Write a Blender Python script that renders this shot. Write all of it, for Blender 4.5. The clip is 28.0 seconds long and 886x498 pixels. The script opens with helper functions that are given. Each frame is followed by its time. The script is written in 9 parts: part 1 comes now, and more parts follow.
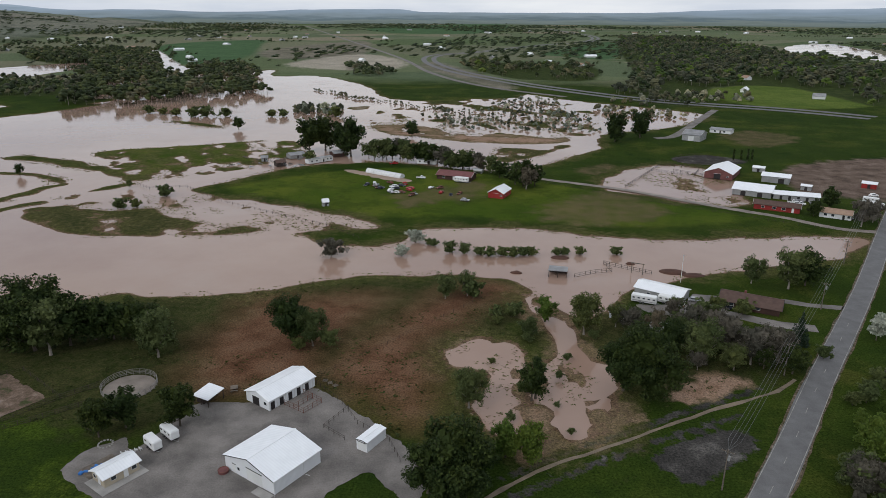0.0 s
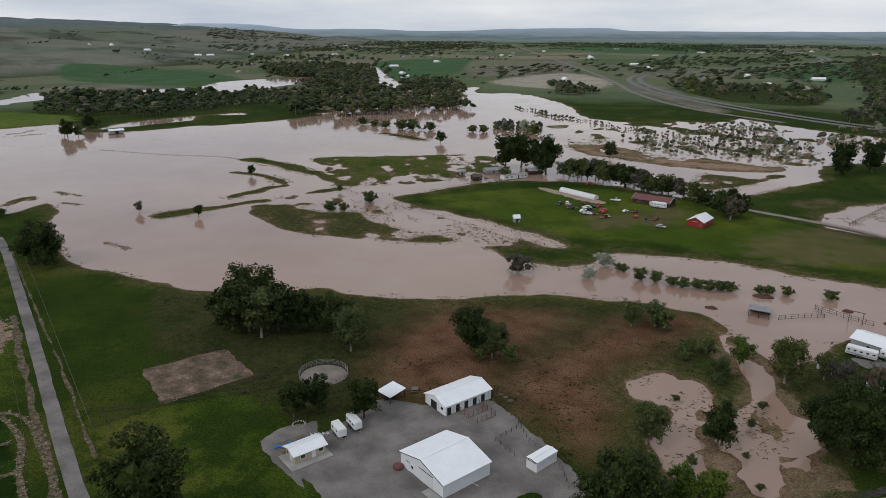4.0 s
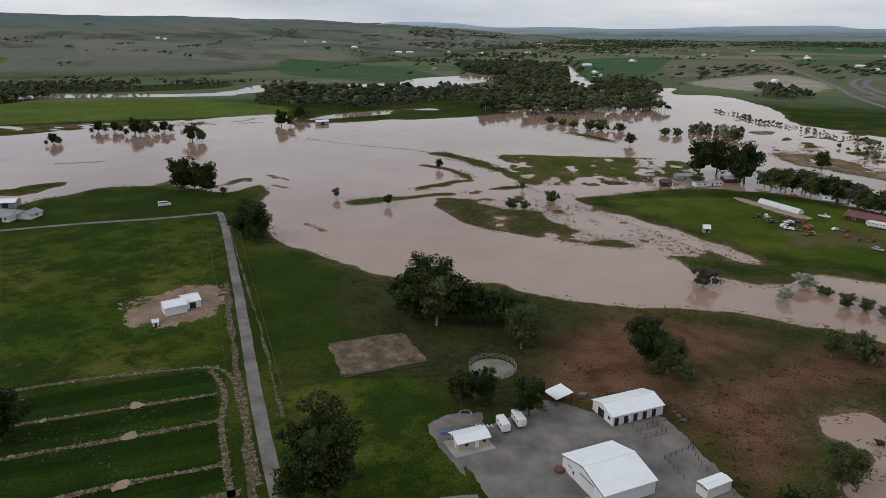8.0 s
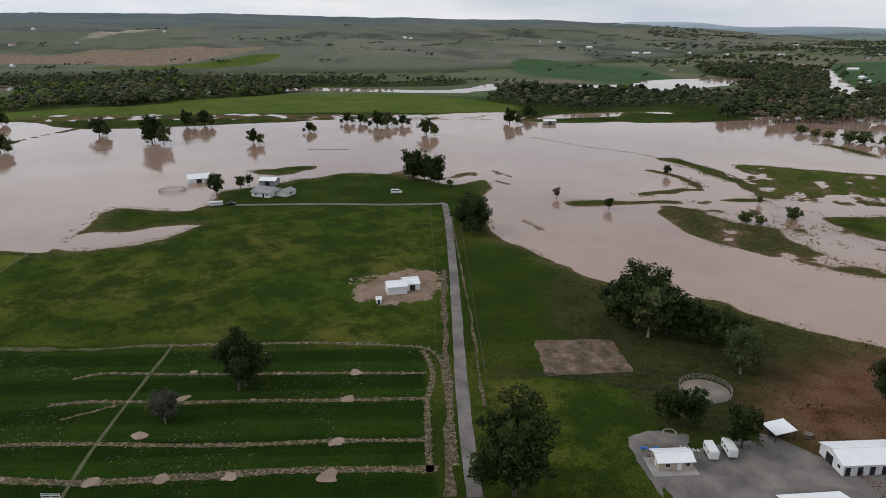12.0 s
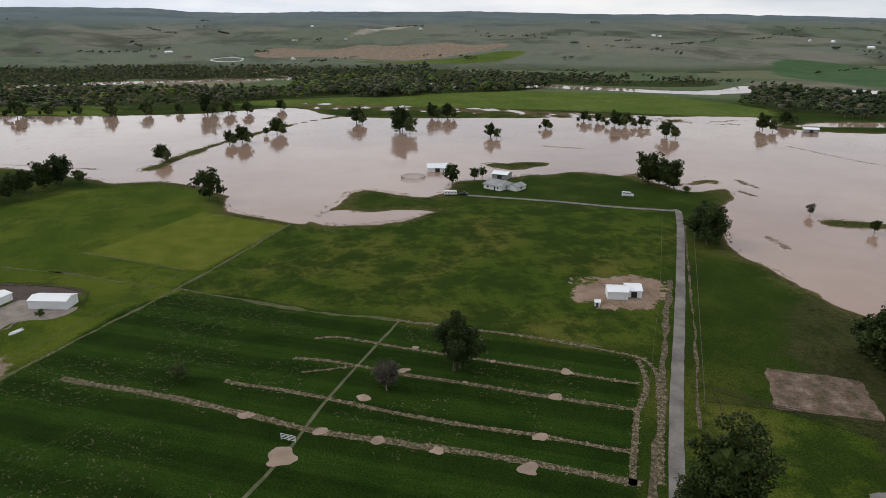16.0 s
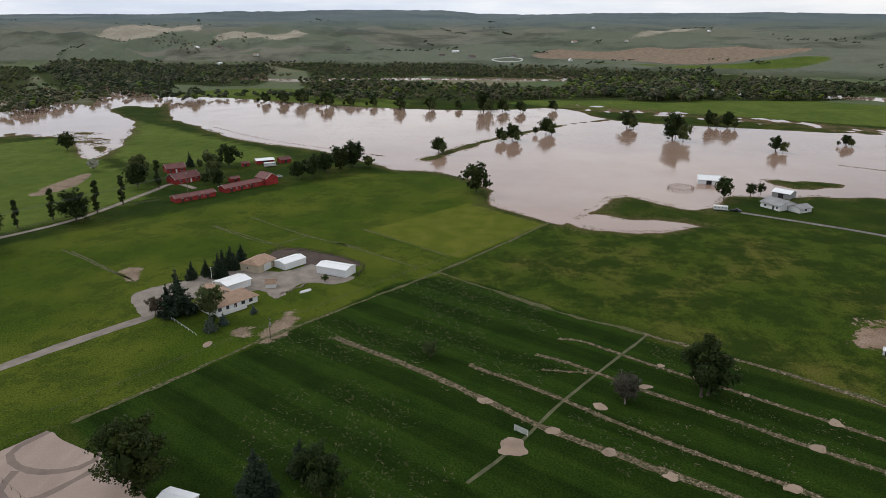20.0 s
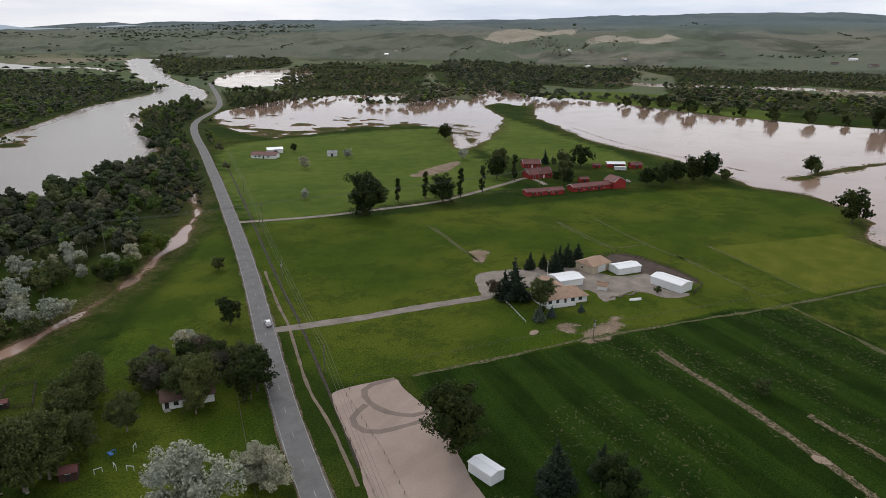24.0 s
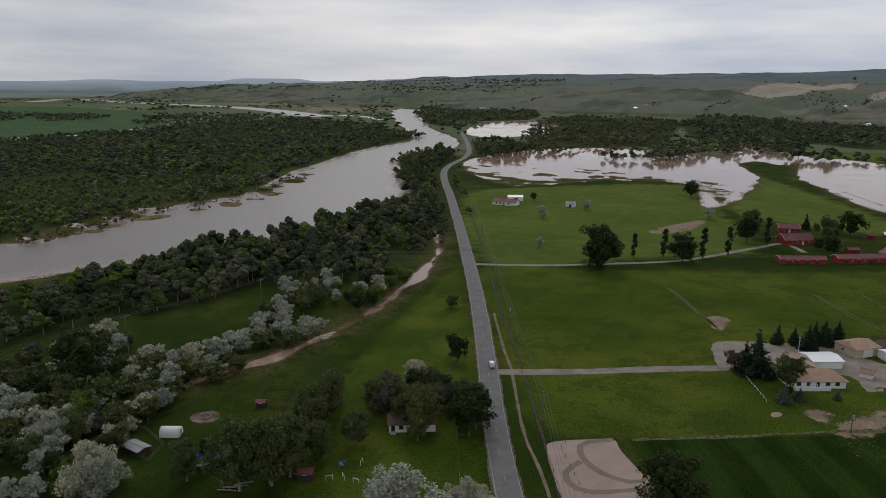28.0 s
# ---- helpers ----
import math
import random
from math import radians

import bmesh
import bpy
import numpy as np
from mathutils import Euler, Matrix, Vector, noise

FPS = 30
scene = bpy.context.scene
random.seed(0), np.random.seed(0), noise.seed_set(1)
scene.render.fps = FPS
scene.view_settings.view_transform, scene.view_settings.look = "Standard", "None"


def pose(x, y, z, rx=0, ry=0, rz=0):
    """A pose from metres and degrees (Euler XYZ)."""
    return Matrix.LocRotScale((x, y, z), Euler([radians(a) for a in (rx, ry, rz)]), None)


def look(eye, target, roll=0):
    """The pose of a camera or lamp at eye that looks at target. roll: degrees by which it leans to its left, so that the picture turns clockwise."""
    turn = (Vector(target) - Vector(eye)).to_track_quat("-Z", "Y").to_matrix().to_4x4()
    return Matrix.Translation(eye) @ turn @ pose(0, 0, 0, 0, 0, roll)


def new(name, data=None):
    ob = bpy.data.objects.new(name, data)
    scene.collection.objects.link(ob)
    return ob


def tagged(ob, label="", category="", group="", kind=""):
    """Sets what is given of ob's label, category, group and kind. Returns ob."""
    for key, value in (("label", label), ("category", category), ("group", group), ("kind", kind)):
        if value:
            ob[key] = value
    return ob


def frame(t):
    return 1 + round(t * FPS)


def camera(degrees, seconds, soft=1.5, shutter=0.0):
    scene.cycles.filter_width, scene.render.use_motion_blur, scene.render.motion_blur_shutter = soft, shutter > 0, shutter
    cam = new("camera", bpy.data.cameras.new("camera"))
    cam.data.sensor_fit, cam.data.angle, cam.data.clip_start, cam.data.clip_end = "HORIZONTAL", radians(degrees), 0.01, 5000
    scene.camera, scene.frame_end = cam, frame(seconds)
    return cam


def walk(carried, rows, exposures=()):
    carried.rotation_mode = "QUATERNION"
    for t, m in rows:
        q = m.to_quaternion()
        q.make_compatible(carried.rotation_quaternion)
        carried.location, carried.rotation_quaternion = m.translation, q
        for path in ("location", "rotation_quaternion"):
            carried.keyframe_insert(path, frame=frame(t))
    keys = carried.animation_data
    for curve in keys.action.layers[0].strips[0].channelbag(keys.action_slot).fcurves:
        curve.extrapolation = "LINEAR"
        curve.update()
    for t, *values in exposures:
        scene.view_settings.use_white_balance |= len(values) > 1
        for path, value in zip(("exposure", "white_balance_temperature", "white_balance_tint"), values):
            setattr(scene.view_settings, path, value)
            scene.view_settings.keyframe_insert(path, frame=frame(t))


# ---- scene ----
cam = camera(65.4, 28.0, soft=0.6)
# seconds, place of the drone in metres, yaw, pitch, roll in degrees
ROWS = [
    (0, 0.00, 0.00, 90.00, 5.71, -19.11, 0.22),
    (0.5, -0.00, -0.08, 90.05, 7.58, -19.14, 0.20),
    (1, -0.00, -0.16, 90.10, 9.60, -19.17, 0.20),
    (1.5, -0.00, -0.24, 90.15, 11.60, -19.19, 0.24),
    (2, -0.00, -0.32, 90.20, 13.60, -19.23, 0.19),
    (2.5, -0.00, -0.40, 90.25, 15.69, -19.25, 0.18),
    (3, -0.00, -0.48, 90.30, 17.87, -18.76, 0.15),
    (3.5, -0.00, -0.56, 90.35, 19.97, -18.44, 0.12),
    (4, -0.01, -0.64, 90.40, 21.98, -17.73, 0.11),
    (4.5, -0.01, -0.72, 90.45, 23.92, -17.74, 0.11),
    (6.5, -0.01, -1.05, 90.65, 31.03, -17.84, 0.02),
    (7, -0.01, -1.13, 90.70, 33.07, -17.87, 0.01),
    (7.5, 0.06, -1.21, 90.69, 35.22, -17.86, 0.01),
    (8, 0.13, -1.30, 90.67, 37.36, -17.88, -0.02),
    (8.5, 0.20, -1.39, 90.66, 39.63, -17.87, -0.04),
    (9, 0.27, -1.48, 90.64, 41.90, -17.87, -0.04),
    (9.5, 0.34, -1.57, 90.63, 44.18, -17.88, -0.04),
    (10, 0.42, -1.66, 90.61, 46.50, -17.88, -0.02),
    (10.5, 0.49, -1.75, 90.60, 48.82, -17.88, -0.11),
    (11, 0.56, -1.83, 90.58, 51.16, -17.85, -0.10),
    (11.5, 0.63, -1.92, 90.57, 53.53, -17.84, -0.13),
    (13.5, 0.91, -2.28, 90.51, 63.18, -17.89, -0.11),
    (14, 0.98, -2.37, 90.49, 65.57, -17.90, -0.09),
    (14.5, 1.12, -2.40, 90.57, 68.00, -17.92, -0.11),
    (15, 1.26, -2.44, 90.64, 70.44, -17.95, -0.16),
    (15.5, 1.40, -2.47, 90.71, 72.86, -17.96, -0.15),
    (16, 1.55, -2.51, 90.79, 75.22, -17.99, -0.17),
    (16.5, 1.69, -2.54, 90.86, 77.61, -17.99, -0.14),
    (17, 1.83, -2.58, 90.94, 80.04, -17.99, -0.09),
    (17.5, 1.97, -2.62, 91.01, 82.47, -17.99, -0.08),
    (18, 2.11, -2.65, 91.08, 85.02, -18.00, -0.05),
    (18.5, 2.25, -2.69, 91.16, 87.95, -17.98, -0.04),
    (19, 2.39, -2.72, 91.23, 90.95, -17.93, -0.03),
    (19.5, 2.53, -2.76, 91.31, 94.01, -17.89, -0.01),
    (20, 2.68, -2.79, 91.38, 97.10, -17.86, 0.04),
    (20.5, 2.82, -2.83, 91.45, 100.77, -17.84, 0.08),
    (21, 2.96, -2.87, 91.53, 104.67, -17.79, 0.12),
    (21.5, 3.05, -2.73, 91.56, 108.78, -17.77, 0.10),
    (23.5, 3.44, -2.16, 91.69, 122.60, -17.64, 0.08),
    (24, 3.54, -2.02, 91.72, 125.94, -17.59, 0.09),
    (24.5, 3.63, -1.88, 91.75, 129.36, -17.59, 0.10),
    (25, 3.73, -1.74, 91.78, 132.97, -17.56, 0.08),
    (25.5, 3.82, -1.60, 91.81, 136.49, -17.55, 0.08),
    (26, 3.92, -1.46, 91.85, 138.53, -16.93, 0.16),
    (26.5, 4.02, -1.32, 91.88, 140.32, -15.94, 0.15),
    (27, 4.11, -1.18, 91.91, 142.14, -15.03, 0.15),
    (27.5, 4.21, -1.04, 91.94, 143.94, -14.27, 0.17),
    (28, 4.31, -0.90, 91.97, 145.74, -13.50, 0.18),
]


def aim(x, y, z, yaw, pitch, roll):
    return pose(x, y, z, 0, 0, yaw) @ pose(0, 0, 0, 90 + pitch) @ pose(0, 0, 0, 0, 0, roll)


walk(cam, [(t, aim(*r)) for t, *r in ROWS], [(0, -0.28, 6200, 10), (3, -0.3, 6220, 10), (4, -0.42, 6220, 10), (7, -0.48, 6250, 10), (9, -0.45, 6300, 10), (11, -0.36, 6350, 10), (14, -0.22, 6450, 10), (20, -0.12, 6500, 10), (25, -0.12, 6500, 11), (26, -0.16, 6500, 11), (27, -0.45, 6500, 12), (28, -0.68, 6500, 12)])

# ---------------------------------------------------------------- sky, sun
world = bpy.data.worlds.new("overcast_sky")
scene.world = world
world.use_nodes = True
wt = world.node_tree
for n in list(wt.nodes):
    wt.nodes.remove(n)
w_out = wt.nodes.new("ShaderNodeOutputWorld")
w_bg = wt.nodes.new("ShaderNodeBackground")
w_sky = wt.nodes.new("ShaderNodeTexSky")
w_sky.sky_type, w_sky.sun_disc = "NISHITA", False
SUN_EL, SUN_AZ = radians(38), radians(-150)
w_sky.sun_elevation, w_sky.sun_rotation = SUN_EL, SUN_AZ
w_co = wt.nodes.new("ShaderNodeTexCoord")
w_map = wt.nodes.new("ShaderNodeMapping")
w_map.inputs["Scale"].default_value = (1.0, 1.0, 7.0)
w_n = wt.nodes.new("ShaderNodeTexNoise")
w_n.inputs["Scale"].default_value, w_n.inputs["Detail"].default_value, w_n.inputs["Roughness"].default_value = 1.5, 7.0, 0.55
w_r = wt.nodes.new("ShaderNodeValToRGB")
w_r.color_ramp.elements[0].position, w_r.color_ramp.elements[0].color = 0.34, (6.0, 6.8, 8.2, 1)
w_r.color_ramp.elements[1].position, w_r.color_ramp.elements[1].color = 0.68, (12.6, 12.4, 12.0, 1)
w_mix = wt.nodes.new("ShaderNodeMixRGB")
w_mix.inputs[0].default_value = 0.93
wt.links.new(w_co.outputs["Generated"], w_map.inputs["Vector"])
wt.links.new(w_map.outputs[0], w_n.inputs["Vector"])
wt.links.new(w_n.outputs["Fac"], w_r.inputs["Fac"])
wt.links.new(w_sky.outputs[0], w_mix.inputs[1])
wt.links.new(w_r.outputs[0], w_mix.inputs[2])
w_dot = wt.nodes.new("ShaderNodeVectorMath")
w_dot.operation = "DOT_PRODUCT"
w_dot.inputs[1].default_value = (-0.9, -0.42, 0.1)
wt.links.new(w_co.outputs["Generated"], w_dot.inputs[0])
w_glow = wt.nodes.new("ShaderNodeMapRange")
for key, val in (("From Min", 0.6), ("From Max", 1.0), ("To Min", 0.96), ("To Max", 1.17)):
    w_glow.inputs[key].default_value = val
wt.links.new(w_dot.outputs["Value"], w_glow.inputs["Value"])
w_bright = wt.nodes.new("ShaderNodeVectorMath")
w_bright.operation = "SCALE"
wt.links.new(w_mix.outputs[0], w_bright.inputs[0])
wt.links.new(w_glow.outputs["Result"], w_bright.inputs["Scale"])
wt.links.new(w_bright.outputs[0], w_bg.inputs["Color"])
w_bg.inputs["Strength"].default_value = 0.1
wt.links.new(w_bg.outputs[0], w_out.inputs["Surface"])

sun_data = bpy.data.lights.new("sun", "SUN")
sun_data.energy, sun_data.angle, sun_data.color = 1.1, radians(20), (1.0, 0.97, 0.93)
sun = new("sun", sun_data)
sun.matrix_world = look((0, 0, 300), (-300 * math.sin(SUN_AZ) * math.cos(SUN_EL), -300 * math.cos(SUN_AZ) * math.cos(SUN_EL), 300 - 300 * math.sin(SUN_EL)))

# ---------------------------------------------------------------- materials
def material(name, rough=0.8, metal=0.0, spec=0.3):
    m = bpy.data.materials.new(name)
    m.use_nodes = True
    b = m.node_tree.nodes["Principled BSDF"]
    b.inputs["Roughness"].default_value, b.inputs["Metallic"].default_value = rough, metal
    b.inputs["Specular IOR Level"].default_value = spec
    return m, m.node_tree, b


def noise_node(nt, scale, detail=5.0, rough=0.55, vec=None):
    n = nt.nodes.new("ShaderNodeTexNoise")
    n.inputs["Scale"].default_value, n.inputs["Detail"].default_value, n.inputs["Roughness"].default_value = scale, detail, rough
    if vec is None:
        vec = nt.nodes.new("ShaderNodeNewGeometry").outputs["Position"]
    nt.links.new(vec, n.inputs["Vector"])
    return n.outputs["Fac"]


def ramp(nt, fac, stops):
    r = nt.nodes.new("ShaderNodeValToRGB")
    el = r.color_ramp.elements
    while len(el) < len(stops):
        el.new(0.5)
    for e, (p, c) in zip(el, stops):
        e.position, e.color = p, (*c, 1)
    nt.links.new(fac, r.inputs["Fac"])
    return r.outputs[0]


def mixed(nt, fac, a, b, mode="MIX"):
    m = nt.nodes.new("ShaderNodeMixRGB")
    m.blend_type = mode
    for k, v in zip((0, 1, 2), (fac, a, b)):
        if isinstance(v, (int, float)):
            m.inputs[k].default_value = v
        elif isinstance(v, tuple):
            m.inputs[k].default_value = (*v, 1)
        else:
            nt.links.new(v, m.inputs[k])
    return m.outputs[0]


def math_node(nt, op, a, b=0.0, clamp=False):
    m = nt.nodes.new("ShaderNodeMath")
    m.operation, m.use_clamp = op, clamp
    for k, v in zip((0, 1), (a, b)):
        if isinstance(v, (int, float)):
            m.inputs[k].default_value = v
        else:
            nt.links.new(v, m.inputs[k])
    return m.outputs[0]


def bumped(nt, b, fac, dist, strength=0.6):
    n = nt.nodes.new("ShaderNodeBump")
    n.inputs["Distance"].default_value, n.inputs["Strength"].default_value = dist, strength
    nt.links.new(fac, n.inputs["Height"])
    nt.links.new(n.outputs[0], b.inputs["Normal"])


def plain(name, col, rough=0.7, metal=0.0, vary=0.25, scale=1.5, spec=0.3, bump=0.01, own=0.15):
    """A painted, mineral or wooden surface with stains, fine grain and a shade of its own for each piece."""
    m, nt, b = material(name, rough, metal, spec)
    lo, hi = tuple(c * (1 - vary) for c in col), tuple(min(1, c * (1 + vary * 0.6)) for c in col)
    big = ramp(nt, noise_node(nt, scale * 0.2, 4), [(0.3, lo), (0.7, hi)])
    fine = ramp(nt, noise_node(nt, scale * 4, 6, 0.7), [(0.25, (1 - vary,) * 3), (0.75, (1, 1, 1))])
    c = mixed(nt, 1.0, big, fine, "MULTIPLY")
    info = nt.nodes.new("ShaderNodeObjectInfo")
    shade = ramp(nt, info.outputs["Random"], [(0.0, (1 - own,) * 3), (1.0, (1, 1, 1))])
    c = mixed(nt, 1.0, c, shade, "MULTIPLY")
    nt.links.new(c, b.inputs["Base Color"])
    bumped(nt, b, noise_node(nt, scale * 8, 5), bump)
    return m


def sheet_metal(name, col, rough=0.45, rib=0.6, axis=0):
    """Ribbed painted steel, ribs along the object's own axis, streaked by weather."""
    m, nt, b = material(name, rough, 0.0, 0.4)
    co = nt.nodes.new("ShaderNodeTexCoord").outputs["Object"]
    wv = nt.nodes.new("ShaderNodeTexWave")
    wv.bands_direction = "XYZ"[axis]
    wv.inputs["Scale"].default_value = 0.314 / rib
    nt.links.new(co, wv.inputs["Vector"])
    st = ramp(nt, noise_node(nt, 0.5, 5), [(0.3, tuple(c * 0.93 for c in col)), (0.65, col)])
    rb = ramp(nt, wv.outputs["Fac"], [(0.0, (0.95,) * 3), (0.25, (1, 1, 1))])
    nt.links.new(mixed(nt, 1.0, st, rb, "MULTIPLY"), b.inputs["Base Color"])
    bumped(nt, b, wv.outputs["Fac"], 0.03)
    return m


def foliage(name, lo, hi, rough=0.6, toned=False):
    m, nt, b = material(name, rough, 0.0, 0.12)
    geo = nt.nodes.new("ShaderNodeNewGeometry")
    leaf = ramp(nt, geo.outputs["Random Per Island"], [(0.0, lo), (1.0, hi)])
    big = ramp(nt, noise_node(nt, 0.16, 3), [(0.3, (0.72, 0.76, 0.7)), (0.7, (1.15, 1.1, 1.0))])
    info = nt.nodes.new("ShaderNodeObjectInfo")
    tint = ramp(nt, info.outputs["Random"], [(0.0, (0.8, 0.84, 0.8)), (0.5, (1, 1, 1)), (1.0, (1.12, 1.02, 0.86))])
    c = mixed(nt, 1.0, mixed(nt, 1.0, leaf, big, "MULTIPLY"), tint, "MULTIPLY")
    if toned:
        at = nt.nodes.new("ShaderNodeAttribute")
        at.attribute_name = "tone"
        c = mixed(nt, 1.0, c, ramp(nt, at.outputs["Fac"], [(0.0, (0.55, 0.6, 0.6)), (0.5, (1.0, 1.0, 1.0)), (1.0, (1.7, 1.55, 1.35))]), "MULTIPLY")
    nt.links.new(c, b.inputs["Base Color"])
    tr = nt.nodes.new("ShaderNodeBsdfTranslucent")
    nt.links.new(c, tr.inputs["Color"])
    mx = nt.nodes.new("ShaderNodeMixShader")
    mx.inputs[0].default_value = 0.25
    nt.links.new(b.outputs[0], mx.inputs[1])
    nt.links.new(tr.outputs[0], mx.inputs[2])
    nt.links.new(mx.outputs[0], nt.nodes["Material Output"].inputs["Surface"])
    return m


M_LEAF = foliage("cottonwood_leaves", (0.016, 0.03, 0.01), (0.051, 0.075, 0.021))
M_LEAF_BRIGHT = foliage("willow_leaves", (0.06, 0.105, 0.018), (0.12, 0.17, 0.035))
M_LEAF_GREY = foliage("olive_leaves", (0.24, 0.26, 0.225), (0.54, 0.56, 0.5))
M_LEAF_DULL = foliage("brush_leaves", (0.055, 0.075, 0.028), (0.12, 0.145, 0.056))
M_LEAF_SPRUCE = foliage("spruce_needles", (0.016, 0.03, 0.018), (0.04, 0.062, 0.04))
M_LEAF_BLUE = foliage("blue_spruce_needles", (0.05, 0.075, 0.07), (0.1, 0.135, 0.125))
M_WOOD_LEAF = foliage("stand_leaves", (0.03, 0.045, 0.022), (0.072, 0.094, 0.045), toned=True)
M_WOOD_DULL = foliage("stand_dull_leaves", (0.06, 0.066, 0.045), (0.13, 0.13, 0.09), toned=True)
M_WOOD_BRIGHT = foliage("stand_bright_leaves", (0.055, 0.095, 0.02), (0.11, 0.155, 0.04), toned=True)
M_WOOD_GREY = foliage("stand_grey_leaves", (0.14, 0.155, 0.13), (0.3, 0.32, 0.28), toned=True)
M_TWIG = foliage("bare_twigs", (0.06, 0.055, 0.045), (0.15, 0.135, 0.115))
M_BARK = plain("bark", (0.13, 0.105, 0.08), 0.9, vary=0.4, scale=4, bump=0.03)
M_BARK_PALE = plain("pale_bark", (0.32, 0.28, 0.235), 0.9, vary=0.35, scale=4, bump=0.03)
M_ROOF_WHITE = sheet_metal("white_roof_steel", (0.83, 0.84, 0.85), 0.35)
M_WALL_WHITE = sheet_metal("white_wall_steel", (0.74, 0.75, 0.76), 0.5, 0.3)
M_WALL_BEIGE = plain("beige_siding", (0.5, 0.43, 0.32), 0.7, vary=0.15)
M_ROOF_TAN = plain("tan_shingles", (0.4, 0.27, 0.19), 0.9, vary=0.2, scale=3)
M_ROOF_BROWN = plain("brown_shingles", (0.12, 0.075, 0.06), 0.9, vary=0.25, scale=3)
M_WALL_BROWN = plain("dark_brown_siding", (0.075, 0.04, 0.03), 0.8)
M_WALL_RED = plain("barn_red_boards", (0.34, 0.035, 0.03), 0.75, vary=0.3)
M_ROOF_RED = plain("dull_red_roof", (0.19, 0.075, 0.07), 0.7, vary=0.25)
M_ROOF_GREY = plain("grey_roofing", (0.33, 0.33, 0.33), 0.7, vary=0.25)
M_WALL_GREY = plain("grey_siding", (0.36, 0.36, 0.35), 0.7)
M_WHITE = plain("white_paint", (0.78, 0.78, 0.76), 0.5, vary=0.08)
M_DARK = plain("dark_trim_and_openings", (0.035, 0.03, 0.03), 0.6)
M_WOOD = plain("weathered_wood", (0.2, 0.165, 0.13), 0.9, vary=0.4, scale=5)
M_WOOD_DARK = plain("dark_wood", (0.07, 0.052, 0.042), 0.9, vary=0.35, scale=5)
M_WIRE = plain("dull_wire", (0.16, 0.16, 0.16), 0.5, 0.3)
M_STEEL = plain("galvanised_steel", (0.45, 0.45, 0.44), 0.4, 0.7, vary=0.15)
M_RUST = plain("rusty_pipe", (0.19, 0.075, 0.05), 0.8, vary=0.35, scale=6)
M_RUBBER = plain("tyre_rubber", (0.025, 0.025, 0.026), 0.85)
M_BLUE = plain("blue_tarp", (0.05, 0.2, 0.55), 0.5, vary=0.2)
M_ORANGE = plain("orange_plastic", (0.75, 0.22, 0.04), 0.5)
M_SILVER = plain("silver_car_paint", (0.5, 0.5, 0.51), 0.25, 0.6, vary=0.05)
M_CARRED = plain("red_car_paint", (0.36, 0.03, 0.03), 0.25, 0.2, vary=0.05)
M_CARDARK = plain("dark_car_paint", (0.03, 0.035, 0.045), 0.25, 0.3, vary=0.05)
M_CONCRETE = plain("concrete", (0.42, 0.4, 0.37), 0.9, vary=0.25)
M_TAN = plain("tan_dirt", (0.36, 0.27, 0.2), 0.95, vary=0.25, scale=0.8, bump=0.05)
M_ROCK = plain("field_stone", (0.3, 0.25, 0.2), 0.95, vary=0.35, scale=4)
M_PEN_RAIL = plain("grey_pipe_rail", (0.3, 0.28, 0.26), 0.6, 0.4)

M_GLASS, g_nt, g_b = material("window_glass", 0.06, 0.0, 0.6)
g_b.inputs["Base Color"].default_value = (0.03, 0.036, 0.042, 1)

# ---------------------------------------------------------------- plan arithmetic
def vnoise(x, y, scale, seed=0):
    """Smooth value noise, about -1 to 1."""
    u, v = np.asarray(x) / scale + 37.1 * seed, np.asarray(y) / scale + 11.7 * seed
    i, j = np.floor(u), np.floor(v)
    a, b = u - i, v - j
    a, b = a * a * (3 - 2 * a), b * b * (3 - 2 * b)

    def h(p, q):
        s = np.sin(p * 127.1 + q * 311.7 + seed * 17.3) * 43758.5453
        return (s - np.floor(s)) * 2 - 1

    return (h(i, j) * (1 - a) + h(i + 1, j) * a) * (1 - b) + (h(i, j + 1) * (1 - a) + h(i + 1, j + 1) * a) * b


def fnoise(x, y, scale, seed=0, octaves=4):
    return sum(vnoise(x, y, scale / 2**k, seed + k) * 0.55**k for k in range(octaves))


def curved(pts, closed=True, steps=4):
    """A smooth line through plan points."""
    p = np.array(pts, float)
    n = len(p)
    out = []
    for i in range(n if closed else n - 1):
        a, b, c, d = (p[(i + k) % n] if closed else p[min(max(i + k, 0), n - 1)] for k in (-1, 0, 1, 2))
        for s in range(steps):
            t = s / steps
            out.append(0.5 * (2 * b + (c - a) * t + (2 * a - 5 * b + 4 * c - d) * t * t + (3 * b - a - 3 * c + d) * t**3))
    if not closed:
        out.append(p[-1])
    return np.array(out)


def line_dist(x, y, pts, closed):
    best = np.full(x.shape, 1e9)
    q = np.roll(pts, -1, 0) if closed else pts[1:]
    for (ax, ay), (bx, by) in zip(pts if closed else pts[:-1], q):
        dx, dy = bx - ax, by - ay
        t = np.clip(((x - ax) * dx + (y - ay) * dy) / (dx * dx + dy * dy + 1e-9), 0, 1)
        best = np.minimum(best, (x - ax - t * dx) ** 2 + (y - ay - t * dy) ** 2)
    return np.sqrt(best)


def inside(x, y, pts):
    c = np.zeros(x.shape, bool)
    for (ax, ay), (bx, by) in zip(pts, np.roll(pts, -1, 0)):
        c ^= ((ay > y) != (by > y)) & (x < (bx - ax) * (y - ay) / (by - ay + 1e-12) + ax)
    return c


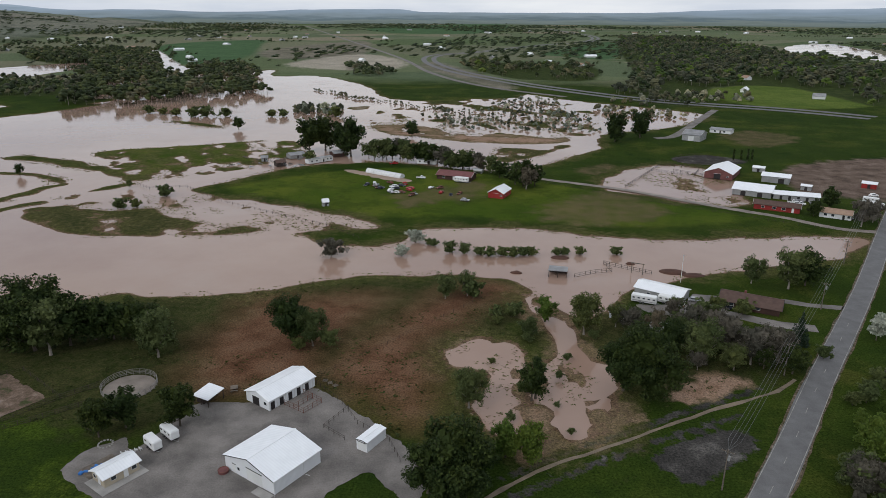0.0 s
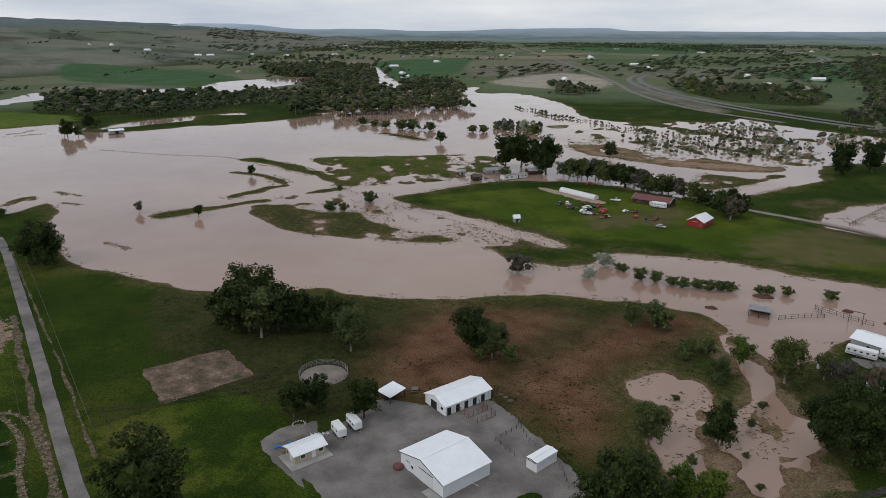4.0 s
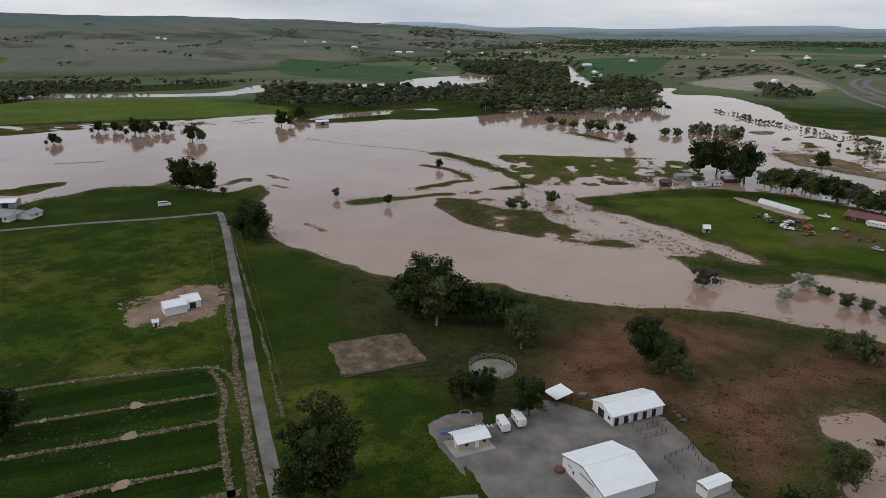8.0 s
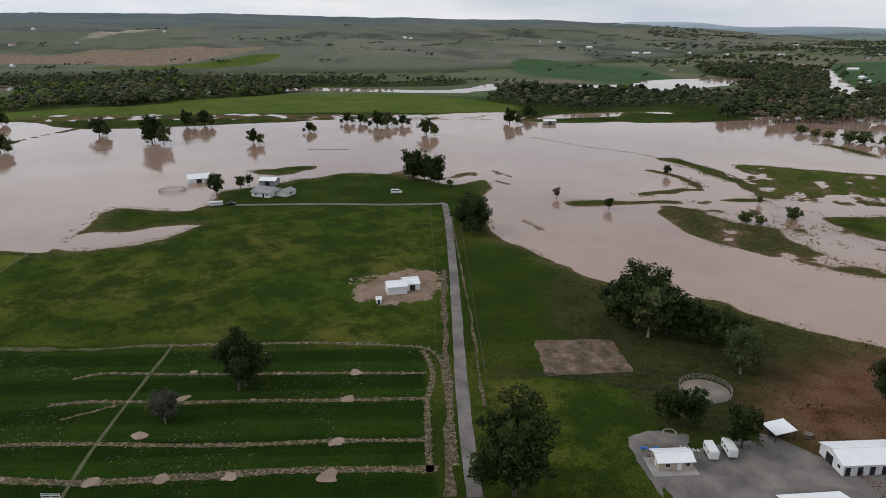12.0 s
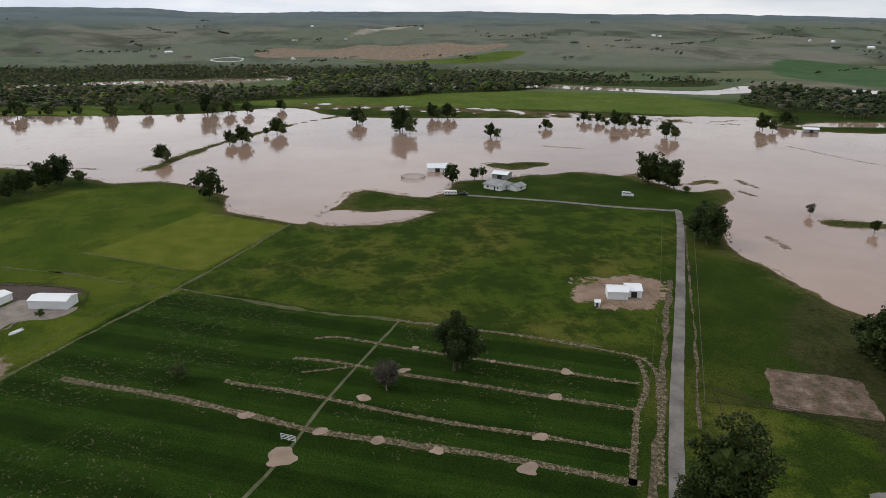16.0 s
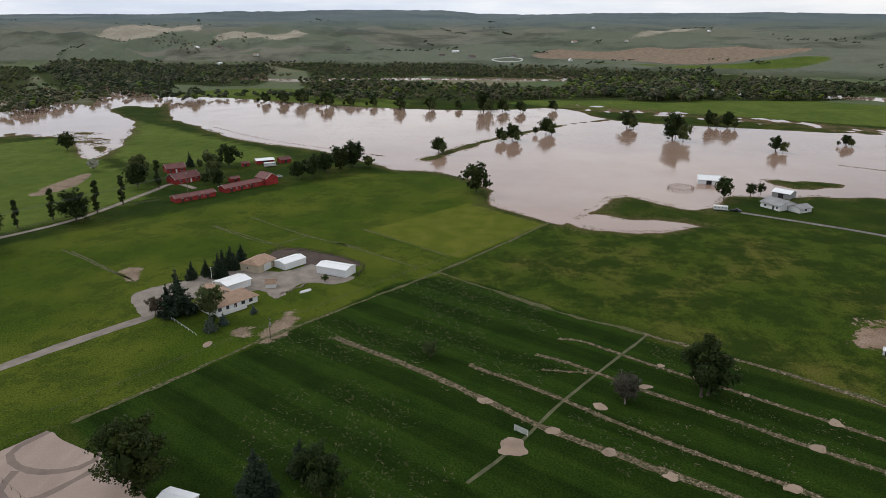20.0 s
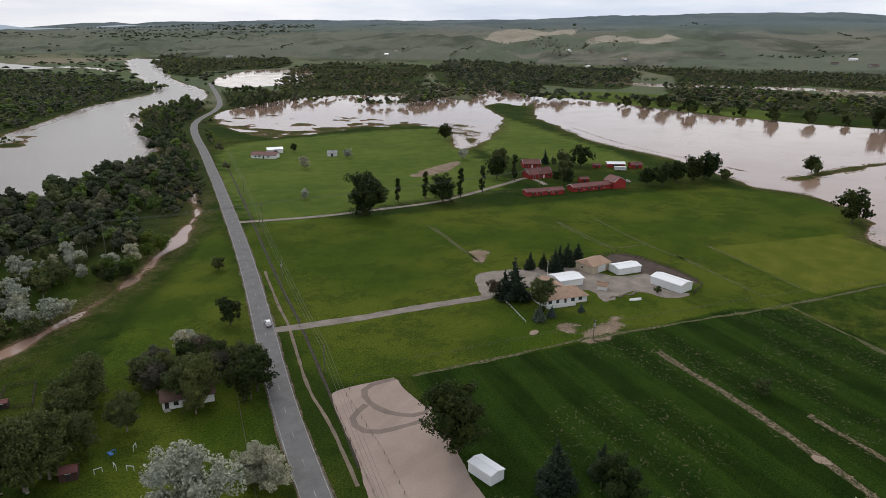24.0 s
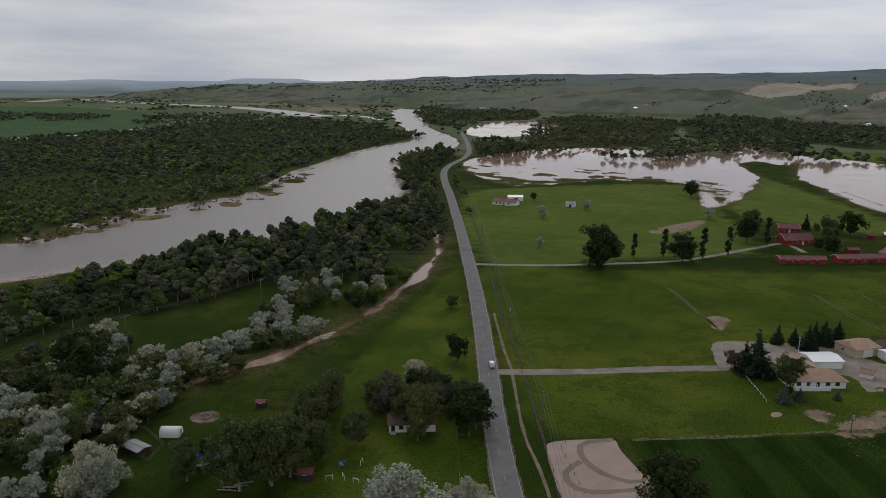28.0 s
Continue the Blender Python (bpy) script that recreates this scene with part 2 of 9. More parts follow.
def region(x, y, pts, smooth=True, reach=40.0, width=None):
    """Metres inside (plus) or outside (minus) a region of the plan, or a band of that width along a line."""
    p = curved(pts, width is None, 3) if smooth else np.array(pts, float)
    out = np.full(x.shape, -reach)
    w = width or 0
    near = (x > p[:, 0].min() - reach - w) & (x < p[:, 0].max() + reach + w) & (y > p[:, 1].min() - reach - w) & (y < p[:, 1].max() + reach + w)
    xs, ys = x[near], y[near]
    d = line_dist(xs, ys, p, width is None)
    out[near] = np.clip(width / 2 - d if width else np.where(inside(xs, ys, p), d, -d), -reach, reach)
    return out


FOOT = np.array([(-2300, 5200), (-1500, 2300), (-1250, 1500), (-1150, 800), (-1450, 250), (-1650, -500), (-1650, -1300), (-1400, -1950), (-1050, -3100), (-500, -5200)], float)


def hills(x, y):
    """The rise of the benchland beyond the valley floor."""
    d = line_dist(x, y, FOOT, False)
    poly = np.vstack([FOOT, [(-9000, -5200), (-9000, 5200)]])
    d = np.where(inside(x, y, poly), d, 0.0)
    bluff = (d > 0) * 20 * np.clip((d + 14 * fnoise(x, y, 60, 12, 3)) / 75, 0, 1) * np.clip((-350 - y) / 250, 0, 1) * np.clip((y + 2300) / 500, 0, 1)
    h = bluff + 200 * (1 - np.exp(-d / 1900)) + np.clip(d / 500, 0, 1) * (10 * fnoise(x, y, 900, 3) - 15 * np.abs(fnoise(x, y, 390, 5, 4)) + 6)
    gully = np.clip((-300 - y) / 400, 0, 1) * np.clip(d / 120, 0, 1) * np.clip(2 - d / 700, 0, 1)
    h = h + gully * (9 - 30 * np.abs(fnoise(x, y, 190, 15, 3)))
    return np.maximum(h, 0)

# plan outlines in metres
MAIN_FLOOD = [(149, 290), (129, 266), (106, 256), (83, 247), (64, 237), (52, 229), (44, 224), (34, 207), (20, 199), (10, 214), (8, 221), (0, 230), (-20, 231), (-24, 232), (-52, 227), (-68, 219), (-87, 207), (-111, 202), (-133, 200), (-165, 185), (-179, 181), (-195, 184), (-220, 185), (-244, 190), (-264, 203), (-311, 240), (-336, 257), (-334, 232), (-372, 220), (-401, 198), (-403, 169)]
FLOOD_WEST_SHORE = [(-397, 129), (-393, 109), (-366, 93), (-365, 77), (-388, 53), (-363, 35), (-331, 19), (-327, 12), (-341, -2), (-360, -22), (-397, -25), (-438, -52), (-448, -91), (-470, -112), (-517, -167), (-532, -200), (-564, -252), (-638, -325), (-706, -388)]
FLOOD_NORTH_SHORE = [(-903, -475), (-864, -318), (-813, -202), (-803, -53), (-831, 33), (-729, 84), (-686, 192), (-651, 329), (-636, 407), (-607, 492), (-552, 478), (-554, 538), (-504, 641), (-439, 665), (-788, 1463), (-831, 1584), (-446, 980), (-384, 1090), (-345, 979), (-281, 988), (-193, 881), (-132, 741), (-47, 737), (-6, 811), (71, 743), (169, 671), (168, 635)]
FLOOD_EAST_SHORE = [(130, 583), (66, 535), (60, 484), (19, 423), (-15, 403), (-72, 421), (-126, 406), (-157, 360), (-170, 340), (-159, 329), (-117, 317), (-73, 298), (-58, 286), (-71, 281), (-96, 286), (-97, 274), (-84, 264), (-68, 257), (-54, 256), (-42, 268), (-35, 287), (12, 290), (38, 281), (68, 281), (124, 292)]
ISLE_A = [(-231, 292), (-212, 301), (-187, 297), (-170, 303), (-154, 289), (-114, 280), (-105, 274), (-123, 265), (-153, 261), (-193, 264)]
ISLE_C = [(-274, 427), (-226, 458), (-167, 489), (-148, 473), (-141, 434), (-175, 403), (-198, 377), (-209, 365), (-235, 380), (-238, 404)]
ISLE_F = [(-295, 365), (-277, 364), (-254, 354), (-242, 344), (-247, 335), (-249, 321), (-253, 308)]
ISLE_G = [(-445, 145), (-442, 184), (-426, 182), (-422, 157)]
DIKE_A = [(-314, 407), (-291, 402), (-263, 390), (-232, 375), (-210, 361)]
DIKE_B = [(-260, 260), (-250, 274), (-241, 290), (-229, 310), (-217, 331), (-207, 347)]
DIKE_C = [(-486, -76), (-544, -54), (-610, -21), (-682, 26), (-731, 76)]
INLET = [(-327, 19), (-314, 41), (-330, 81), (-339, 50), (-345, 30)]
POND_CREEK = [(6, 217), (16, 200), (19, 184), (22, 171), (28, 168), (29, 157), (25, 148), (25, 141), (22, 136), (12, 132), (9, 128), (7, 134), (8, 146), (12, 155), (15, 167), (15, 180), (12, 191), (7, 201)]
POND_SMALL = [(-14, 172), (-7, 178), (-4, 168), (0, 177), (4, 170), (5, 160), (4, 151), (5, 141), (2, 136), (-2, 139), (-4, 145), (-2, 153), (-5, 162), (-9, 166), (-13, 167)]
FLOOD_TWO = [(-486, -674), (-572, -724), (-719, -748), (-805, -658), (-795, -546), (-665, -408), (-549, -343), (-467, -315), (-469, -333), (-563, -413), (-532, -465), (-471, -509), (-410, -489), (-448, -516), (-430, -584)]
FLOOD_THREE = [(-843, -1157), (-1078, -1352), (-1173, -1256), (-968, -1029), (-818, -966), (-747, -1002)]
FLOOD_GAP = [(-739, -499), (-1085, -691), (-958, -569), (-910, -485), (-791, -445), (-797, -489)]
RIVER_NEAR = [(63, -387), (33, -377), (1, -377), (-31, -380), (-77, -384), (-135, -396), (-191, -410), (-254, -444), (-307, -509), (-350, -591), (-409, -701), (-488, -812), (-579, -834), (-687, -980), (-822, -1267), (-1190, -1897), (-1522, -2319)]
RIVER_FAR = [(-1341, -2276), (-945, -1621), (-660, -1075), (-571, -957), (-455, -881), (-328, -752), (-257, -677), (-181, -572), (-130, -555), (-93, -536), (-55, -499), (-32, -473), (-3, -466), (37, -467), (74, -484)]
ROAD_MAIN = [(213, 390), (158, 295), (120, 229), (77, 159), (52, 117), (-78, -93), (-100, -128), (-170, -230), (-255, -362), (-314, -456), (-423, -625), (-561, -768), (-788, -1100)]
LANE_WEST = [(-93, 69), (-128, 91), (-208, 144), (-291, 197), (-300, 196), (-313, 175), (-334, 147), (-359, 107)]
RIVER_BACK = [(-1503, 17), (-1199, 139), (-1066, 298), (-1005, 443), (-852, 596), (-907, 725)]
RIVER_BACK_TWO = [(-1566, -841), (-1244, -496), (-1266, -332), (-1297, -96), (-1262, 153), (-1063, 290)]
RIVER_UP = [(-279, -3925), (-517, -4497), (-602, -3758), (-865, -2683), (-832, -1878)]
DIRT_FIELD = [(-48, 155), (-48, 176), (-35, 198), (-19, 218), (-8, 231), (6, 224), (9, 216), (-5, 208), (-10, 196), (-15, 178), (-12, 166), (-13, 144), (-15, 131), (-20, 127), (-30, 137), (-41, 149)]
DIRT_BANK = [(-84, 156), (-85, 184), (-77, 202), (-49, 211), (-34, 202), (-46, 176), (-47, 154), (-62, 144), (-72, 145)]
DIRT_PATCH = [(-142, 128), (-129, 147), (-111, 137), (-123, 115)]
BARE_LOT = [(-216, 103), (-222, 117), (-218, 133), (-206, 136), (-185, 125), (-185, 114), (-194, 103), (-200, 96)]
MOWN_LIGHT = [(-303, -77), (-361, -34), (-323, 7), (-267, -29)]
IRRIGATED = [(-132, -110), (-190, -74), (-245, -36), (-197, 35), (-157, 96), (-156, 97), (-98, 63), (-80, 50), (-81, 39), (-90, -50), (-125, -102), (-130, -110)]
MUD_EAST = [(40, 156), (49, 164), (58, 166), (65, 163), (57, 157), (45, 150)]
MUD_CREEK = [(5, 204), (19, 206), (22, 184), (28, 171), (24, 155), (30, 142), (24, 134), (12, 126), (5, 124), (2, 138), (-15, 173), (-5, 181), (6, 168), (13, 176)]
GREY_PIT = [(32, 128), (43, 137), (54, 141), (56, 135), (49, 128), (40, 120), (36, 122)]
BANK_GREY = [(2, 112), (13, 120), (32, 133), (47, 142), (56, 147)]
BANK_GREY_TWO = [(1, 118), (14, 128), (34, 141), (46, 149), (64, 160)]
BANK_PATH = [(-4, 110), (9, 122), (26, 133), (47, 147), (61, 155), (69, 160), (75, 166)]
YARD = [(-71, 100), (-90, 111), (-84, 123), (-79, 119), (-76, 129), (-74, 138), (-61, 140), (-57, 144), (-46, 148), (-33, 138), (-23, 129), (-18, 124), (-15, 117), (-16, 109), (-22, 112), (-26, 117), (-30, 115), (-34, 108), (-37, 99), (-60, 97), (-75, 104)]
YARD_DRIVE = [(-64, 95), (-74, 85), (-84, 75), (-92, 66)]
ARENA = [(-108, -118), (-113, -121), (-121, -117), (-127, -113), (-124, -107), (-117, -91), (-103, -72), (-91, -57), (-78, -73), (-94, -97)]
MUD_TRIANGLE = [(-181, -83), (-193, -82), (-209, -79), (-193, -76), (-181, -78)]
MUD_SPOT = [(-187, -94), (-189, -89), (-185, -88), (-184, -91)]
HOUSE_DRIVE = [(-129, -165), (-150, -151), (-171, -139), (-194, -125)]
HOUSE_YARD = [(-211, -141), (-226, -132), (-242, -116), (-242, -97), (-252, -87), (-240, -79), (-240, -67), (-232, -72), (-230, -85), (-215, -89), (-221, -98), (-214, -115), (-203, -122), (-192, -125)]
RED_LANE = [(-206, -280), (-235, -258), (-263, -243), (-304, -225), (-361, -220), (-387, -217), (-376, -198)]
FARM_LANE = [(16, 385), (59, 365), (96, 339), (126, 320), (143, 305), (160, 301)]
LOT_BROWN = [(164, 427), (206, 457), (249, 462), (201, 365), (172, 362), (151, 365)]
LOT_FLOOD = [(49, 374), (85, 431), (117, 422), (123, 396), (116, 361), (119, 344), (93, 339), (72, 356)]
LOT_TRACK = [(103, 454), (128, 466), (148, 450), (137, 437), (109, 437)]
TAN_FIELD = [(-400, 1213), (-327, 1506), (-206, 1315), (-191, 1133), (-276, 1098)]
HIGHWAY = [(159, 3672), (275, 2730), (218, 2229), (73, 1985), (-80, 1633), (-162, 1494), (-159, 1322), (-98, 1113), (-8, 944), (60, 850), (128, 775), (194, 732), (265, 699), (338, 640)]
OLD_ROAD = [(-1213, 4084), (-606, 2435), (-243, 1443), (-130, 1077), (-43, 888), (56, 781)]
BARN_ROAD = [(193, 694), (163, 628), (124, 542), (106, 527)]
MOUND_CREEK = [(-10, 231), (0, 230), (7, 220), (1, 225)]
SHOAL_BAR = [(-117, 564), (-108, 603), (-76, 575), (-48, 544), (-12, 533), (40, 526), (42, 505), (6, 490), (-31, 496), (-70, 513), (-94, 522)]
SHOAL_TWO = [(-158, 669), (-144, 679), (-138, 663), (-152, 653)]
MUD_LANE = [(-352, -286), (-411, -289), (-389, -276), (-351, -274)]
MUD_SPOT_TWO = [(-236, -160), (-239, -154), (-228, -149), (-227, -152)]
DITCH_FIELD = [(-131, -110), (-166, -90), (-192, -75), (-248, -37), (-327, 9)]
DITCH_CROSS = [(-249, -36), (-214, 11), (-201, 35), (-166, 90)]
STRAW_A = [(-186, -60), (-171, -35), (-155, -12), (-145, 1), (-135, 18), (-122, 42), (-105, 68)]
STRAW_B = [(-173, -17), (-164, -2), (-157, 8.5), (-151, 16.5), (-139, 34), (-127, 54.5), (-116, 71.5)]
STRAW_C = [(-182, 2), (-178, 10.5), (-172.5, 18.7), (-165, 29), (-154.5, 46), (-142, 65), (-131.6, 81.7)]
STRAW_D = [(-193.7, 9), (-192.8, 15.6), (-185.7, 25.7), (-178, 36.4), (-165, 56.5), (-154, 73), (-143, 89)]
STRAW_FORK = [(-172.8, 3.5), (-172.6, 10.7), (-172.5, 18.8)]
STRAW_E = [(-155, 96), (-142, 91), (-128, 80), (-110, 69), (-105, 66)]
STRAW_F = [(-200, 36), (-181, 67), (-160, 94), (-153, 98), (-141, 94), (-104, 72)]
PIPE_TRACK = [(-120, -13), (-135, -3), (-159, 10), (-200, 36)]
LANE_VERGE = [(-96, 65), (-130, 88), (-152, 102), (-210, 141)]
LANE_DITCH = [(-120, 92), (-168, 123), (-205, 146), (-274, 189)]
CREEK_NEAR = [(15, -201), (-14, -212), (-35, -209), (-52, -216), (-72, -217), (-92, -226), (-118, -239), (-145, -258), (-184, -292), (-210, -320), (-237, -368)]
ROAD_DITCH = [(-165, -212), (-144, -180), (-135, -165), (-130, -158), (-109, -128), (-101, -113), (-93, -100), (-86, -89)]
BROWN_HILL = [(-1750, -4), (-1926, 56), (-1960, 118), (-1957, 368), (-1799, 655), (-1667, 521), (-1580, 349), (-1676, 179)]
PALE_HILL = [(-2091, -829), (-2134, -759), (-2187, -675), (-1986, -709)]
PALE_HILL_TWO = [(-2081, -1377), (-2478, -1386), (-2560, -1220), (-2070, -1157)]
PALE_HILL_THREE = [(-2061, -953), (-2207, -921), (-2183, -681), (-2086, -802)]
PALE_HILL_FOUR = [(-2282, 293), (-2569, 521), (-2559, 585), (-2310, 378)]
GREEN_HILL = [(-1647, 98), (-1562, 371), (-1645, 585), (-1586, 619), (-1486, 440)]
WOOD_RIVER = [(18, -286), (18, -338), (1, -334), (-34, -341), (-75, -354), (-130, -384), (-189, -403), (-257, -436), (-309, -508), (-352, -590), (-400, -673), (-549, -792), (-360, -515), (-234, -340), (-194, -314), (-162, -287), (-137, -274), (-123, -295), (-97, -306), (-66, -287), (-34, -291), (-14, -285)]
WOOD_WEST = [(75, -493), (-3, -477), (-34, -488), (-93, -555), (-179, -581), (-343, -786), (-615, -1011), (-685, -1146), (-756, -1512), (-633, -1707), (-346, -1534), (-122, -1377), (-37, -1318), (153, -1175)]
WOOD_BANK = [(-424, -727), (-480, -798), (-569, -820), (-432, -621), (-331, -534), (-324, -538)]
WOOD_THREE = [(-690, -924), (-611, -827), (-539, -716), (-590, -681), (-727, -823)]
WOOD_FOUR = [(-916, -1049), (-638, -724), (-650, -683), (-773, -715), (-923, -725), (-1487, -1156), (-1485, -1364), (-1407, -1464)]
WOOD_FIVE = [(-1308, -2090), (-942, -1479), (-865, -1252), (-997, -1408), (-1226, -1399), (-1528, -1740), (-1446, -2063)]
WOOD_SIX = [(-1510, -1126), (-991, -716), (-1054, -676), (-902, -559), (-947, -516), (-1624, -885), (-1902, -1197)]
WOOD_SEVEN = [(-1534, -828), (-1174, -634), (-1254, -505), (-1610, -650)]
WOOD_EIGHT = [(-1996, -824), (-1831, -618), (-1039, -331), (-989, -283), (-1042, -186), (-1367, -220), (-1318, -91), (-1707, -122), (-2097, -371), (-2162, -612)]
WOOD_NINE = [(-1064, 62), (-1286, 78), (-1293, 231), (-1169, 278), (-970, 228), (-914, 147)]
WOOD_TEN = [(-1117, 280), (-1057, 412), (-948, 372), (-993, 269)]
WOOD_ELEVEN = [(-1471, 92), (-1534, 229), (-1462, 361), (-1221, 467), (-1110, 521), (-1038, 726), (-936, 655), (-1026, 481), (-1233, 302)]
WOOD_TWELVE = [(-837, 673), (-695, 558), (-574, 584), (-535, 668), (-638, 796), (-694, 728)]
WOOD_THIRTEEN = [(-473, 705), (-413, 646), (-355, 688), (-293, 749), (-280, 764), (-437, 1120), (-500, 1076), (-441, 953), (-505, 968), (-813, 1522), (-1036, 1480), (-895, 1241), (-686, 1081), (-547, 852)]
WOOD_FOURTEEN = [(-1460, 1811), (-1529, 2752), (-1130, 3194), (-2181, 6127), (-2583, 5019), (-1680, 2584)]
WOOD_FIFTEEN = [(130, 829), (128, 741), (192, 723), (245, 907), (344, 921), (387, 739), (672, 1310), (588, 1540), (616, 1959), (651, 2487), (396, 2640), (225, 1557), (201, 1191)]
WOOD_SIXTEEN = [(-274, 1168), (-200, 1132), (-176, 994), (-238, 995)]
WOOD_SEVENTEEN = [(-86, 1334), (-12, 1287), (132, 1229), (107, 984), (38, 974), (-8, 1001), (-75, 1173)]
WOOD_EIGHTEEN = [(-606, 725), (-721, 867), (-591, 886), (-490, 730)]
WOOD_NINETEEN = [(-1325, 1732), (-1277, 1945), (-1173, 2128), (-720, 1297), (-831, 1161)]
BRUSH_FLOOD = [(-88, 620), (-5, 680), (63, 650), (69, 567), (40, 537), (-26, 555)]
BRUSH_FLOOD_TWO = [(-23, 731), (18, 756), (57, 714), (6, 682)]
BRUSH_FLOOD_THREE = [(-229, 660), (-188, 673), (-160, 629), (-195, 607)]
BRUSH_FLOOD_FOUR = [(84, 700), (125, 685), (169, 653), (132, 614), (87, 642)]
BRUSH_ROW = [(-235, 822), (-165, 752), (-94, 686), (-36, 660), (-38, 645), (-94, 669), (-164, 732), (-231, 804)]
BRUSH_BENCH = [(-2709, -1703), (-2836, -1173), (-2165, -731), (-1815, -734), (-1935, -1155), (-2003, -1282)]
OLIVE_BELT = [(15, -241), (-1, -221), (-26, -239), (-50, -244), (-75, -256), (-108, -299), (-136, -296), (-130, -276), (-101, -239), (-78, -222), (-59, -214), (-42, -212), (-27, -217), (-18, -193), (1, -195), (15, -192)]
OLIVE_NORTH = [(106, 748), (189, 837), (261, 847), (240, 775), (169, 747), (128, 706)]
ISLE_H = [(-542, 462), (-526, 510), (-491, 614), (-448, 700), (-414, 691), (-450, 601), (-500, 485)]
ISLE_I = [(-529, 601), (-491, 626), (-457, 660), (-412, 662), (-412, 636), (-445, 565), (-476, 538)]
POND_FAR = [(746, 2043), (916, 2208), (804, 1651), (713, 1458), (693, 1633), (643, 1754)]
RIVER_NORTH = [(-853, 1544), (-813, 1522), (-587, 1141), (-432, 965), (-429, 898), (-533, 1005), (-708, 1275)]
FLOOD_NORTH = [(-883, 717), (-792, 898), (-829, 1016), (-764, 1184), (-692, 1074), (-685, 855), (-759, 736)]
BRUSH_RIVERSHORE = [(-3, -483), (-35, -501), (-95, -563), (-174, -596), (-172, -561), (-91, -524), (-31, -464), (-3, -461)]
MARSH_A = [(-242, 319), (-209, 335), (-170, 340), (-116, 315), (-66, 290), (-59, 282), (-95, 270), (-105, 277), (-147, 289), (-174, 306), (-217, 301)]
MARSH_B = [(-272, 424), (-226, 458), (-167, 489), (-145, 472), (-140, 428), (-146, 403), (-180, 361), (-211, 357), (-235, 380)]
MARSH_C = [(-469, -651), (-529, -629), (-564, -552), (-585, -455), (-581, -376), (-474, -319), (-544, -403), (-515, -458), (-405, -484), (-417, -567)]
MARSH_D = [(-884, 48), (-807, 193), (-700, 338), (-582, 480), (-538, 466), (-644, 311), (-744, 177), (-817, 43)]
MARSH_E = [(49, 374), (85, 431), (123, 396), (119, 344), (93, 339), (72, 356)]
MARSH_F = [(-368, 218), (-340, 233), (-336, 255), (-362, 275), (-387, 259), (-394, 217)]
MARSH_H = [(-13, 176), (-5, 179), (6, 168), (14, 176), (27, 167), (29, 143), (20, 132), (6, 125), (2, 139), (-4, 141), (-2, 164)]
MARSH_I = [(-118, 695), (-6, 773), (78, 699), (64, 522), (-3, 514), (-72, 523), (-128, 582)]
MARSH_J = [(-3, -483), (-95, -563), (-186, -588), (-323, -742), (-244, -590), (-163, -518), (-84, -491), (-30, -453), (-2, -449)]
THICKET_A = [(15, -261), (-4, -259), (-29, -261), (-42, -234), (-40, -204), (-24, -189), (-14, -166), (-5, -163), (15, -175)]
THICKET_B = [(32, 195), (45, 204), (67, 210), (85, 196), (77, 176), (53, 169), (45, 178)]
THICKET_C = [(93, 158), (101, 166), (109, 171), (90, 124), (73, 109), (71, 114), (81, 137)]
THICKET_D = [(-89, -168), (-109, -170), (-118, -160), (-100, -137), (-92, -137), (-81, -152)]
THICKET_E = [(-123, -295), (-139, -279), (-165, -291), (-193, -315), (-164, -279), (-127, -251), (-109, -245)]
LUSH_A = [(-203, -273), (-254, -235), (-329, -179), (-430, -108), (-412, -39), (-273, -21), (-195, -75), (-157, -91), (-131, -111), (-115, -128), (-136, -167)]
LUSH_B = [(-329, -461), (-399, -476), (-544, -403), (-445, -300), (-366, -219), (-311, -230), (-268, -248), (-213, -282)]
LUSH_C = [(-715, -478), (-623, -350), (-482, -177), (-460, -200), (-446, -263), (-479, -314), (-623, -382)]
LUSH_D = [(-75, -184), (-117, -217), (-190, -275), (-128, -175), (-96, -132), (-74, -97), (-52, -113), (-44, -164)]
ROUGH_A = [(-181, 177), (-135, 191), (-80, 213), (-20, 228), (7, 211), (-9, 167), (-35, 146), (-61, 140), (-75, 137), (-80, 124), (-98, 125), (-148, 140)]
ROUGH_B = [(4, 206), (32, 201), (66, 189), (78, 176), (62, 160), (40, 155), (24, 158), (9, 182)]
WOOD_TWENTY = [(-1965, -1442), (-2256, -1204), (-1930, -648), (-1376, -453), (-1264, -570), (-1400, -816), (-1451, -1031)]
WOOD_TWENTY_ONE = [(-1999, -654), (-1799, -62), (-1390, 376), (-1232, 571), (-1157, 643), (-1059, 591), (-1199, 326), (-1334, -46), (-1353, -377)]
WOOD_TWENTY_TWO = [(-1177, -389), (-1124, -74), (-1110, 135), (-1060, 405), (-953, 365), (-955, 43), (-870, -58), (-949, -251)]
DRIVE_BROWN = [(93, 198), (83, 200), (68, 207), (58, 210), (44, 207)]
DRIVE_BROWN_TWO = [(109, 215), (99, 216), (90, 219)]
PARK_BROWN = [(62, 222), (71, 219), (69, 207), (60, 204), (45, 205), (43, 211), (56, 210)]
WOOD_BELT_ONE = [(-927, -292), (-919, -118), (-925, 42), (-949, 224), (-967, 364), (-1032, 387), (-1058, 249), (-1078, 48), (-1074, -137), (-1078, -339)]
WOOD_BELT_TWO = [(-1520, -525), (-1380, -175), (-1289, 57), (-1193, 280), (-1073, 500), (-1185, 550), (-1302, 353), (-1497, 181), (-1696, -58), (-1776, -225), (-1866, -643)]
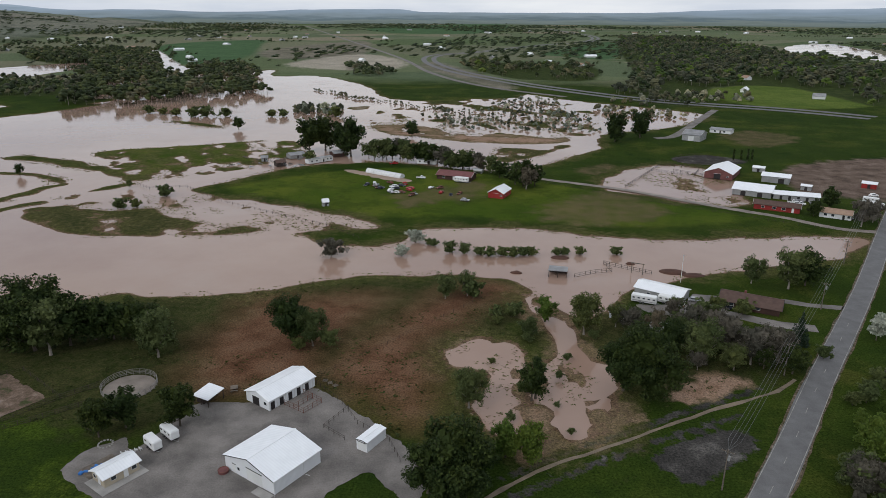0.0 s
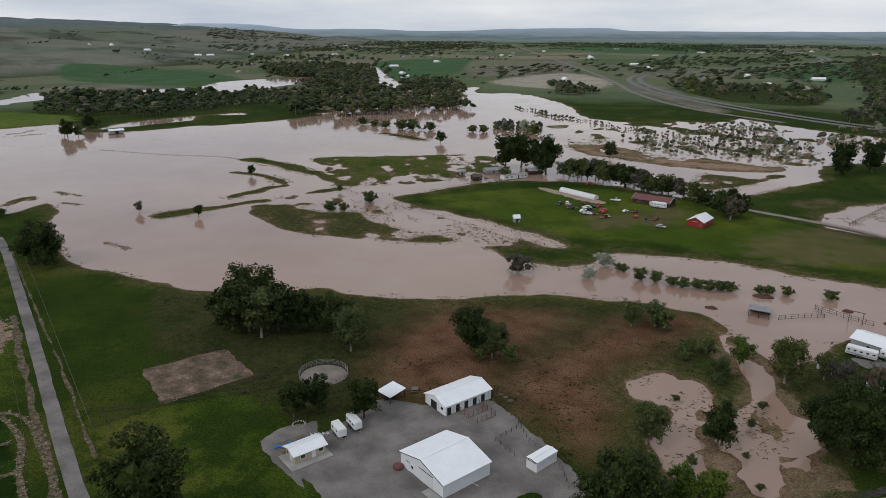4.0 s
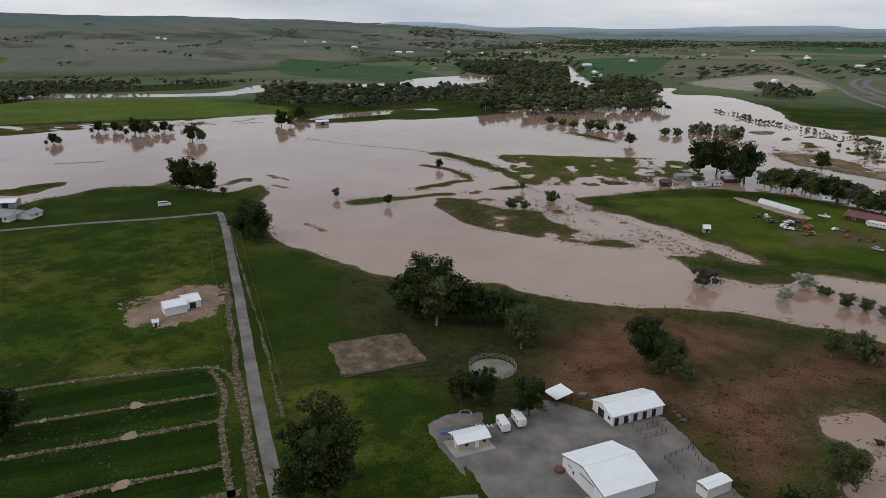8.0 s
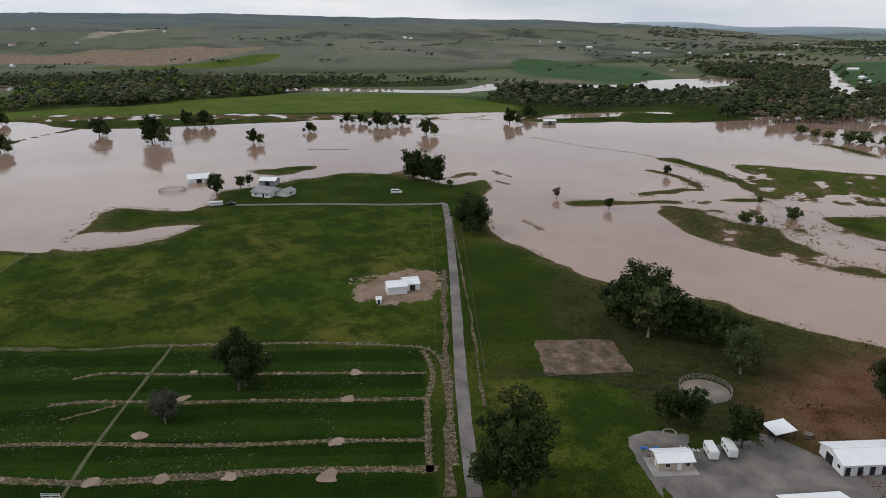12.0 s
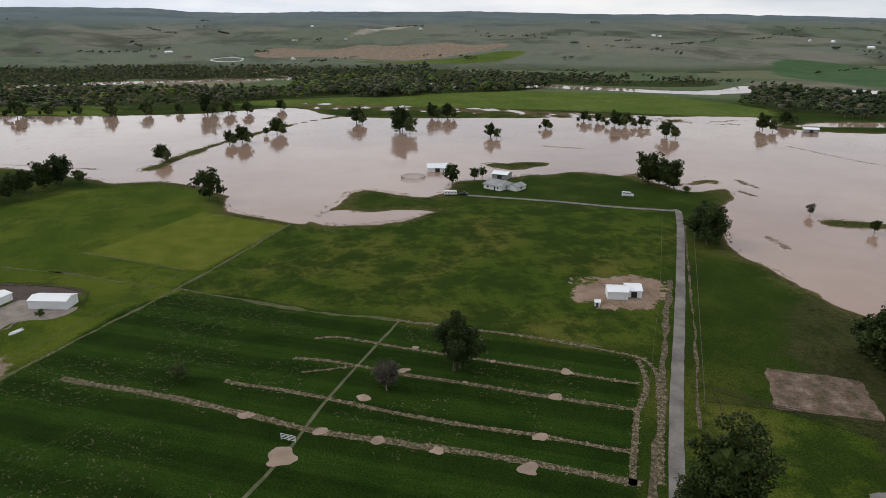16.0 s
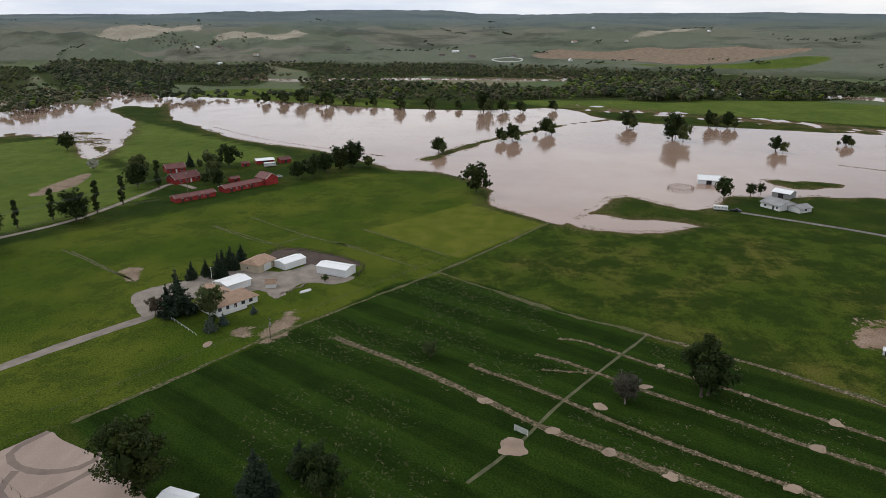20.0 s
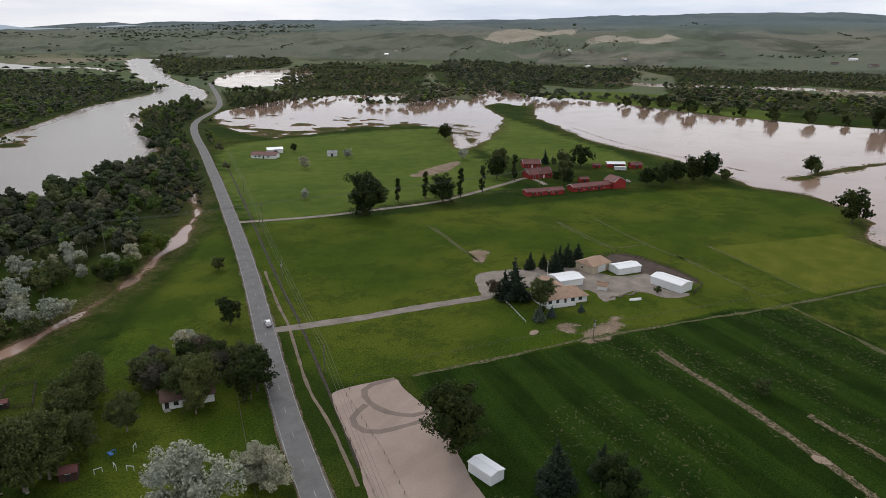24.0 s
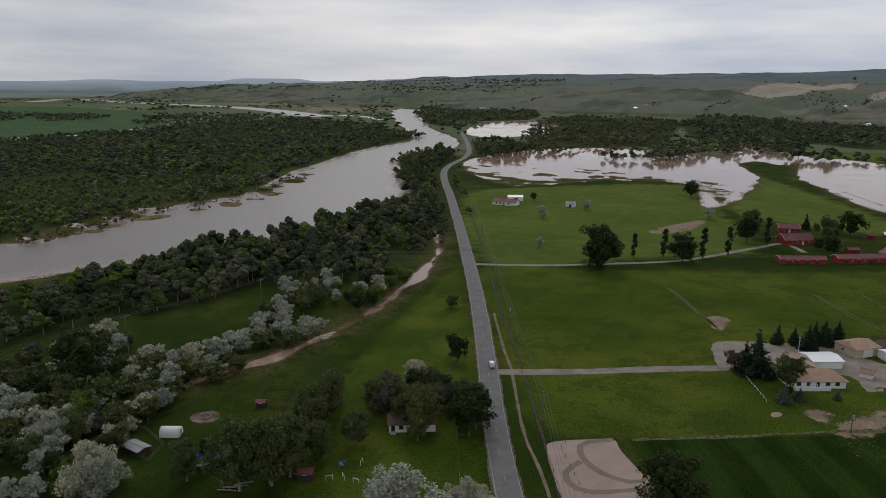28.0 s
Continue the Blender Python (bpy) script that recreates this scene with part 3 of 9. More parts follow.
WOOD_BELT_THREE = [(-1169, -845), (-946, -600), (-900, -498), (-1100, -595), (-1097, -448), (-1364, -543), (-1611, -864), (-1646, -1181)]
BRUSH_GREEN = [(12, -698), (-102, -704), (-211, -717), (-316, -774), (-197, -621), (-102, -580), (-45, -534), (14, -468)]
WOOD_SOUTH_A = [(4, -2086), (-244, -1878), (-300, -2231), (0, -2631)]
WOOD_SOUTH_B = [(-309, -1626), (-558, -1660), (-694, -1959), (-401, -2015)]
FAR_FIELD = [(-3, -3159), (-319, -2984), (-465, -2314), (-273, -1382), (8, -1443)]
WATER_SOUTH = [(8, -1346), (-88, -1383), (-201, -1427), (-309, -1557)]
WATER_SOUTH_TWO = [(-581, -1770), (-747, -2058), (-818, -1846), (-932, -1862), (-890, -1586)]
DRY_ONE = [(11, 317), (37, 352), (60, 357), (75, 324), (55, 302), (25, 297)]
DRY_TWO = [(39, 412), (59, 431), (61, 415), (44, 398)]
DRY_THREE = [(156, 546), (189, 571), (216, 541), (170, 497)]
LUSH_E = [(-247, -35), (-338, 32), (-307, 195), (-196, 131), (-161, 101), (-204, 37)]
LUSH_F = [(-129, 101), (-106, 137), (-82, 127), (-70, 100), (-78, 86), (-95, 73)]


ISLE_J = [(-98, 814), (-57, 897), (-3, 877), (16, 801), (-17, 749), (-66, 748)]
ISLE_K = [(-88, 735), (-45, 704), (-4, 667), (42, 639)]
ISLE_L = [(-14, 477), (13, 480), (42, 496), (30, 470), (4, 435), (-9, 435)]
ISLE_M = [(-285, 561), (-258, 551), (-236, 539)]
SILT_CREEK = [(25, 149), (30, 151), (34, 143), (27, 138), (24, 141)]
SHOAL_LINE = [(-174, -574), (-211, -596), (-256, -643), (-281, -666)]
SHOAL_BRUSH = [(-55, -483), (-84, -504), (-116, -518), (-156, -531), (-199, -566)]
CROP_NORTH = [(-1348, 1147), (-1146, 1280), (-802, 1050), (-768, 926), (-965, 908), (-1133, 947)]
FALLOW_NORTH = [(-988, 783), (-954, 898), (-733, 828), (-748, 770), (-918, 732)]
CROP_NORTH_TWO = [(-936, 1840), (-787, 2170), (-692, 1918), (-518, 1310), (-591, 1188)]
FALLOW_NORTH_TWO = [(-582, 1649), (-460, 2152), (-338, 1623), (-342, 1465), (-457, 1330)]
CROP_NORTH_THREE = [(-766, 3935), (-128, 4983), (-74, 3116), (-502, 2906)]
EMBANKMENT = [(-164, 1226), (-139, 1295), (-12, 932), (-9, 845), (-62, 947), (-132, 1108)]
FAR_MEADOW = [(-1012, -275), (-1047, -81), (-977, 96), (-984, 283), (-919, 420), (-841, 519), (-680, 547), (-606, 505), (-640, 430), (-688, 370), (-724, 315), (-782, 206), (-822, 80), (-878, -42), (-903, -233)]


WOOD_SHORE = [(-641, -603), (-720, -560), (-823, -541), (-921, -594), (-922, -717), (-830, -779)]
SHORE_SWARD = [(-790, -428), (-858, -357), (-842, -252), (-803, -155), (-953, -186), (-1023, -309), (-1046, -436), (-951, -507)]
SHORE_ROW = [(-827, -448), (-891, -371), (-872, -261), (-834, -161), (-878, -170), (-918, -276), (-943, -393), (-885, -476)]
SOUTH_DITCH = [(-310, -428), (-232, -308), (-167, -209), (-138, -163), (-112, -124), (-91, -93)]
MARSH_K = [(-231, 292), (-212, 301), (-187, 297), (-154, 289), (-114, 280), (-105, 274), (-153, 261), (-193, 264)]
LAWN_YARD = [(-128, 101), (-107, 136), (-95, 126), (-91, 110), (-72, 100), (-84, 92), (-108, 82)]
DRAG_ONE = [(-127, -113), (-120, -116), (-116, -114.5), (-113, -109.5), (-112.3, -103.3), (-114, -98), (-117, -95.5), (-121, -96)]
DRAG_TWO = [(-112, -110), (-107.2, -109.2), (-104.6, -108), (-102.5, -104.4), (-103.2, -100), (-107, -97.3), (-110.5, -95.5), (-117, -92)]
FARM_DIRT = [(-60, 335), (-50, 349), (-34, 361), (-20, 377), (-10, 363), (-18, 338), (-33, 328), (-51, 318)]
CLEARING = [(220, 860), (306, 951), (352, 943), (379, 803), (348, 734), (271, 716), (229, 754)]
CLEARING_TWO = [(59, 1593), (244, 2161), (303, 2172), (264, 1741), (183, 1409), (103, 1501)]
TUNNEL_PASTURE = [(-150, 345), (-110, 385), (-70, 405), (-20, 395), (20, 375), (60, 350), (110, 318), (60, 298), (10, 300), (-30, 305), (-60, 300), (-110, 325)]
BAND_TURN = 57.9


def ground_material():
    m, nt, b = material("pasture", 1.0, 0.0, 0.02)
    fine, mid, big, huge = noise_node(nt, 1.9, 6, 0.72), noise_node(nt, 0.11, 5, 0.6), noise_node(nt, 0.018, 5, 0.6), noise_node(nt, 0.0022, 6, 0.6)
    grass = ramp(nt, mid, [(0.34, (0.013, 0.026, 0.005)), (0.5, (0.032, 0.052, 0.008)), (0.66, (0.062, 0.078, 0.013))])
    grass = mixed(nt, 0.55, grass, ramp(nt, big, [(0.38, (0.014, 0.03, 0.006)), (0.52, (0.036, 0.056, 0.009)), (0.64, (0.082, 0.084, 0.018))]))
    tuft = noise_node(nt, 0.42, 4, 0.65)
    grass = mixed(nt, ramp(nt, tuft, [(0.56, (0, 0, 0)), (0.7, (0.6,) * 3)]), grass, (0.02, 0.036, 0.005))
    clump_n = noise_node(nt, 0.055, 9, 0.8)
    clumps = ramp(nt, clump_n, [(0.48, (0, 0, 0)), (0.55, (0.8,) * 3)])
    grass = mixed(nt, clumps, grass, (0.019, 0.034, 0.006))
    grain = ramp(nt, fine, [(0.34, (0.4, 0.42, 0.38)), (0.5, (0.93, 0.93, 0.93)), (0.66, (1.5, 1.45, 1.35))])

    def attr(key):
        a = nt.nodes.new("ShaderNodeAttribute")
        a.attribute_name = key
        return a.outputs["Fac"]

    def edge(key, soft, rough, src=None, off=0.0):
        """0 outside, 1 inside a region, its edge broken up by noise of that many metres."""
        n = math_node(nt, "MULTIPLY", math_node(nt, "SUBTRACT", src or mid, 0.5), rough * 2)
        v = math_node(nt, "ADD", math_node(nt, "ADD", attr(key), n), off)
        return math_node(nt, "ADD", math_node(nt, "DIVIDE", v, soft * 2), 0.5, True)

    c = grass
    bench = math_node(nt, "MULTIPLY", attr("bench"), 0.09, True)
    # grey-green sage, paled and blued to carry the haze of distance
    sage = ramp(nt, huge, [(0.32, (0.125, 0.14, 0.128)), (0.5, (0.175, 0.178, 0.163)), (0.68, (0.12, 0.14, 0.124))])
    sage = mixed(nt, 0.35, sage, ramp(nt, big, [(0.35, (0.06, 0.072, 0.04)), (0.65, (0.16, 0.14, 0.095))]))
    quilt = nt.nodes.new("ShaderNodeTexVoronoi")
    quilt.inputs["Scale"].default_value = 0.0021
    nt.links.new(nt.nodes.new("ShaderNodeNewGeometry").outputs["Position"], quilt.inputs["Vector"])
    shade = nt.nodes.new("ShaderNodeSeparateColor")
    nt.links.new(quilt.outputs["Color"], shade.inputs[0])
    sage = mixed(nt, 0.45, sage, ramp(nt, shade.outputs[0], [(0.0, (0.085, 0.125, 0.06)), (0.3, (0.15, 0.165, 0.12)), (0.55, (0.11, 0.145, 0.085)), (0.8, (0.22, 0.2, 0.155)), (1.0, (0.13, 0.155, 0.11))]))
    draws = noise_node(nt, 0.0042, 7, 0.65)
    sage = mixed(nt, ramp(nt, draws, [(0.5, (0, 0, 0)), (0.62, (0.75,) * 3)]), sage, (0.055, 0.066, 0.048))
    # haze put into the colour: the higher the ridge, the bluer
    ridge_haze = math_node(nt, "MULTIPLY", math_node(nt, "SUBTRACT", math_node(nt, "ADD", attr("bench"), math_node(nt, "MULTIPLY", draws, 60.0)), 105.0), 0.02, True)
    sage = mixed(nt, ridge_haze, sage, ramp(nt, huge, [(0.35, (0.095, 0.125, 0.138)), (0.65, (0.145, 0.175, 0.18))]))
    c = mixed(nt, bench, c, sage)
    c = mixed(nt, edge("lush", 3.0, 8.0), c, mixed(nt, math_node(nt, "MULTIPLY", clumps, 0.85), mixed(nt, 0.5, ramp(nt, mid, [(0.32, (0.047, 0.075, 0.008)), (0.68, (0.09, 0.118, 0.014))]), ramp(nt, big, [(0.42, (0.031, 0.06, 0.007)), (0.58, (0.098, 0.112, 0.018))])), (0.031, 0.053, 0.008)))
    streak = ramp(nt, clump_n, [(0.45, (0, 0, 0)), (0.5, (0.55,) * 3), (0.56, (0.95,) * 3)])
    meadow = mixed(nt, streak, ramp(nt, big, [(0.38, (0.042, 0.068, 0.009)), (0.5, (0.055, 0.078, 0.011)), (0.62, (0.095, 0.095, 0.02))]), (0.022, 0.038, 0.007))
    c = mixed(nt, edge("meadow", 3.0, 8.0), c, meadow)
    c = mixed(nt, edge("rough", 4.0, 14.0), c, mixed(nt, 0.5, ramp(nt, mid, [(0.34, (0.018, 0.026, 0.008)), (0.66, (0.06, 0.06, 0.022))]), ramp(nt, tuft, [(0.36, (0.016, 0.028, 0.006)), (0.64, (0.062, 0.058, 0.024))])))
    turn = nt.nodes.new("ShaderNodeMapping")
    turn.inputs["Rotation"].default_value = (0, 0, radians(-BAND_TURN))
    nt.links.new(nt.nodes.new("ShaderNodeNewGeometry").outputs["Position"], turn.inputs["Vector"])
    band = nt.nodes.new("ShaderNodeTexWave")
    band.bands_direction = "Y"
    band.inputs["Scale"].default_value, band.inputs["Distortion"].default_value, band.inputs["Detail"].default_value, band.inputs["Detail Scale"].default_value = 0.021, 1.2, 3.0, 0.3
    nt.links.new(turn.outputs[0], band.inputs["Vector"])
    crop = ramp(nt, mid, [(0.25, (0.011, 0.026, 0.004)), (0.75, (0.022, 0.042, 0.0065))])
    crop = mixed(nt, 1.0, crop, ramp(nt, band.outputs["Fac"], [(0.3, (0.82,) * 3), (0.7, (1.2,) * 3)]), "MULTIPLY")
    rows = nt.nodes.new("ShaderNodeMapping")
    rows.inputs["Scale"].default_value = (0.07, 1.0, 1.0)
    nt.links.new(turn.outputs[0], rows.inputs["Vector"])
    crop = mixed(nt, 1.0, crop, ramp(nt, noise_node(nt, 0.5, 6, 0.7, rows.outputs[0]), [(0.3, (0.78, 0.8, 0.76)), (0.5, (1.0, 1.0, 1.0)), (0.7, (1.3, 1.22, 1.15))]), "MULTIPLY")
    c = mixed(nt, edge("dark", 1.0, 1.5), c, crop)
    cells = nt.nodes.new("ShaderNodeTexVoronoi")
    cells.inputs["Scale"].default_value = 0.0036
    nt.links.new(nt.nodes.new("ShaderNodeNewGeometry").outputs["Position"], cells.inputs["Vector"])
    tone = nt.nodes.new("ShaderNodeSeparateColor")
    nt.links.new(cells.outputs["Color"], tone.inputs[0])
    # patchwork of farm plots, its colours lightened and greyed as distance haze
    plots = ramp(nt, tone.outputs[0], [(0.0, (0.07, 0.11, 0.05)), (0.25, (0.13, 0.155, 0.085)), (0.45, (0.085, 0.12, 0.07)), (0.65, (0.19, 0.175, 0.125)), (0.85, (0.1, 0.135, 0.075)), (1.0, (0.26, 0.215, 0.165))])
    c = mixed(nt, edge("far", 60.0, 60.0, src=big), c, mixed(nt, 0.3, plots, ramp(nt, mid, [(0.3, (0.05, 0.075, 0.025)), (0.7, (0.15, 0.15, 0.08))])))
    c = mixed(nt, edge("crop", 8.0, 12.0), c, ramp(nt, big, [(0.35, (0.05, 0.095, 0.042)), (0.65, (0.07, 0.12, 0.055))]))
    c = mixed(nt, edge("fallow", 8.0, 14.0), c, ramp(nt, big, [(0.35, (0.11, 0.105, 0.075)), (0.65, (0.2, 0.18, 0.14))]))
    c = mixed(nt, edge("sward", 5.0, 14.0), c, mixed(nt, 0.4, ramp(nt, big, [(0.36, (0.06, 0.1, 0.016)), (0.64, (0.11, 0.145, 0.03))]), ramp(nt, mid, [(0.34, (0.05, 0.085, 0.014)), (0.66, (0.12, 0.14, 0.035))])))
    c = mixed(nt, edge("light", 1.0, 2.0), c, ramp(nt, mid, [(0.3, (0.075, 0.098, 0.012)), (0.7, (0.125, 0.135, 0.022))]))
    c = mixed(nt, edge("woods", 4.0, 8.0), c, ramp(nt, mid, [(0.3, (0.02, 0.034, 0.009)), (0.7, (0.05, 0.062, 0.02))]))
    earth = ramp(nt, mid, [(0.3, (0.095, 0.043, 0.026)), (0.5, (0.155, 0.077, 0.048)), (0.7, (0.195, 0.11, 0.072))])
    c = mixed(nt, math_node(nt, "MULTIPLY", edge("dirt", 9.0, 22.0, src=big, off=-3.0), 0.78), c, earth)
    c = mixed(nt, math_node(nt, "MULTIPLY", edge("dry", 4.0, 14.0, off=-1.0), 0.6), c, ramp(nt, mid, [(0.35, (0.075, 0.07, 0.03)), (0.65, (0.15, 0.105, 0.065))]))
    c = mixed(nt, math_node(nt, "MULTIPLY", edge("lot", 3.0, 10.0), 0.92), c, ramp(nt, mid, [(0.32, (0.07, 0.05, 0.042)), (0.5, (0.14, 0.1, 0.082)), (0.68, (0.2, 0.15, 0.125))]))
    c = mixed(nt, edge("silt", 0.6, 9.0, src=clump_n, off=0.2), c, ramp(nt, mid, [(0.3, (0.15, 0.11, 0.08)), (0.5, (0.23, 0.175, 0.13)), (0.7, (0.3, 0.235, 0.18))]))
    c = mixed(nt, edge("tan", 0.6, 22.0, src=clump_n, off=-1.6), c, ramp(nt, mid, [(0.3, (0.16, 0.105, 0.075)), (0.5, (0.25, 0.178, 0.133)), (0.7, (0.33, 0.25, 0.195))]))
    c = mixed(nt, edge("pale", 8.0, 30.0), c, ramp(nt, big, [(0.35, (0.27, 0.24, 0.19)), (0.65, (0.37, 0.335, 0.275))]))
    c = mixed(nt, edge("mud", 1.5, 9.0, off=-0.5), c, ramp(nt, mid, [(0.3, (0.17, 0.1, 0.06)), (0.52, (0.29, 0.195, 0.14)), (0.64, (0.2, 0.135, 0.085)), (0.72, (0.055, 0.07, 0.022))]))
    c = mixed(nt, edge("grey", 0.4, 3.0, src=tuft), c, ramp(nt, mid, [(0.3, (0.024, 0.023, 0.021)), (0.55, (0.06, 0.056, 0.052)), (0.7, (0.14, 0.13, 0.12))]))
    damp = edge("shore", 3.0, 26.0, src=clump_n, off=-6.0)
    c = mixed(nt, mixed(nt, damp, (0.62,) * 3, (0.0,) * 3), c, ramp(nt, tuft, [(0.36, (0.045, 0.042, 0.018)), (0.55, (0.09, 0.085, 0.03)), (0.7, (0.16, 0.115, 0.075))]))
    shore = edge("shore", 0.7, 3.5, src=tuft, off=-0.9)
    silt = ramp(nt, mid, [(0.35, (0.095, 0.06, 0.036)), (0.65, (0.2, 0.135, 0.092))])
    c = mixed(nt, shore, silt, c)
    c = mixed(nt, 1.0, c, grain, "MULTIPLY")
    nt.links.new(c, b.inputs["Base Color"])
    bumped(nt, b, math_node(nt, "ADD", fine, math_node(nt, "MULTIPLY", mid, 2.0)), 0.25, 0.6)
    return m

FLOOD = MAIN_FLOOD + FLOOD_WEST_SHORE + FLOOD_NORTH_SHORE + FLOOD_EAST_SHORE
RIVER = RIVER_NEAR + RIVER_FAR
WATER_Z = -0.35


def wetness(x, y):
    """Metres from the shoreline: plus on land, minus in the water."""
    lev = np.full(x.shape, 40.0)
    for pts in (FLOOD, INLET, POND_CREEK, POND_SMALL, FLOOD_TWO, FLOOD_THREE, FLOOD_GAP, RIVER, LOT_FLOOD, POND_FAR, RIVER_NORTH, FLOOD_NORTH):
        lev = np.minimum(lev, -region(x, y, pts))
    for pts, w in ((RIVER_BACK, 45), (RIVER_BACK_TWO, 45), (RIVER_UP, 90), (CREEK_NEAR, 3.9), (WATER_SOUTH, 14), (WATER_SOUTH_TWO, 22)):
        lev = np.minimum(lev, -region(x, y, pts, width=w))
    for pts in (ISLE_A, ISLE_C, ISLE_G, ISLE_H, ISLE_I, ISLE_J, ISLE_L, SHOAL_BAR, SHOAL_TWO):
        lev = np.maximum(lev, region(x, y, pts))
    for pts, w in ((DIKE_A, 13), (DIKE_B, 8), (DIKE_C, 8), (ISLE_F, 9), (ISLE_K, 12), (ISLE_M, 9), (SHOAL_LINE, 15), (SHOAL_BRUSH, 9), (HIGHWAY, 40), (ROAD_MAIN, 14)):
        lev = np.maximum(lev, region(x, y, pts, width=w))
    for pts, depth, lift, grain in ((MARSH_A, 3.2, 0.4, 11), (MARSH_B, 4.2, 0.4, 8), (MARSH_K, 3.4, 1.2, 9), (ISLE_L, 3.6, 0.2, 8), (MARSH_C, 3.0, 0.0, 16), (MARSH_D, 3.0, 0.0, 12), (MARSH_E, 3.5, 0.0, 10), (MARSH_F, 3.0, 0.0, 12), (MARSH_H, 3.8, 1.7, 6), (MARSH_I, 4.0, 0.0, 16), (MARSH_J, 3.0, 0.0, 16)):
        s = np.clip(region(x, y, pts) / 6, 0, 1)
        lev = lev * (1 - s) + s * (0.25 * np.clip(lev, -7, 7) + lift + depth * fnoise(x + 0.6 * y, (y - 0.6 * x) * 0.45, grain, 8, 4))
    return lev + 2.2 * fnoise(x, y, 14, 2, 3) + 1.5 * vnoise(x, y, 45, 6)


def spaced(lo, hi, end, step, grow=1.03, most=52.0):
    core = list(np.arange(lo, hi + step, step))
    for sign in (-1, 1):
        p, s, run = (core[0] if sign < 0 else core[-1]), step, []
        while abs(p) < end:
            s = min(s * grow, most)
            p += sign * s
            run.append(p)
        core = run[::-1] + core if sign < 0 else core + run
    return np.array(core)


def link_mesh(name, verts, faces, mat, smooth=True):
    me = bpy.data.meshes.new(name)
    verts, faces = np.asarray(verts, np.float32), np.asarray(faces, np.int32)
    me.vertices.add(len(verts))
    me.vertices.foreach_set("co", verts.ravel())
    k = faces.shape[1]
    me.loops.add(faces.size)
    me.loops.foreach_set("vertex_index", faces.ravel())
    me.polygons.add(len(faces))
    me.polygons.foreach_set("loop_start", np.arange(0, faces.size, k, dtype=np.int32))
    me.polygons.foreach_set("use_smooth", np.full(len(faces), smooth))
    me.update(calc_edges=True)
    me.materials.append(mat)
    return me


def grid_faces(nx, ny):
    i, j = np.meshgrid(np.arange(nx - 1), np.arange(ny - 1), indexing="ij")
    a = (i * ny + j).ravel()
    return np.stack([a, a + ny, a + ny + 1, a + 1], 1)


GX = spaced(-440, 180, 4990, 2.5)
GY = spaced(-400, 450, 4990, 2.5)
gx, gy = (a.ravel() for a in np.meshgrid(GX, GY, indexing="ij"))
g_lev = wetness(gx, gy)
g_hill = hills(gx, gy)
gz = np.clip(WATER_Z + 0.12 * g_lev, -1.6, 0.0) + g_hill
COVER = {"shore": np.where(g_hill > 1, 40.0, g_lev)}
for key, outlines in (
    ("dirt", ((DIRT_FIELD, None), (DIRT_BANK, None), (MOUND_CREEK, None))),
    ("lot", ((LOT_BROWN, None),)),
    ("crop", ((CROP_NORTH, None), (CROP_NORTH_TWO, None), (CROP_NORTH_THREE, None), (CLEARING_TWO, None), (FAR_FIELD, None))),
    ("fallow", ((FALLOW_NORTH, None), (FALLOW_NORTH_TWO, None), (EMBANKMENT, None))),
    ("sward", ((FAR_MEADOW, None), (SHORE_SWARD, None), (CLEARING, None), (LUSH_B, None), (LUSH_C, None), (GREEN_HILL, None))),
    ("dry", ((DRY_ONE, None), (DRY_TWO, None), (DRY_THREE, None), (FARM_DIRT, None))),
    ("tan", ((BARE_LOT, None),)),
    ("silt", ((MUD_TRIANGLE, None), (MUD_SPOT, None), (MUD_SPOT_TWO, None), (MUD_LANE, None), (BROWN_HILL, None), (SHOAL_TWO, None))),
    ("pale", ((PALE_HILL, None), (PALE_HILL_TWO, None), (PALE_HILL_THREE, None), (PALE_HILL_FOUR, None), (TAN_FIELD, None))),
    ("mud", ((MUD_EAST, None), (SILT_CREEK, None), (MUD_CREEK, None), (SHOAL_BAR, None), (SHOAL_BRUSH, 14), (LOT_FLOOD, None))),
    ("grey", ((GREY_PIT, None), (BANK_GREY, 1.6), (BANK_GREY_TWO, 1.7), (LOT_TRACK, None))),
    ("light", ((MOWN_LIGHT, None),)),
    ("lush", ((LUSH_A, None), (LUSH_D, None), (ISLE_C, None), (TUNNEL_PASTURE, None), (LAWN_YARD, None))),
    ("meadow", ((LUSH_E, None), (LUSH_F, None))),
    ("rough", ((ROUGH_A, None), (ROUGH_B, None), (ISLE_A, None), (ISLE_L, None))),
    ("dark", ((IRRIGATED, None),)),
    ("woods", tuple((p, None) for p in (WOOD_RIVER, WOOD_WEST, WOOD_THREE, WOOD_FOUR, WOOD_FIVE, WOOD_SIX, WOOD_SEVEN, WOOD_EIGHT, WOOD_TWELVE, WOOD_THIRTEEN, WOOD_FIFTEEN, WOOD_NINE, WOOD_ELEVEN, WOOD_SEVENTEEN, WOOD_EIGHTEEN, WOOD_TWENTY_TWO, WOOD_BELT_ONE, WOOD_BELT_TWO, WOOD_BELT_THREE))),
):
    COVER[key] = np.max([region(gx, gy, p, p is not DIRT_PATCH and p is not MOWN_LIGHT, width=w) for p, w in outlines], 0)
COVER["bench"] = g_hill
COVER["far"] = np.where(g_hill > 3, -200.0, np.clip(np.hypot(gx, gy) - 950, -200, 200))
COVER["woods"] = np.where(g_hill > 4, -40.0, COVER["woods"])

M_GROUND = ground_material()
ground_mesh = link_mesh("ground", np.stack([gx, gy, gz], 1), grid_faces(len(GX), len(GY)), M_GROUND)
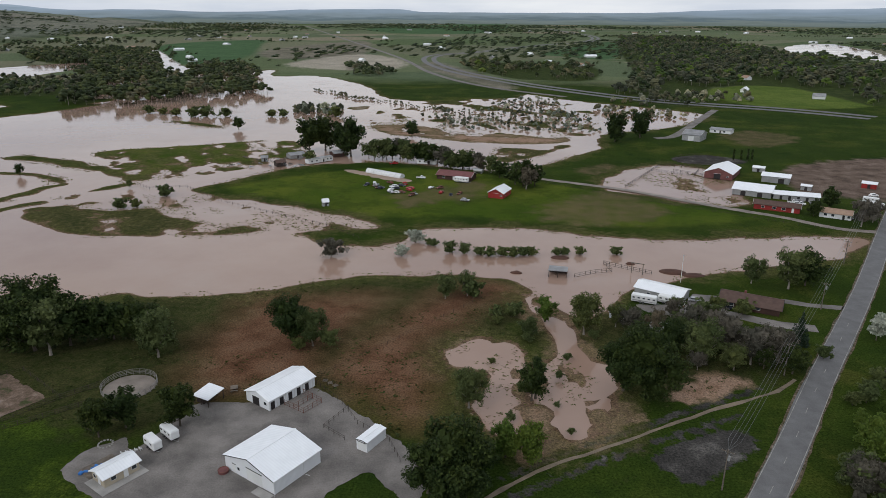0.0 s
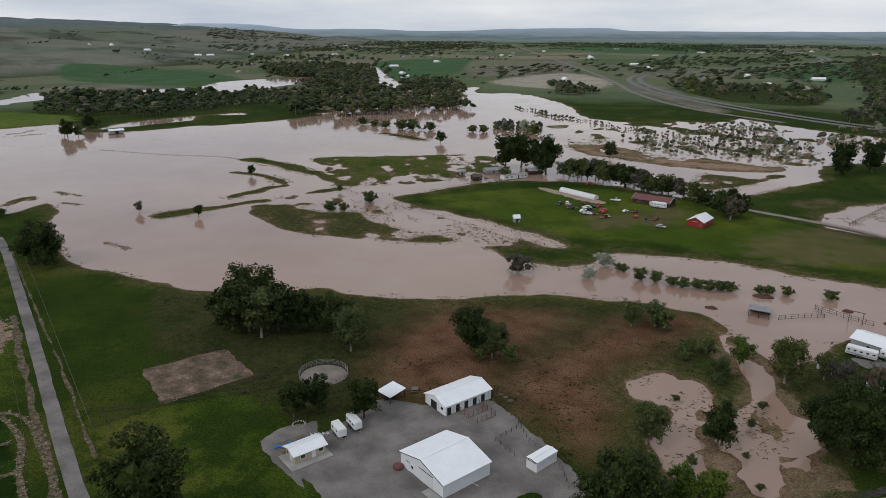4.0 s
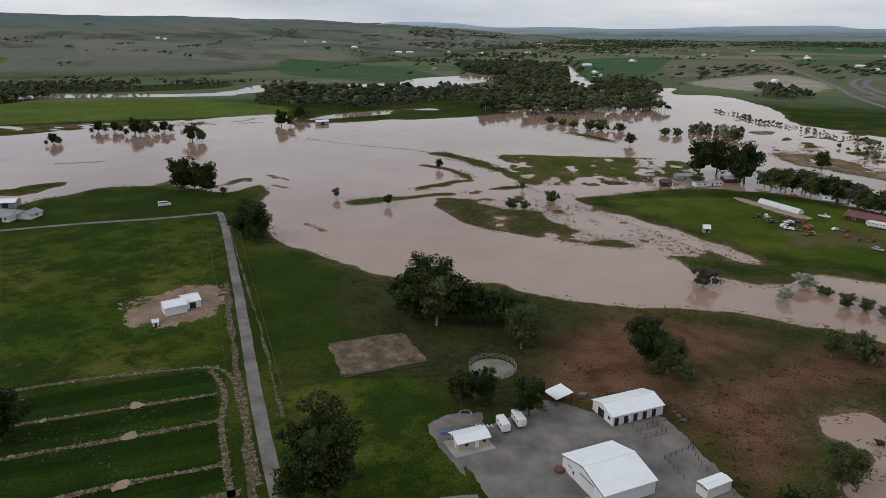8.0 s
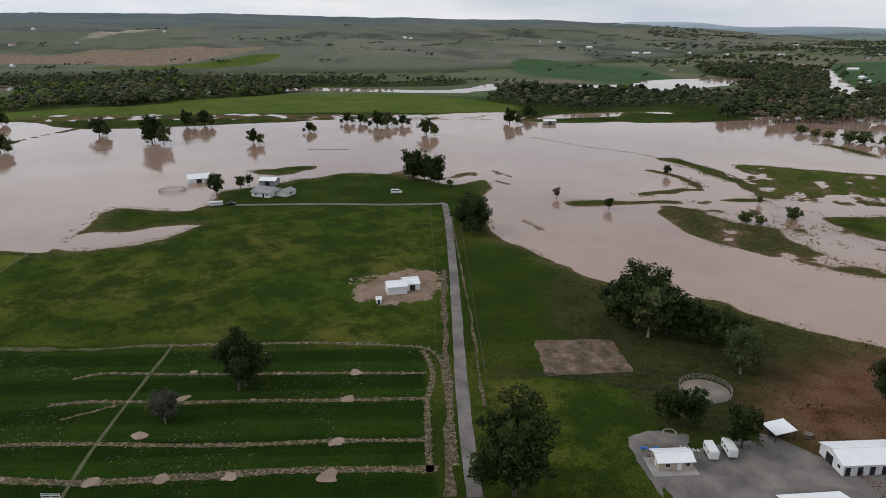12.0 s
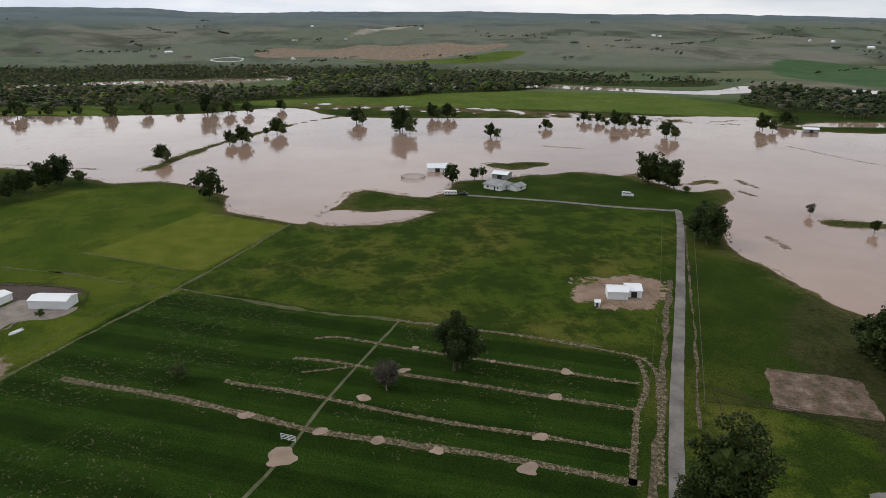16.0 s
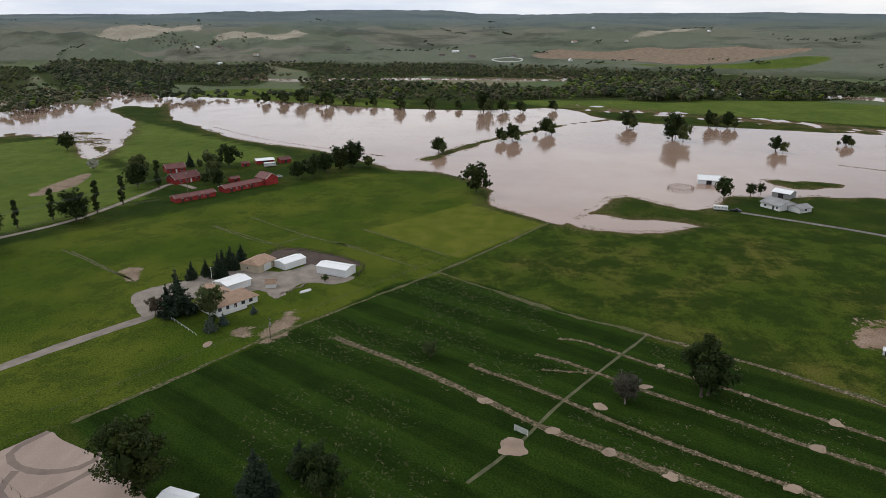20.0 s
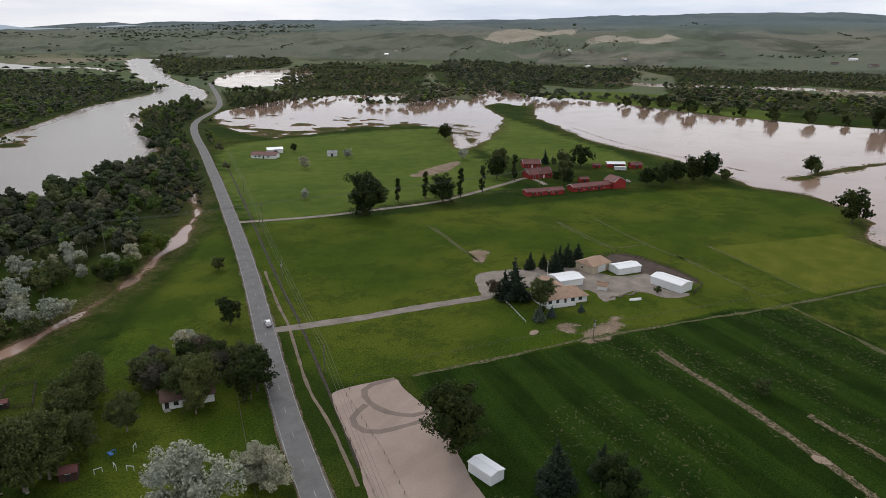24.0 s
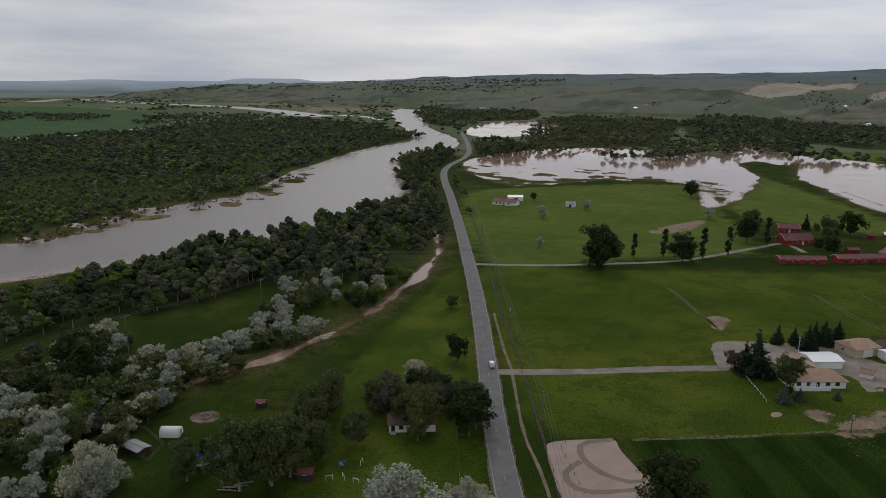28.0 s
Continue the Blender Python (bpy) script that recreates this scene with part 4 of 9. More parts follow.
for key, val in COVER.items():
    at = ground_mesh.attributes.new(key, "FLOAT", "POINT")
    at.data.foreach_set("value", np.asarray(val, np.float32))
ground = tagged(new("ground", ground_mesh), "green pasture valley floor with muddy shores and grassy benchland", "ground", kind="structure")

M_WATER, nt, b = material("muddy_flood_water", 0.07, 0.0, 0.5)
b.inputs["IOR"].default_value = 1.33
wc = ramp(nt, noise_node(nt, 0.012, 6, 0.6), [(0.3, (0.265, 0.165, 0.12)), (0.55, (0.315, 0.214, 0.164)), (0.75, (0.345, 0.256, 0.205))])
silted = wc
rr = ramp(nt, noise_node(nt, 0.03, 5, 0.65), [(0.35, (0.03,) * 3), (0.7, (0.16,) * 3)])
nt.links.new(rr, b.inputs["Roughness"])
ripple = nt.nodes.new("ShaderNodeAttribute")
ripple.attribute_name = "current"
still, moving = noise_node(nt, 0.7, 5, 0.55), noise_node(nt, 0.35, 6, 0.7)
height = math_node(nt, "ADD", math_node(nt, "MULTIPLY", still, 0.22), math_node(nt, "MULTIPLY", math_node(nt, "MULTIPLY", moving, ripple.outputs["Fac"]), 15.0))
bumped(nt, b, height, 0.03, 1.0)
nt.links.new(mixed(nt, ripple.outputs["Fac"], rr, (0.3,) * 3), b.inputs["Roughness"])
nt.links.new(mixed(nt, ripple.outputs["Fac"], silted, (0.15, 0.132, 0.118)), b.inputs["Base Color"])
WX, WY = np.linspace(-1900, 2600, 150), np.linspace(-4900, 2200, 236)
wx, wy = (a.ravel() for a in np.meshgrid(WX, WY, indexing="ij"))
water_mesh = link_mesh("water", np.stack([wx, wy, np.full(wx.shape, WATER_Z)], 1), grid_faces(150, 236), M_WATER)
flow = np.maximum(region(wx, wy, RIVER), region(wx, wy, RIVER_UP, width=120))
water_mesh.attributes.new("current", "FLOAT", "POINT").data.foreach_set("value", np.clip(flow / 30 + 0.6, 0, 1).astype(np.float32))
water = new("water", water_mesh)
tagged(water, "brown silty flood water standing over fields and river", "water", kind="structure")

# the mesas at the world's edge: self-lit, haze painted in, bluer upward
M_MESA, nt, b = material("far_mesa_haze", 1.0, 0.0, 0.0)
geo = nt.nodes.new("ShaderNodeNewGeometry")
sep = nt.nodes.new("ShaderNodeSeparateXYZ")
nt.links.new(geo.outputs["Position"], sep.inputs[0])
flat = nt.nodes.new("ShaderNodeMapping")
flat.inputs["Scale"].default_value = (1.0, 1.0, 14.0)
nt.links.new(geo.outputs["Position"], flat.inputs["Vector"])
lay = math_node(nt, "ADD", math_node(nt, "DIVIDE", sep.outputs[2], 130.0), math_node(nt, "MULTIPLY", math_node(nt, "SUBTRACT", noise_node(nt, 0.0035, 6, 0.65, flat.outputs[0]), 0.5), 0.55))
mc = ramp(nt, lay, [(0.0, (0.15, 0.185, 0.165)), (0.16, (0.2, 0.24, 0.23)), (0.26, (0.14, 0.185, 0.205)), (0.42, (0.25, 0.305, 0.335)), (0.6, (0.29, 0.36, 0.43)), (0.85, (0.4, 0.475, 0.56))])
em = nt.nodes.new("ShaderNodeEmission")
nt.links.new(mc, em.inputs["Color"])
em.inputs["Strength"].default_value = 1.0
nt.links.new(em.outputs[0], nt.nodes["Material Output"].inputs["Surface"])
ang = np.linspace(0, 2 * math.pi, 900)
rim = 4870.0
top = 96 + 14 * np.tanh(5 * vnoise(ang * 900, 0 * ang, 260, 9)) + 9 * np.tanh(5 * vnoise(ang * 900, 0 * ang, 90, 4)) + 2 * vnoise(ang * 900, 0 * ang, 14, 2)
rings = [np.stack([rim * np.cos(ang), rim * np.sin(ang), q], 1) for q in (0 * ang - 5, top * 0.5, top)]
tagged(new("backdrop", link_mesh("backdrop", np.concatenate(rings), grid_faces(3, 900)[:, ::-1], M_MESA, False)), "far mesas on the horizon, painted blue with haze", "backdrop", kind="structure")


# ---------------------------------------------------------------- builders
def thing(name, label, category, x, y, z=0.0, turn=0.0, group=""):
    ob = tagged(new(name), label, category, group)
    ob.empty_display_size = 0.5
    ob.matrix_basis = pose(x, y, z, 0, 0, turn)
    return ob


def part(name, bm, mat, parent, label="", smooth=False):
    me = bpy.data.meshes.new(name)
    bm.to_mesh(me)
    bm.free()
    if smooth:
        for p in me.polygons:
            p.use_smooth = True
    me.materials.append(mat)
    ob = new(name, me)
    ob.parent = parent
    if label:
        ob["label"] = label
    return ob


def box(x0, x1, y0, y1, z0, z1, bm=None, bevel=0.0, m=None):
    bm = bm or bmesh.new()
    vs = [bm.verts.new((m @ Vector(v)) if m else v) for v in ((x0, y0, z0), (x1, y0, z0), (x1, y1, z0), (x0, y1, z0), (x0, y0, z1), (x1, y0, z1), (x1, y1, z1), (x0, y1, z1))]
    fs = [bm.faces.new([vs[i] for i in q]) for q in ((3, 2, 1, 0), (4, 5, 6, 7), (0, 1, 5, 4), (1, 2, 6, 5), (2, 3, 7, 6), (3, 0, 4, 7))]
    if bevel:
        bmesh.ops.bevel(bm, geom=list({e for f in fs for e in f.edges}), offset=bevel, segments=1, affect="EDGES")
    return bm


def tube(path, radii, seg=6, bm=None):
    """A tapered round bar along a path."""
    bm = bm or bmesh.new()
    rings = []
    for i, p in enumerate(path):
        p = Vector(p)
        d = (Vector(path[min(i + 1, len(path) - 1)]) - Vector(path[max(i - 1, 0)])).normalized()
        s = d.cross(Vector((0.31, 0.87, 0.2)) if abs(d.z) > 0.8 else Vector((0, 0, 1))).normalized()
        t = d.cross(s)
        r = radii[i] if isinstance(radii, (list, tuple)) else radii
        rings.append([bm.verts.new(p + r * (math.cos(2 * math.pi * k / seg) * s + math.sin(2 * math.pi * k / seg) * t)) for k in range(seg)])
    for a, c in zip(rings, rings[1:]):
        for k in range(seg):
            bm.faces.new((a[k], a[(k + 1) % seg], c[(k + 1) % seg], c[k]))
    bm.faces.new(rings[0][::-1])
    bm.faces.new(rings[-1])
    return bm


def prism(outline, z0, z1, bm=None):
    """A plan outline (anticlockwise) raised from z0 to z1."""
    bm = bm or bmesh.new()
    lo, hi = [bm.verts.new((x, y, z0)) for x, y in outline], [bm.verts.new((x, y, z1)) for x, y in outline]
    bm.faces.new(lo[::-1])
    bm.faces.new(hi)
    for i in range(len(lo)):
        j = (i + 1) % len(lo)
        bm.faces.new((lo[i], lo[j], hi[j], hi[i]))
    return bm


def gable(name, label, category, x, y, turn, w, l, eave, ridge, wall, roof, doors=(), windows=(), over=0.4, trim=None, group="", roof_thick=0.12, hip=0.0, z=0.0):
    """A building with its ridge along its own x axis, l long and w deep. doors and windows: side ('f' front -y, 'b' back, 'l' -x end, 'r' +x end), place along the wall, sill, width, height[, material]."""
    h = thing(name, label, category, x, y, z, turn, group)
    bm = bmesh.new()
    prof = [(-w / 2, 0), (w / 2, 0), (w / 2, eave), (0, ridge - roof_thick), (-w / 2, eave)]
    ends = [[bm.verts.new((sx * l / 2, py, pz)) for py, pz in (prof if not hip else [(-w / 2, 0), (w / 2, 0), (w / 2, eave), (0, eave + 0.01), (-w / 2, eave)])] for sx in (-1, 1)]
    bm.faces.new(ends[0][::-1])
    bm.faces.new(ends[1])
    for i in range(5):
        j = (i + 1) % 5
        bm.faces.new((ends[0][i], ends[0][j], ends[1][j], ends[1][i]))
    part("wall", bm, wall, h)
    slope = (ridge - eave) / (w / 2)
    for s in (-1, 1):
        bm = bmesh.new()
        ye, ze = s * (w / 2 + over), eave - slope * over
        vs = []
        for dz in (0, roof_thick):
            vs.append([bm.verts.new(v) for v in ((-l / 2 - over, ye, ze + dz), (l / 2 + over, ye, ze + dz), (l / 2 + over - hip, 0, ridge + dz - roof_thick + 0.02), (-l / 2 - over + hip, 0, ridge + dz - roof_thick + 0.02))])
        lo, hi = vs
        bm.faces.new(lo if s > 0 else lo[::-1])
        bm.faces.new(hi[::-1] if s > 0 else hi)
        for i in range(4):
            j = (i + 1) % 4
            bm.faces.new((lo[i], lo[j], hi[j], hi[i]))
        bmesh.ops.recalc_face_normals(bm, faces=bm.faces)
        part("roof", bm, roof, h)
    if hip:
        for s in (-1, 1):
            bm = bmesh.new()
            xe = s * (l / 2 + over)
            ze = eave - slope * over
            v = [bm.verts.new(p) for p in ((xe, -w / 2 - over, ze), (xe, w / 2 + over, ze), (xe - s * hip, 0, ridge), (xe, -w / 2 - over, ze + 0.1), (xe, w / 2 + over, ze + 0.1), (xe - s * hip, 0, ridge + 0.02))]
            bm.faces.new(v[:3])
            bm.faces.new(v[3:])
            bm.faces.new((v[0], v[1], v[4], v[3]))
            bmesh.ops.recalc_face_normals(bm, faces=bm.faces)
            part("roof", bm, roof, h)
    else:
        part("ridge_cap", box(-l / 2 - over, l / 2 + over, -0.18, 0.18, ridge - 0.02, ridge + 0.07), roof, h)
    if trim:
        for sx in (-1, 1):
            for sy in (-1, 1):
                xx, ye, ze = sx * (l / 2 + over + 0.02), sy * (w / 2 + over), eave - slope * over
                part("fascia", tube([(xx, ye, ze + 0.02), (xx, 0, ridge - 0.04)], 0.1, 4), trim, h)

    def on_wall(side, u, z0, ww, hh, d0, d1):
        if side in "fb":
            s = -1 if side == "f" else 1
            ya, yb = sorted((s * (w / 2 + d0), s * (w / 2 + d1)))
            return box(u - ww / 2, u + ww / 2, ya, yb, z0, z0 + hh)
        s = -1 if side == "l" else 1
        xa, xb = sorted((s * (l / 2 + d0), s * (l / 2 + d1)))
        return box(xa, xb, u - ww / 2, u + ww / 2, z0, z0 + hh)

    for side, u, ww, hh, *mat in doors:
        d = part("door", on_wall(side, u, 0.02, ww, hh, 0.01, 0.06), mat[0] if mat else M_DARK, h)
        part("door_frame", on_wall(side, u, hh + 0.02, ww + 0.24, 0.12, 0.01, 0.09), M_WHITE if not trim else trim, d)
    for side, u, z0, ww, hh in windows:
        d = part("window", on_wall(side, u, z0 - 0.08, ww + 0.16, hh + 0.16, 0.005, 0.05), M_WHITE, h)
        part("pane", on_wall(side, u, z0, ww, hh, 0.03, 0.07), M_GLASS, d)
    return h


def ribbon(pts, width, z, steps=6, rough=0.0, closed=False, mids=0):
    """A strip along a plan line; its edges waver by rough metres."""
    p = curved(pts, closed, steps)
    seg = np.hypot(*np.diff(p, axis=0).T)
    s = np.r_[0, np.cumsum(seg)]
    n = max(2, int(s[-1] / 3.0))
    q = np.stack([np.interp(np.linspace(0, s[-1], n), s, p[:, k]) for k in (0, 1)], 1)
    d = np.gradient(q, axis=0)
    d /= np.linalg.norm(d, axis=1)[:, None] + 1e-9
    nrm = np.stack([-d[:, 1], d[:, 0]], 1)
    cols = np.linspace(-1, 1, 2 + mids)
    w = width / 2 * (1 + 0 * s[0])
    va = []
    for c in cols:
        off = c * w + (rough * np.sign(c) * fnoise(q[:, 0], q[:, 1], 5, int(7 + c * 3), 3) if abs(c) == 1 else 0)
        va.append(np.c_[q + nrm * np.reshape(off, (-1, 1)) * np.ones((n, 1)), np.full(n, z)])
    v = np.stack(va, 1).reshape(-1, 3)
    return v, grid_faces(n, len(cols))[:, ::-1], q, nrm


# ---------------------------------------------------------------- trees
def leaf_quads(rng, centers, radii, n, size, flat=0.8):
    """n small bent leaf sprays spread over the skins of the given clumps."""
    k = rng.choice(len(centers), n, p=radii**2 / (radii**2).sum())
    d = rng.normal(size=(n, 3))
    d /= np.linalg.norm(d, axis=1)[:, None]
    pos = centers[k] + d * (radii[k] * rng.uniform(0.55, 1.05, n))[:, None] * [1, 1, flat]
    nrm = d + rng.normal(size=(n, 3)) * 0.7 + [0, 0, 0.5]
    nrm /= np.linalg.norm(nrm, axis=1)[:, None]
    a = np.cross(nrm, rng.normal(size=(n, 3)))
    a /= np.linalg.norm(a, axis=1)[:, None]
    b = np.cross(nrm, a)
    s = size * rng.uniform(0.5, 1.5, n)[:, None]
    v = np.stack([pos - a * s * 0.5, pos + b * s * 0.34 + nrm * s * 0.1, pos + a * s * 0.55, pos - b * s * 0.38 + nrm * s * 0.06], 1)
    return v.reshape(-1, 3)


def quads(n):
    return np.arange(n * 4).reshape(-1, 4)


def crown_clumps(rng, h, w, base, shape):
    """Centres and sizes of the clumps of a crown."""
    cs, rs, cores = [], [], []
    seed_turn = rng.uniform(0, 6)
    if shape == "spruce":
        for i in range(16):
            t = i / 15
            zz = base + (h - base) * t
            rad = w / 2 * (1 - t) ** 0.85 + 0.12
            cores.append((0, 0, zz, rad * 0.62))
            for k in range(max(1, int(7 * (1 - t)))):
                a = rng.uniform(0, 6.28)
                cs.append((rad * 0.7 * math.cos(a), rad * 0.7 * math.sin(a), zz))
                rs.append(rad * 0.42 + 0.15)
    elif shape == "column":
        for i in range(26):
            t = rng.uniform(0, 1)
            a = rng.uniform(0, 6.28)
            rad = w / 2 * (0.5 + 0.5 * math.sin(math.pi * min(1, t * 1.1 + 0.1)))
            cs.append((rad * 0.45 * math.cos(a), rad * 0.45 * math.sin(a), base + (h - base) * (0.06 + 0.88 * t)))
            rs.append(w * 0.24)
            cores.append((cs[-1][0], cs[-1][1], cs[-1][2], w * 0.17))
    else:
        lobes, each = {"broad": (11, 8), "open": (9, 6), "bush": (8, 5)}[shape]
        for i in range(lobes):
            a, u = seed_turn + i * 2.4 + rng.uniform(-0.4, 0.4), -0.8 + 1.75 * (i + 0.5) / lobes + rng.uniform(-0.15, 0.15)
            rr = math.sqrt(max(0.04, 1 - 0.85 * u * u)) * rng.uniform(0.55, 1.1)
            lob = w * rng.uniform(0.13, 0.23)
            o = np.array((w * 0.31 * rr * math.cos(a), w * 0.31 * rr * math.sin(a), base + (h - base) * (0.48 + 0.36 * u)))
            cores.append((*o, lob * 0.62))
            for k in range(each):
                d = rng.normal(size=3) + [0, 0, 0.35]
                c = o + d / np.linalg.norm(d) * lob * rng.uniform(0.45, 1.0)
                cs.append((c[0], c[1], min(c[2], h)))
                rs.append(lob * rng.uniform(0.32, 0.62))
        for u in (0.3, 0.5, 0.66):
            cs.append((0, 0, base + (h - base) * u))
            rs.append(w * 0.2)
            cores.append((0, 0, base + (h - base) * u, w * 0.2))
    return np.array(cs), np.array(rs), cores


def tree_parts(seed, h, w, base, shape, n, size, leaf, bark, bare=0):
    """The trunk with its limbs, and the crown, of one kind of tree."""
    rng = np.random.default_rng(seed)
    cs, rs, cores = crown_clumps(rng, h, w, base, shape)
    bm = bmesh.new()
    top = h * (0.95 if shape in ("spruce", "column") else 0.62)
    r0 = max(0.1, h * 0.022)
    lean = rng.normal(size=2) * 0.02 * h
    pts = [(lean[0] * t, lean[1] * t, -0.3 + (top + 0.3) * t) for t in (0, 0.08, 0.35, 0.65, 1)]
    tube(pts, [r0 * 1.5, r0, r0 * 0.8, r0 * 0.55, r0 * 0.15], 7, bm)
    if shape not in ("spruce", "column"):
        for c, r in list(zip(cs, rs))[: -3 : 6 if bare < 4 else 4]:
            z0 = min(top, max(base * 0.7, c[2] * 0.55))
            t = z0 / top
            s = Vector((lean[0] * t, lean[1] * t, z0))
            e = Vector(c)
            mid = s.lerp(e, 0.5) + Vector((0, 0, -0.04 * h))
            tube([s, mid, e, e + (e - mid) * 0.35], [r0 * 0.5, r0 * 0.32, r0 * 0.14, r0 * 0.04], 5, bm)
    trunk = bpy.data.meshes.new("trunk")
    bm.to_mesh(trunk)
    bm.free()
    trunk.materials.append(bark)
    v = leaf_quads(rng, cs, rs, n, size)
    f = quads(n)
    for x, y, z, r in cores:
        # the dense inner twigs and leaves of a lobe
        i, j = (a.ravel() for a in np.meshgrid(np.linspace(0.25, 2.9, 6), np.linspace(0, 2 * math.pi, 9), indexing="ij"))
        rr = r * (0.72 + 0.3 * np.sin(3 * j + i * 2 + x))
        f = np.vstack([f, grid_faces(6, 9) + len(v)])
        v = np.vstack([v, np.stack([x + rr * np.sin(i) * np.cos(j), y + rr * np.sin(i) * np.sin(j), z + rr * np.cos(i)], 1)])
    v[:, 2] = np.maximum(v[:, 2], 0.15)
    crown = link_mesh("crown", v, f, leaf, False)
    return trunk, crown


TREES = {}


def tree_kind(key, name, label, seed, h, w, base, shape, n, size, leaf, bark, bare=0):
    TREES[key] = (name, label, tree_parts(seed, h, w, base, shape, n, size, leaf, bark, bare), h)
    TREES[key + " further"] = (name, label, tree_parts(seed + 25, h, w, base, shape, n // 2, size * 1.32, leaf, bark, bare), h)
    few = max(350, n // 7)
    TREES[key + " outlying"] = (name, label, tree_parts(seed + 50, h, w, base, shape, few, size * math.sqrt(n / few) * 0.85, leaf, bark, bare - 6), h)


def plant(key, x, y, h, group="", wide=1.0, label="", z=0.0):
    """One tree of a kind at a place, h metres tall."""
    key = "olive tall" if key == "olive" and h > 9 else key
    name, lab, (trunk, crown), h0 = TREES[key + (" outlying" if y > 330 or x < -330 else " further" if math.hypot(x, y) > 195 else "")]
    s = h / h0
    ob = tagged(new(name), label or lab, "shrub" if name.endswith("shrub") else "tree", group)
    ob.empty_display_size = 0.5
    ob.matrix_basis = pose(x, y, z, 0, 0, (x * 37.0 + y * 91.0) % 360) @ Matrix.Diagonal((s * wide, s * wide, s, 1))
    for nm, me in (("trunk", trunk), ("crown", crown)):
        o = new(nm, me)
        o.parent = ob
    return ob


tree_kind("cotton", "cottonwood_tree", "tall broad cottonwood with dense dark green leaves", 1, 16, 17, 0.9, "broad", 13000, 0.43, M_LEAF, M_BARK)
tree_kind("cotton2", "cottonwood_tree", "rounded dark green cottonwood with an uneven crown", 2, 14, 14.5, 0.4, "broad", 8000, 0.43, M_LEAF, M_BARK)
tree_kind("round", "shade_tree", "round-headed dark green shade tree", 3, 9, 8.2, 0.5, "broad", 4000, 0.36, M_LEAF, M_BARK)
tree_kind("open", "box_elder_tree", "loose-crowned dull green tree with visible limbs", 4, 12, 12, 0.5, "open", 4600, 0.38, M_LEAF_DULL, M_BARK_PALE, 8)
tree_kind("bright", "willow_tree", "fresh light green willow", 5, 9, 9, 0.3, "broad", 4000, 0.36, M_LEAF_BRIGHT, M_BARK)
tree_kind("olive", "russian_olive_tree", "silvery grey-leaved olive tree", 6, 6, 7, 0.6, "bush", 2800, 0.34, M_LEAF_GREY, M_BARK)
tree_kind("brush", "willow_shrub", "dull olive-green willow shrub", 7, 4, 5, 0.2, "bush", 1300, 0.34, M_LEAF_DULL, M_BARK)
tree_kind("bare", "bare_tree", "nearly leafless pale grey tree with bare limbs", 8, 9, 9, 0.7, "open", 2600, 0.26, M_TWIG, M_BARK_PALE, 10)
tree_kind("poplar", "poplar_tree", "slender columnar dark green poplar", 9, 12, 3.6, 1.0, "column", 2600, 0.36, M_LEAF, M_BARK)
tree_kind("spruce", "spruce_tree", "dark green conical spruce", 10, 12, 6, 0.4, "spruce", 4600, 0.4, M_LEAF_SPRUCE, M_BARK)
tree_kind("bluespruce", "blue_spruce_tree", "small pale blue-green spruce on the lawn", 11, 4, 3, 0.2, "spruce", 1300, 0.3, M_LEAF_BLUE, M_BARK)

tree_kind("olive tall", "russian_olive_tree", "tall silvery olive tree in pale bloom", 12, 13, 12, 0.5, "broad", 8500, 0.36, M_LEAF_GREY, M_BARK)

# ---------------------------------------------------------------- roads
M_ASPHALT, nt, b = material("worn_asphalt", 0.85, 0.0, 0.25)
ac = ramp(nt, noise_node(nt, 0.25, 6, 0.6), [(0.3, (0.12, 0.116, 0.114)), (0.7, (0.172, 0.168, 0.166))])
ac = mixed(nt, 1.0, ac, ramp(nt, noise_node(nt, 6.0, 4, 0.7), [(0.3, (0.8,) * 3), (0.7, (1.05,) * 3)]), "MULTIPLY")
nt.links.new(ac, b.inputs["Base Color"])
bumped(nt, b, noise_node(nt, 9.0, 4), 0.01)
M_GRAVEL = plain("grey_gravel", (0.235, 0.212, 0.192), 0.95, vary=0.42, scale=0.7, bump=0.03)
M_GRAVEL_TAN = plain("tan_gravel", (0.3, 0.255, 0.215), 0.95, vary=0.3, scale=1.0, bump=0.03)
M_LINE = plain("road_paint", (0.4, 0.385, 0.34), 0.7, vary=0.5, scale=2)

M_VERGE, nt, b = material("stony_verge", 0.95, 0.0, 0.1)
tc = ramp(nt, noise_node(nt, 0.7, 7, 0.75), [(0.38, (0.035, 0.045, 0.014)), (0.49, (0.085, 0.066, 0.042)), (0.58, (0.15, 0.115, 0.08)), (0.72, (0.3, 0.25, 0.2))])
nt.links.new(tc, b.inputs["Base Color"])
bumped(nt, b, noise_node(nt, 2.0, 5), 0.1)

def strip(name, pts, width, z, mat, label, category="road", rough=0.0, steps=6, mids=0, kind="structure"):
    v, f, q, n = ribbon(pts, width, z, steps, rough, mids=mids)
    ob = new(name, link_mesh(name, v, f, mat, False))
    tagged(ob, label, category, kind=kind)
    return ob


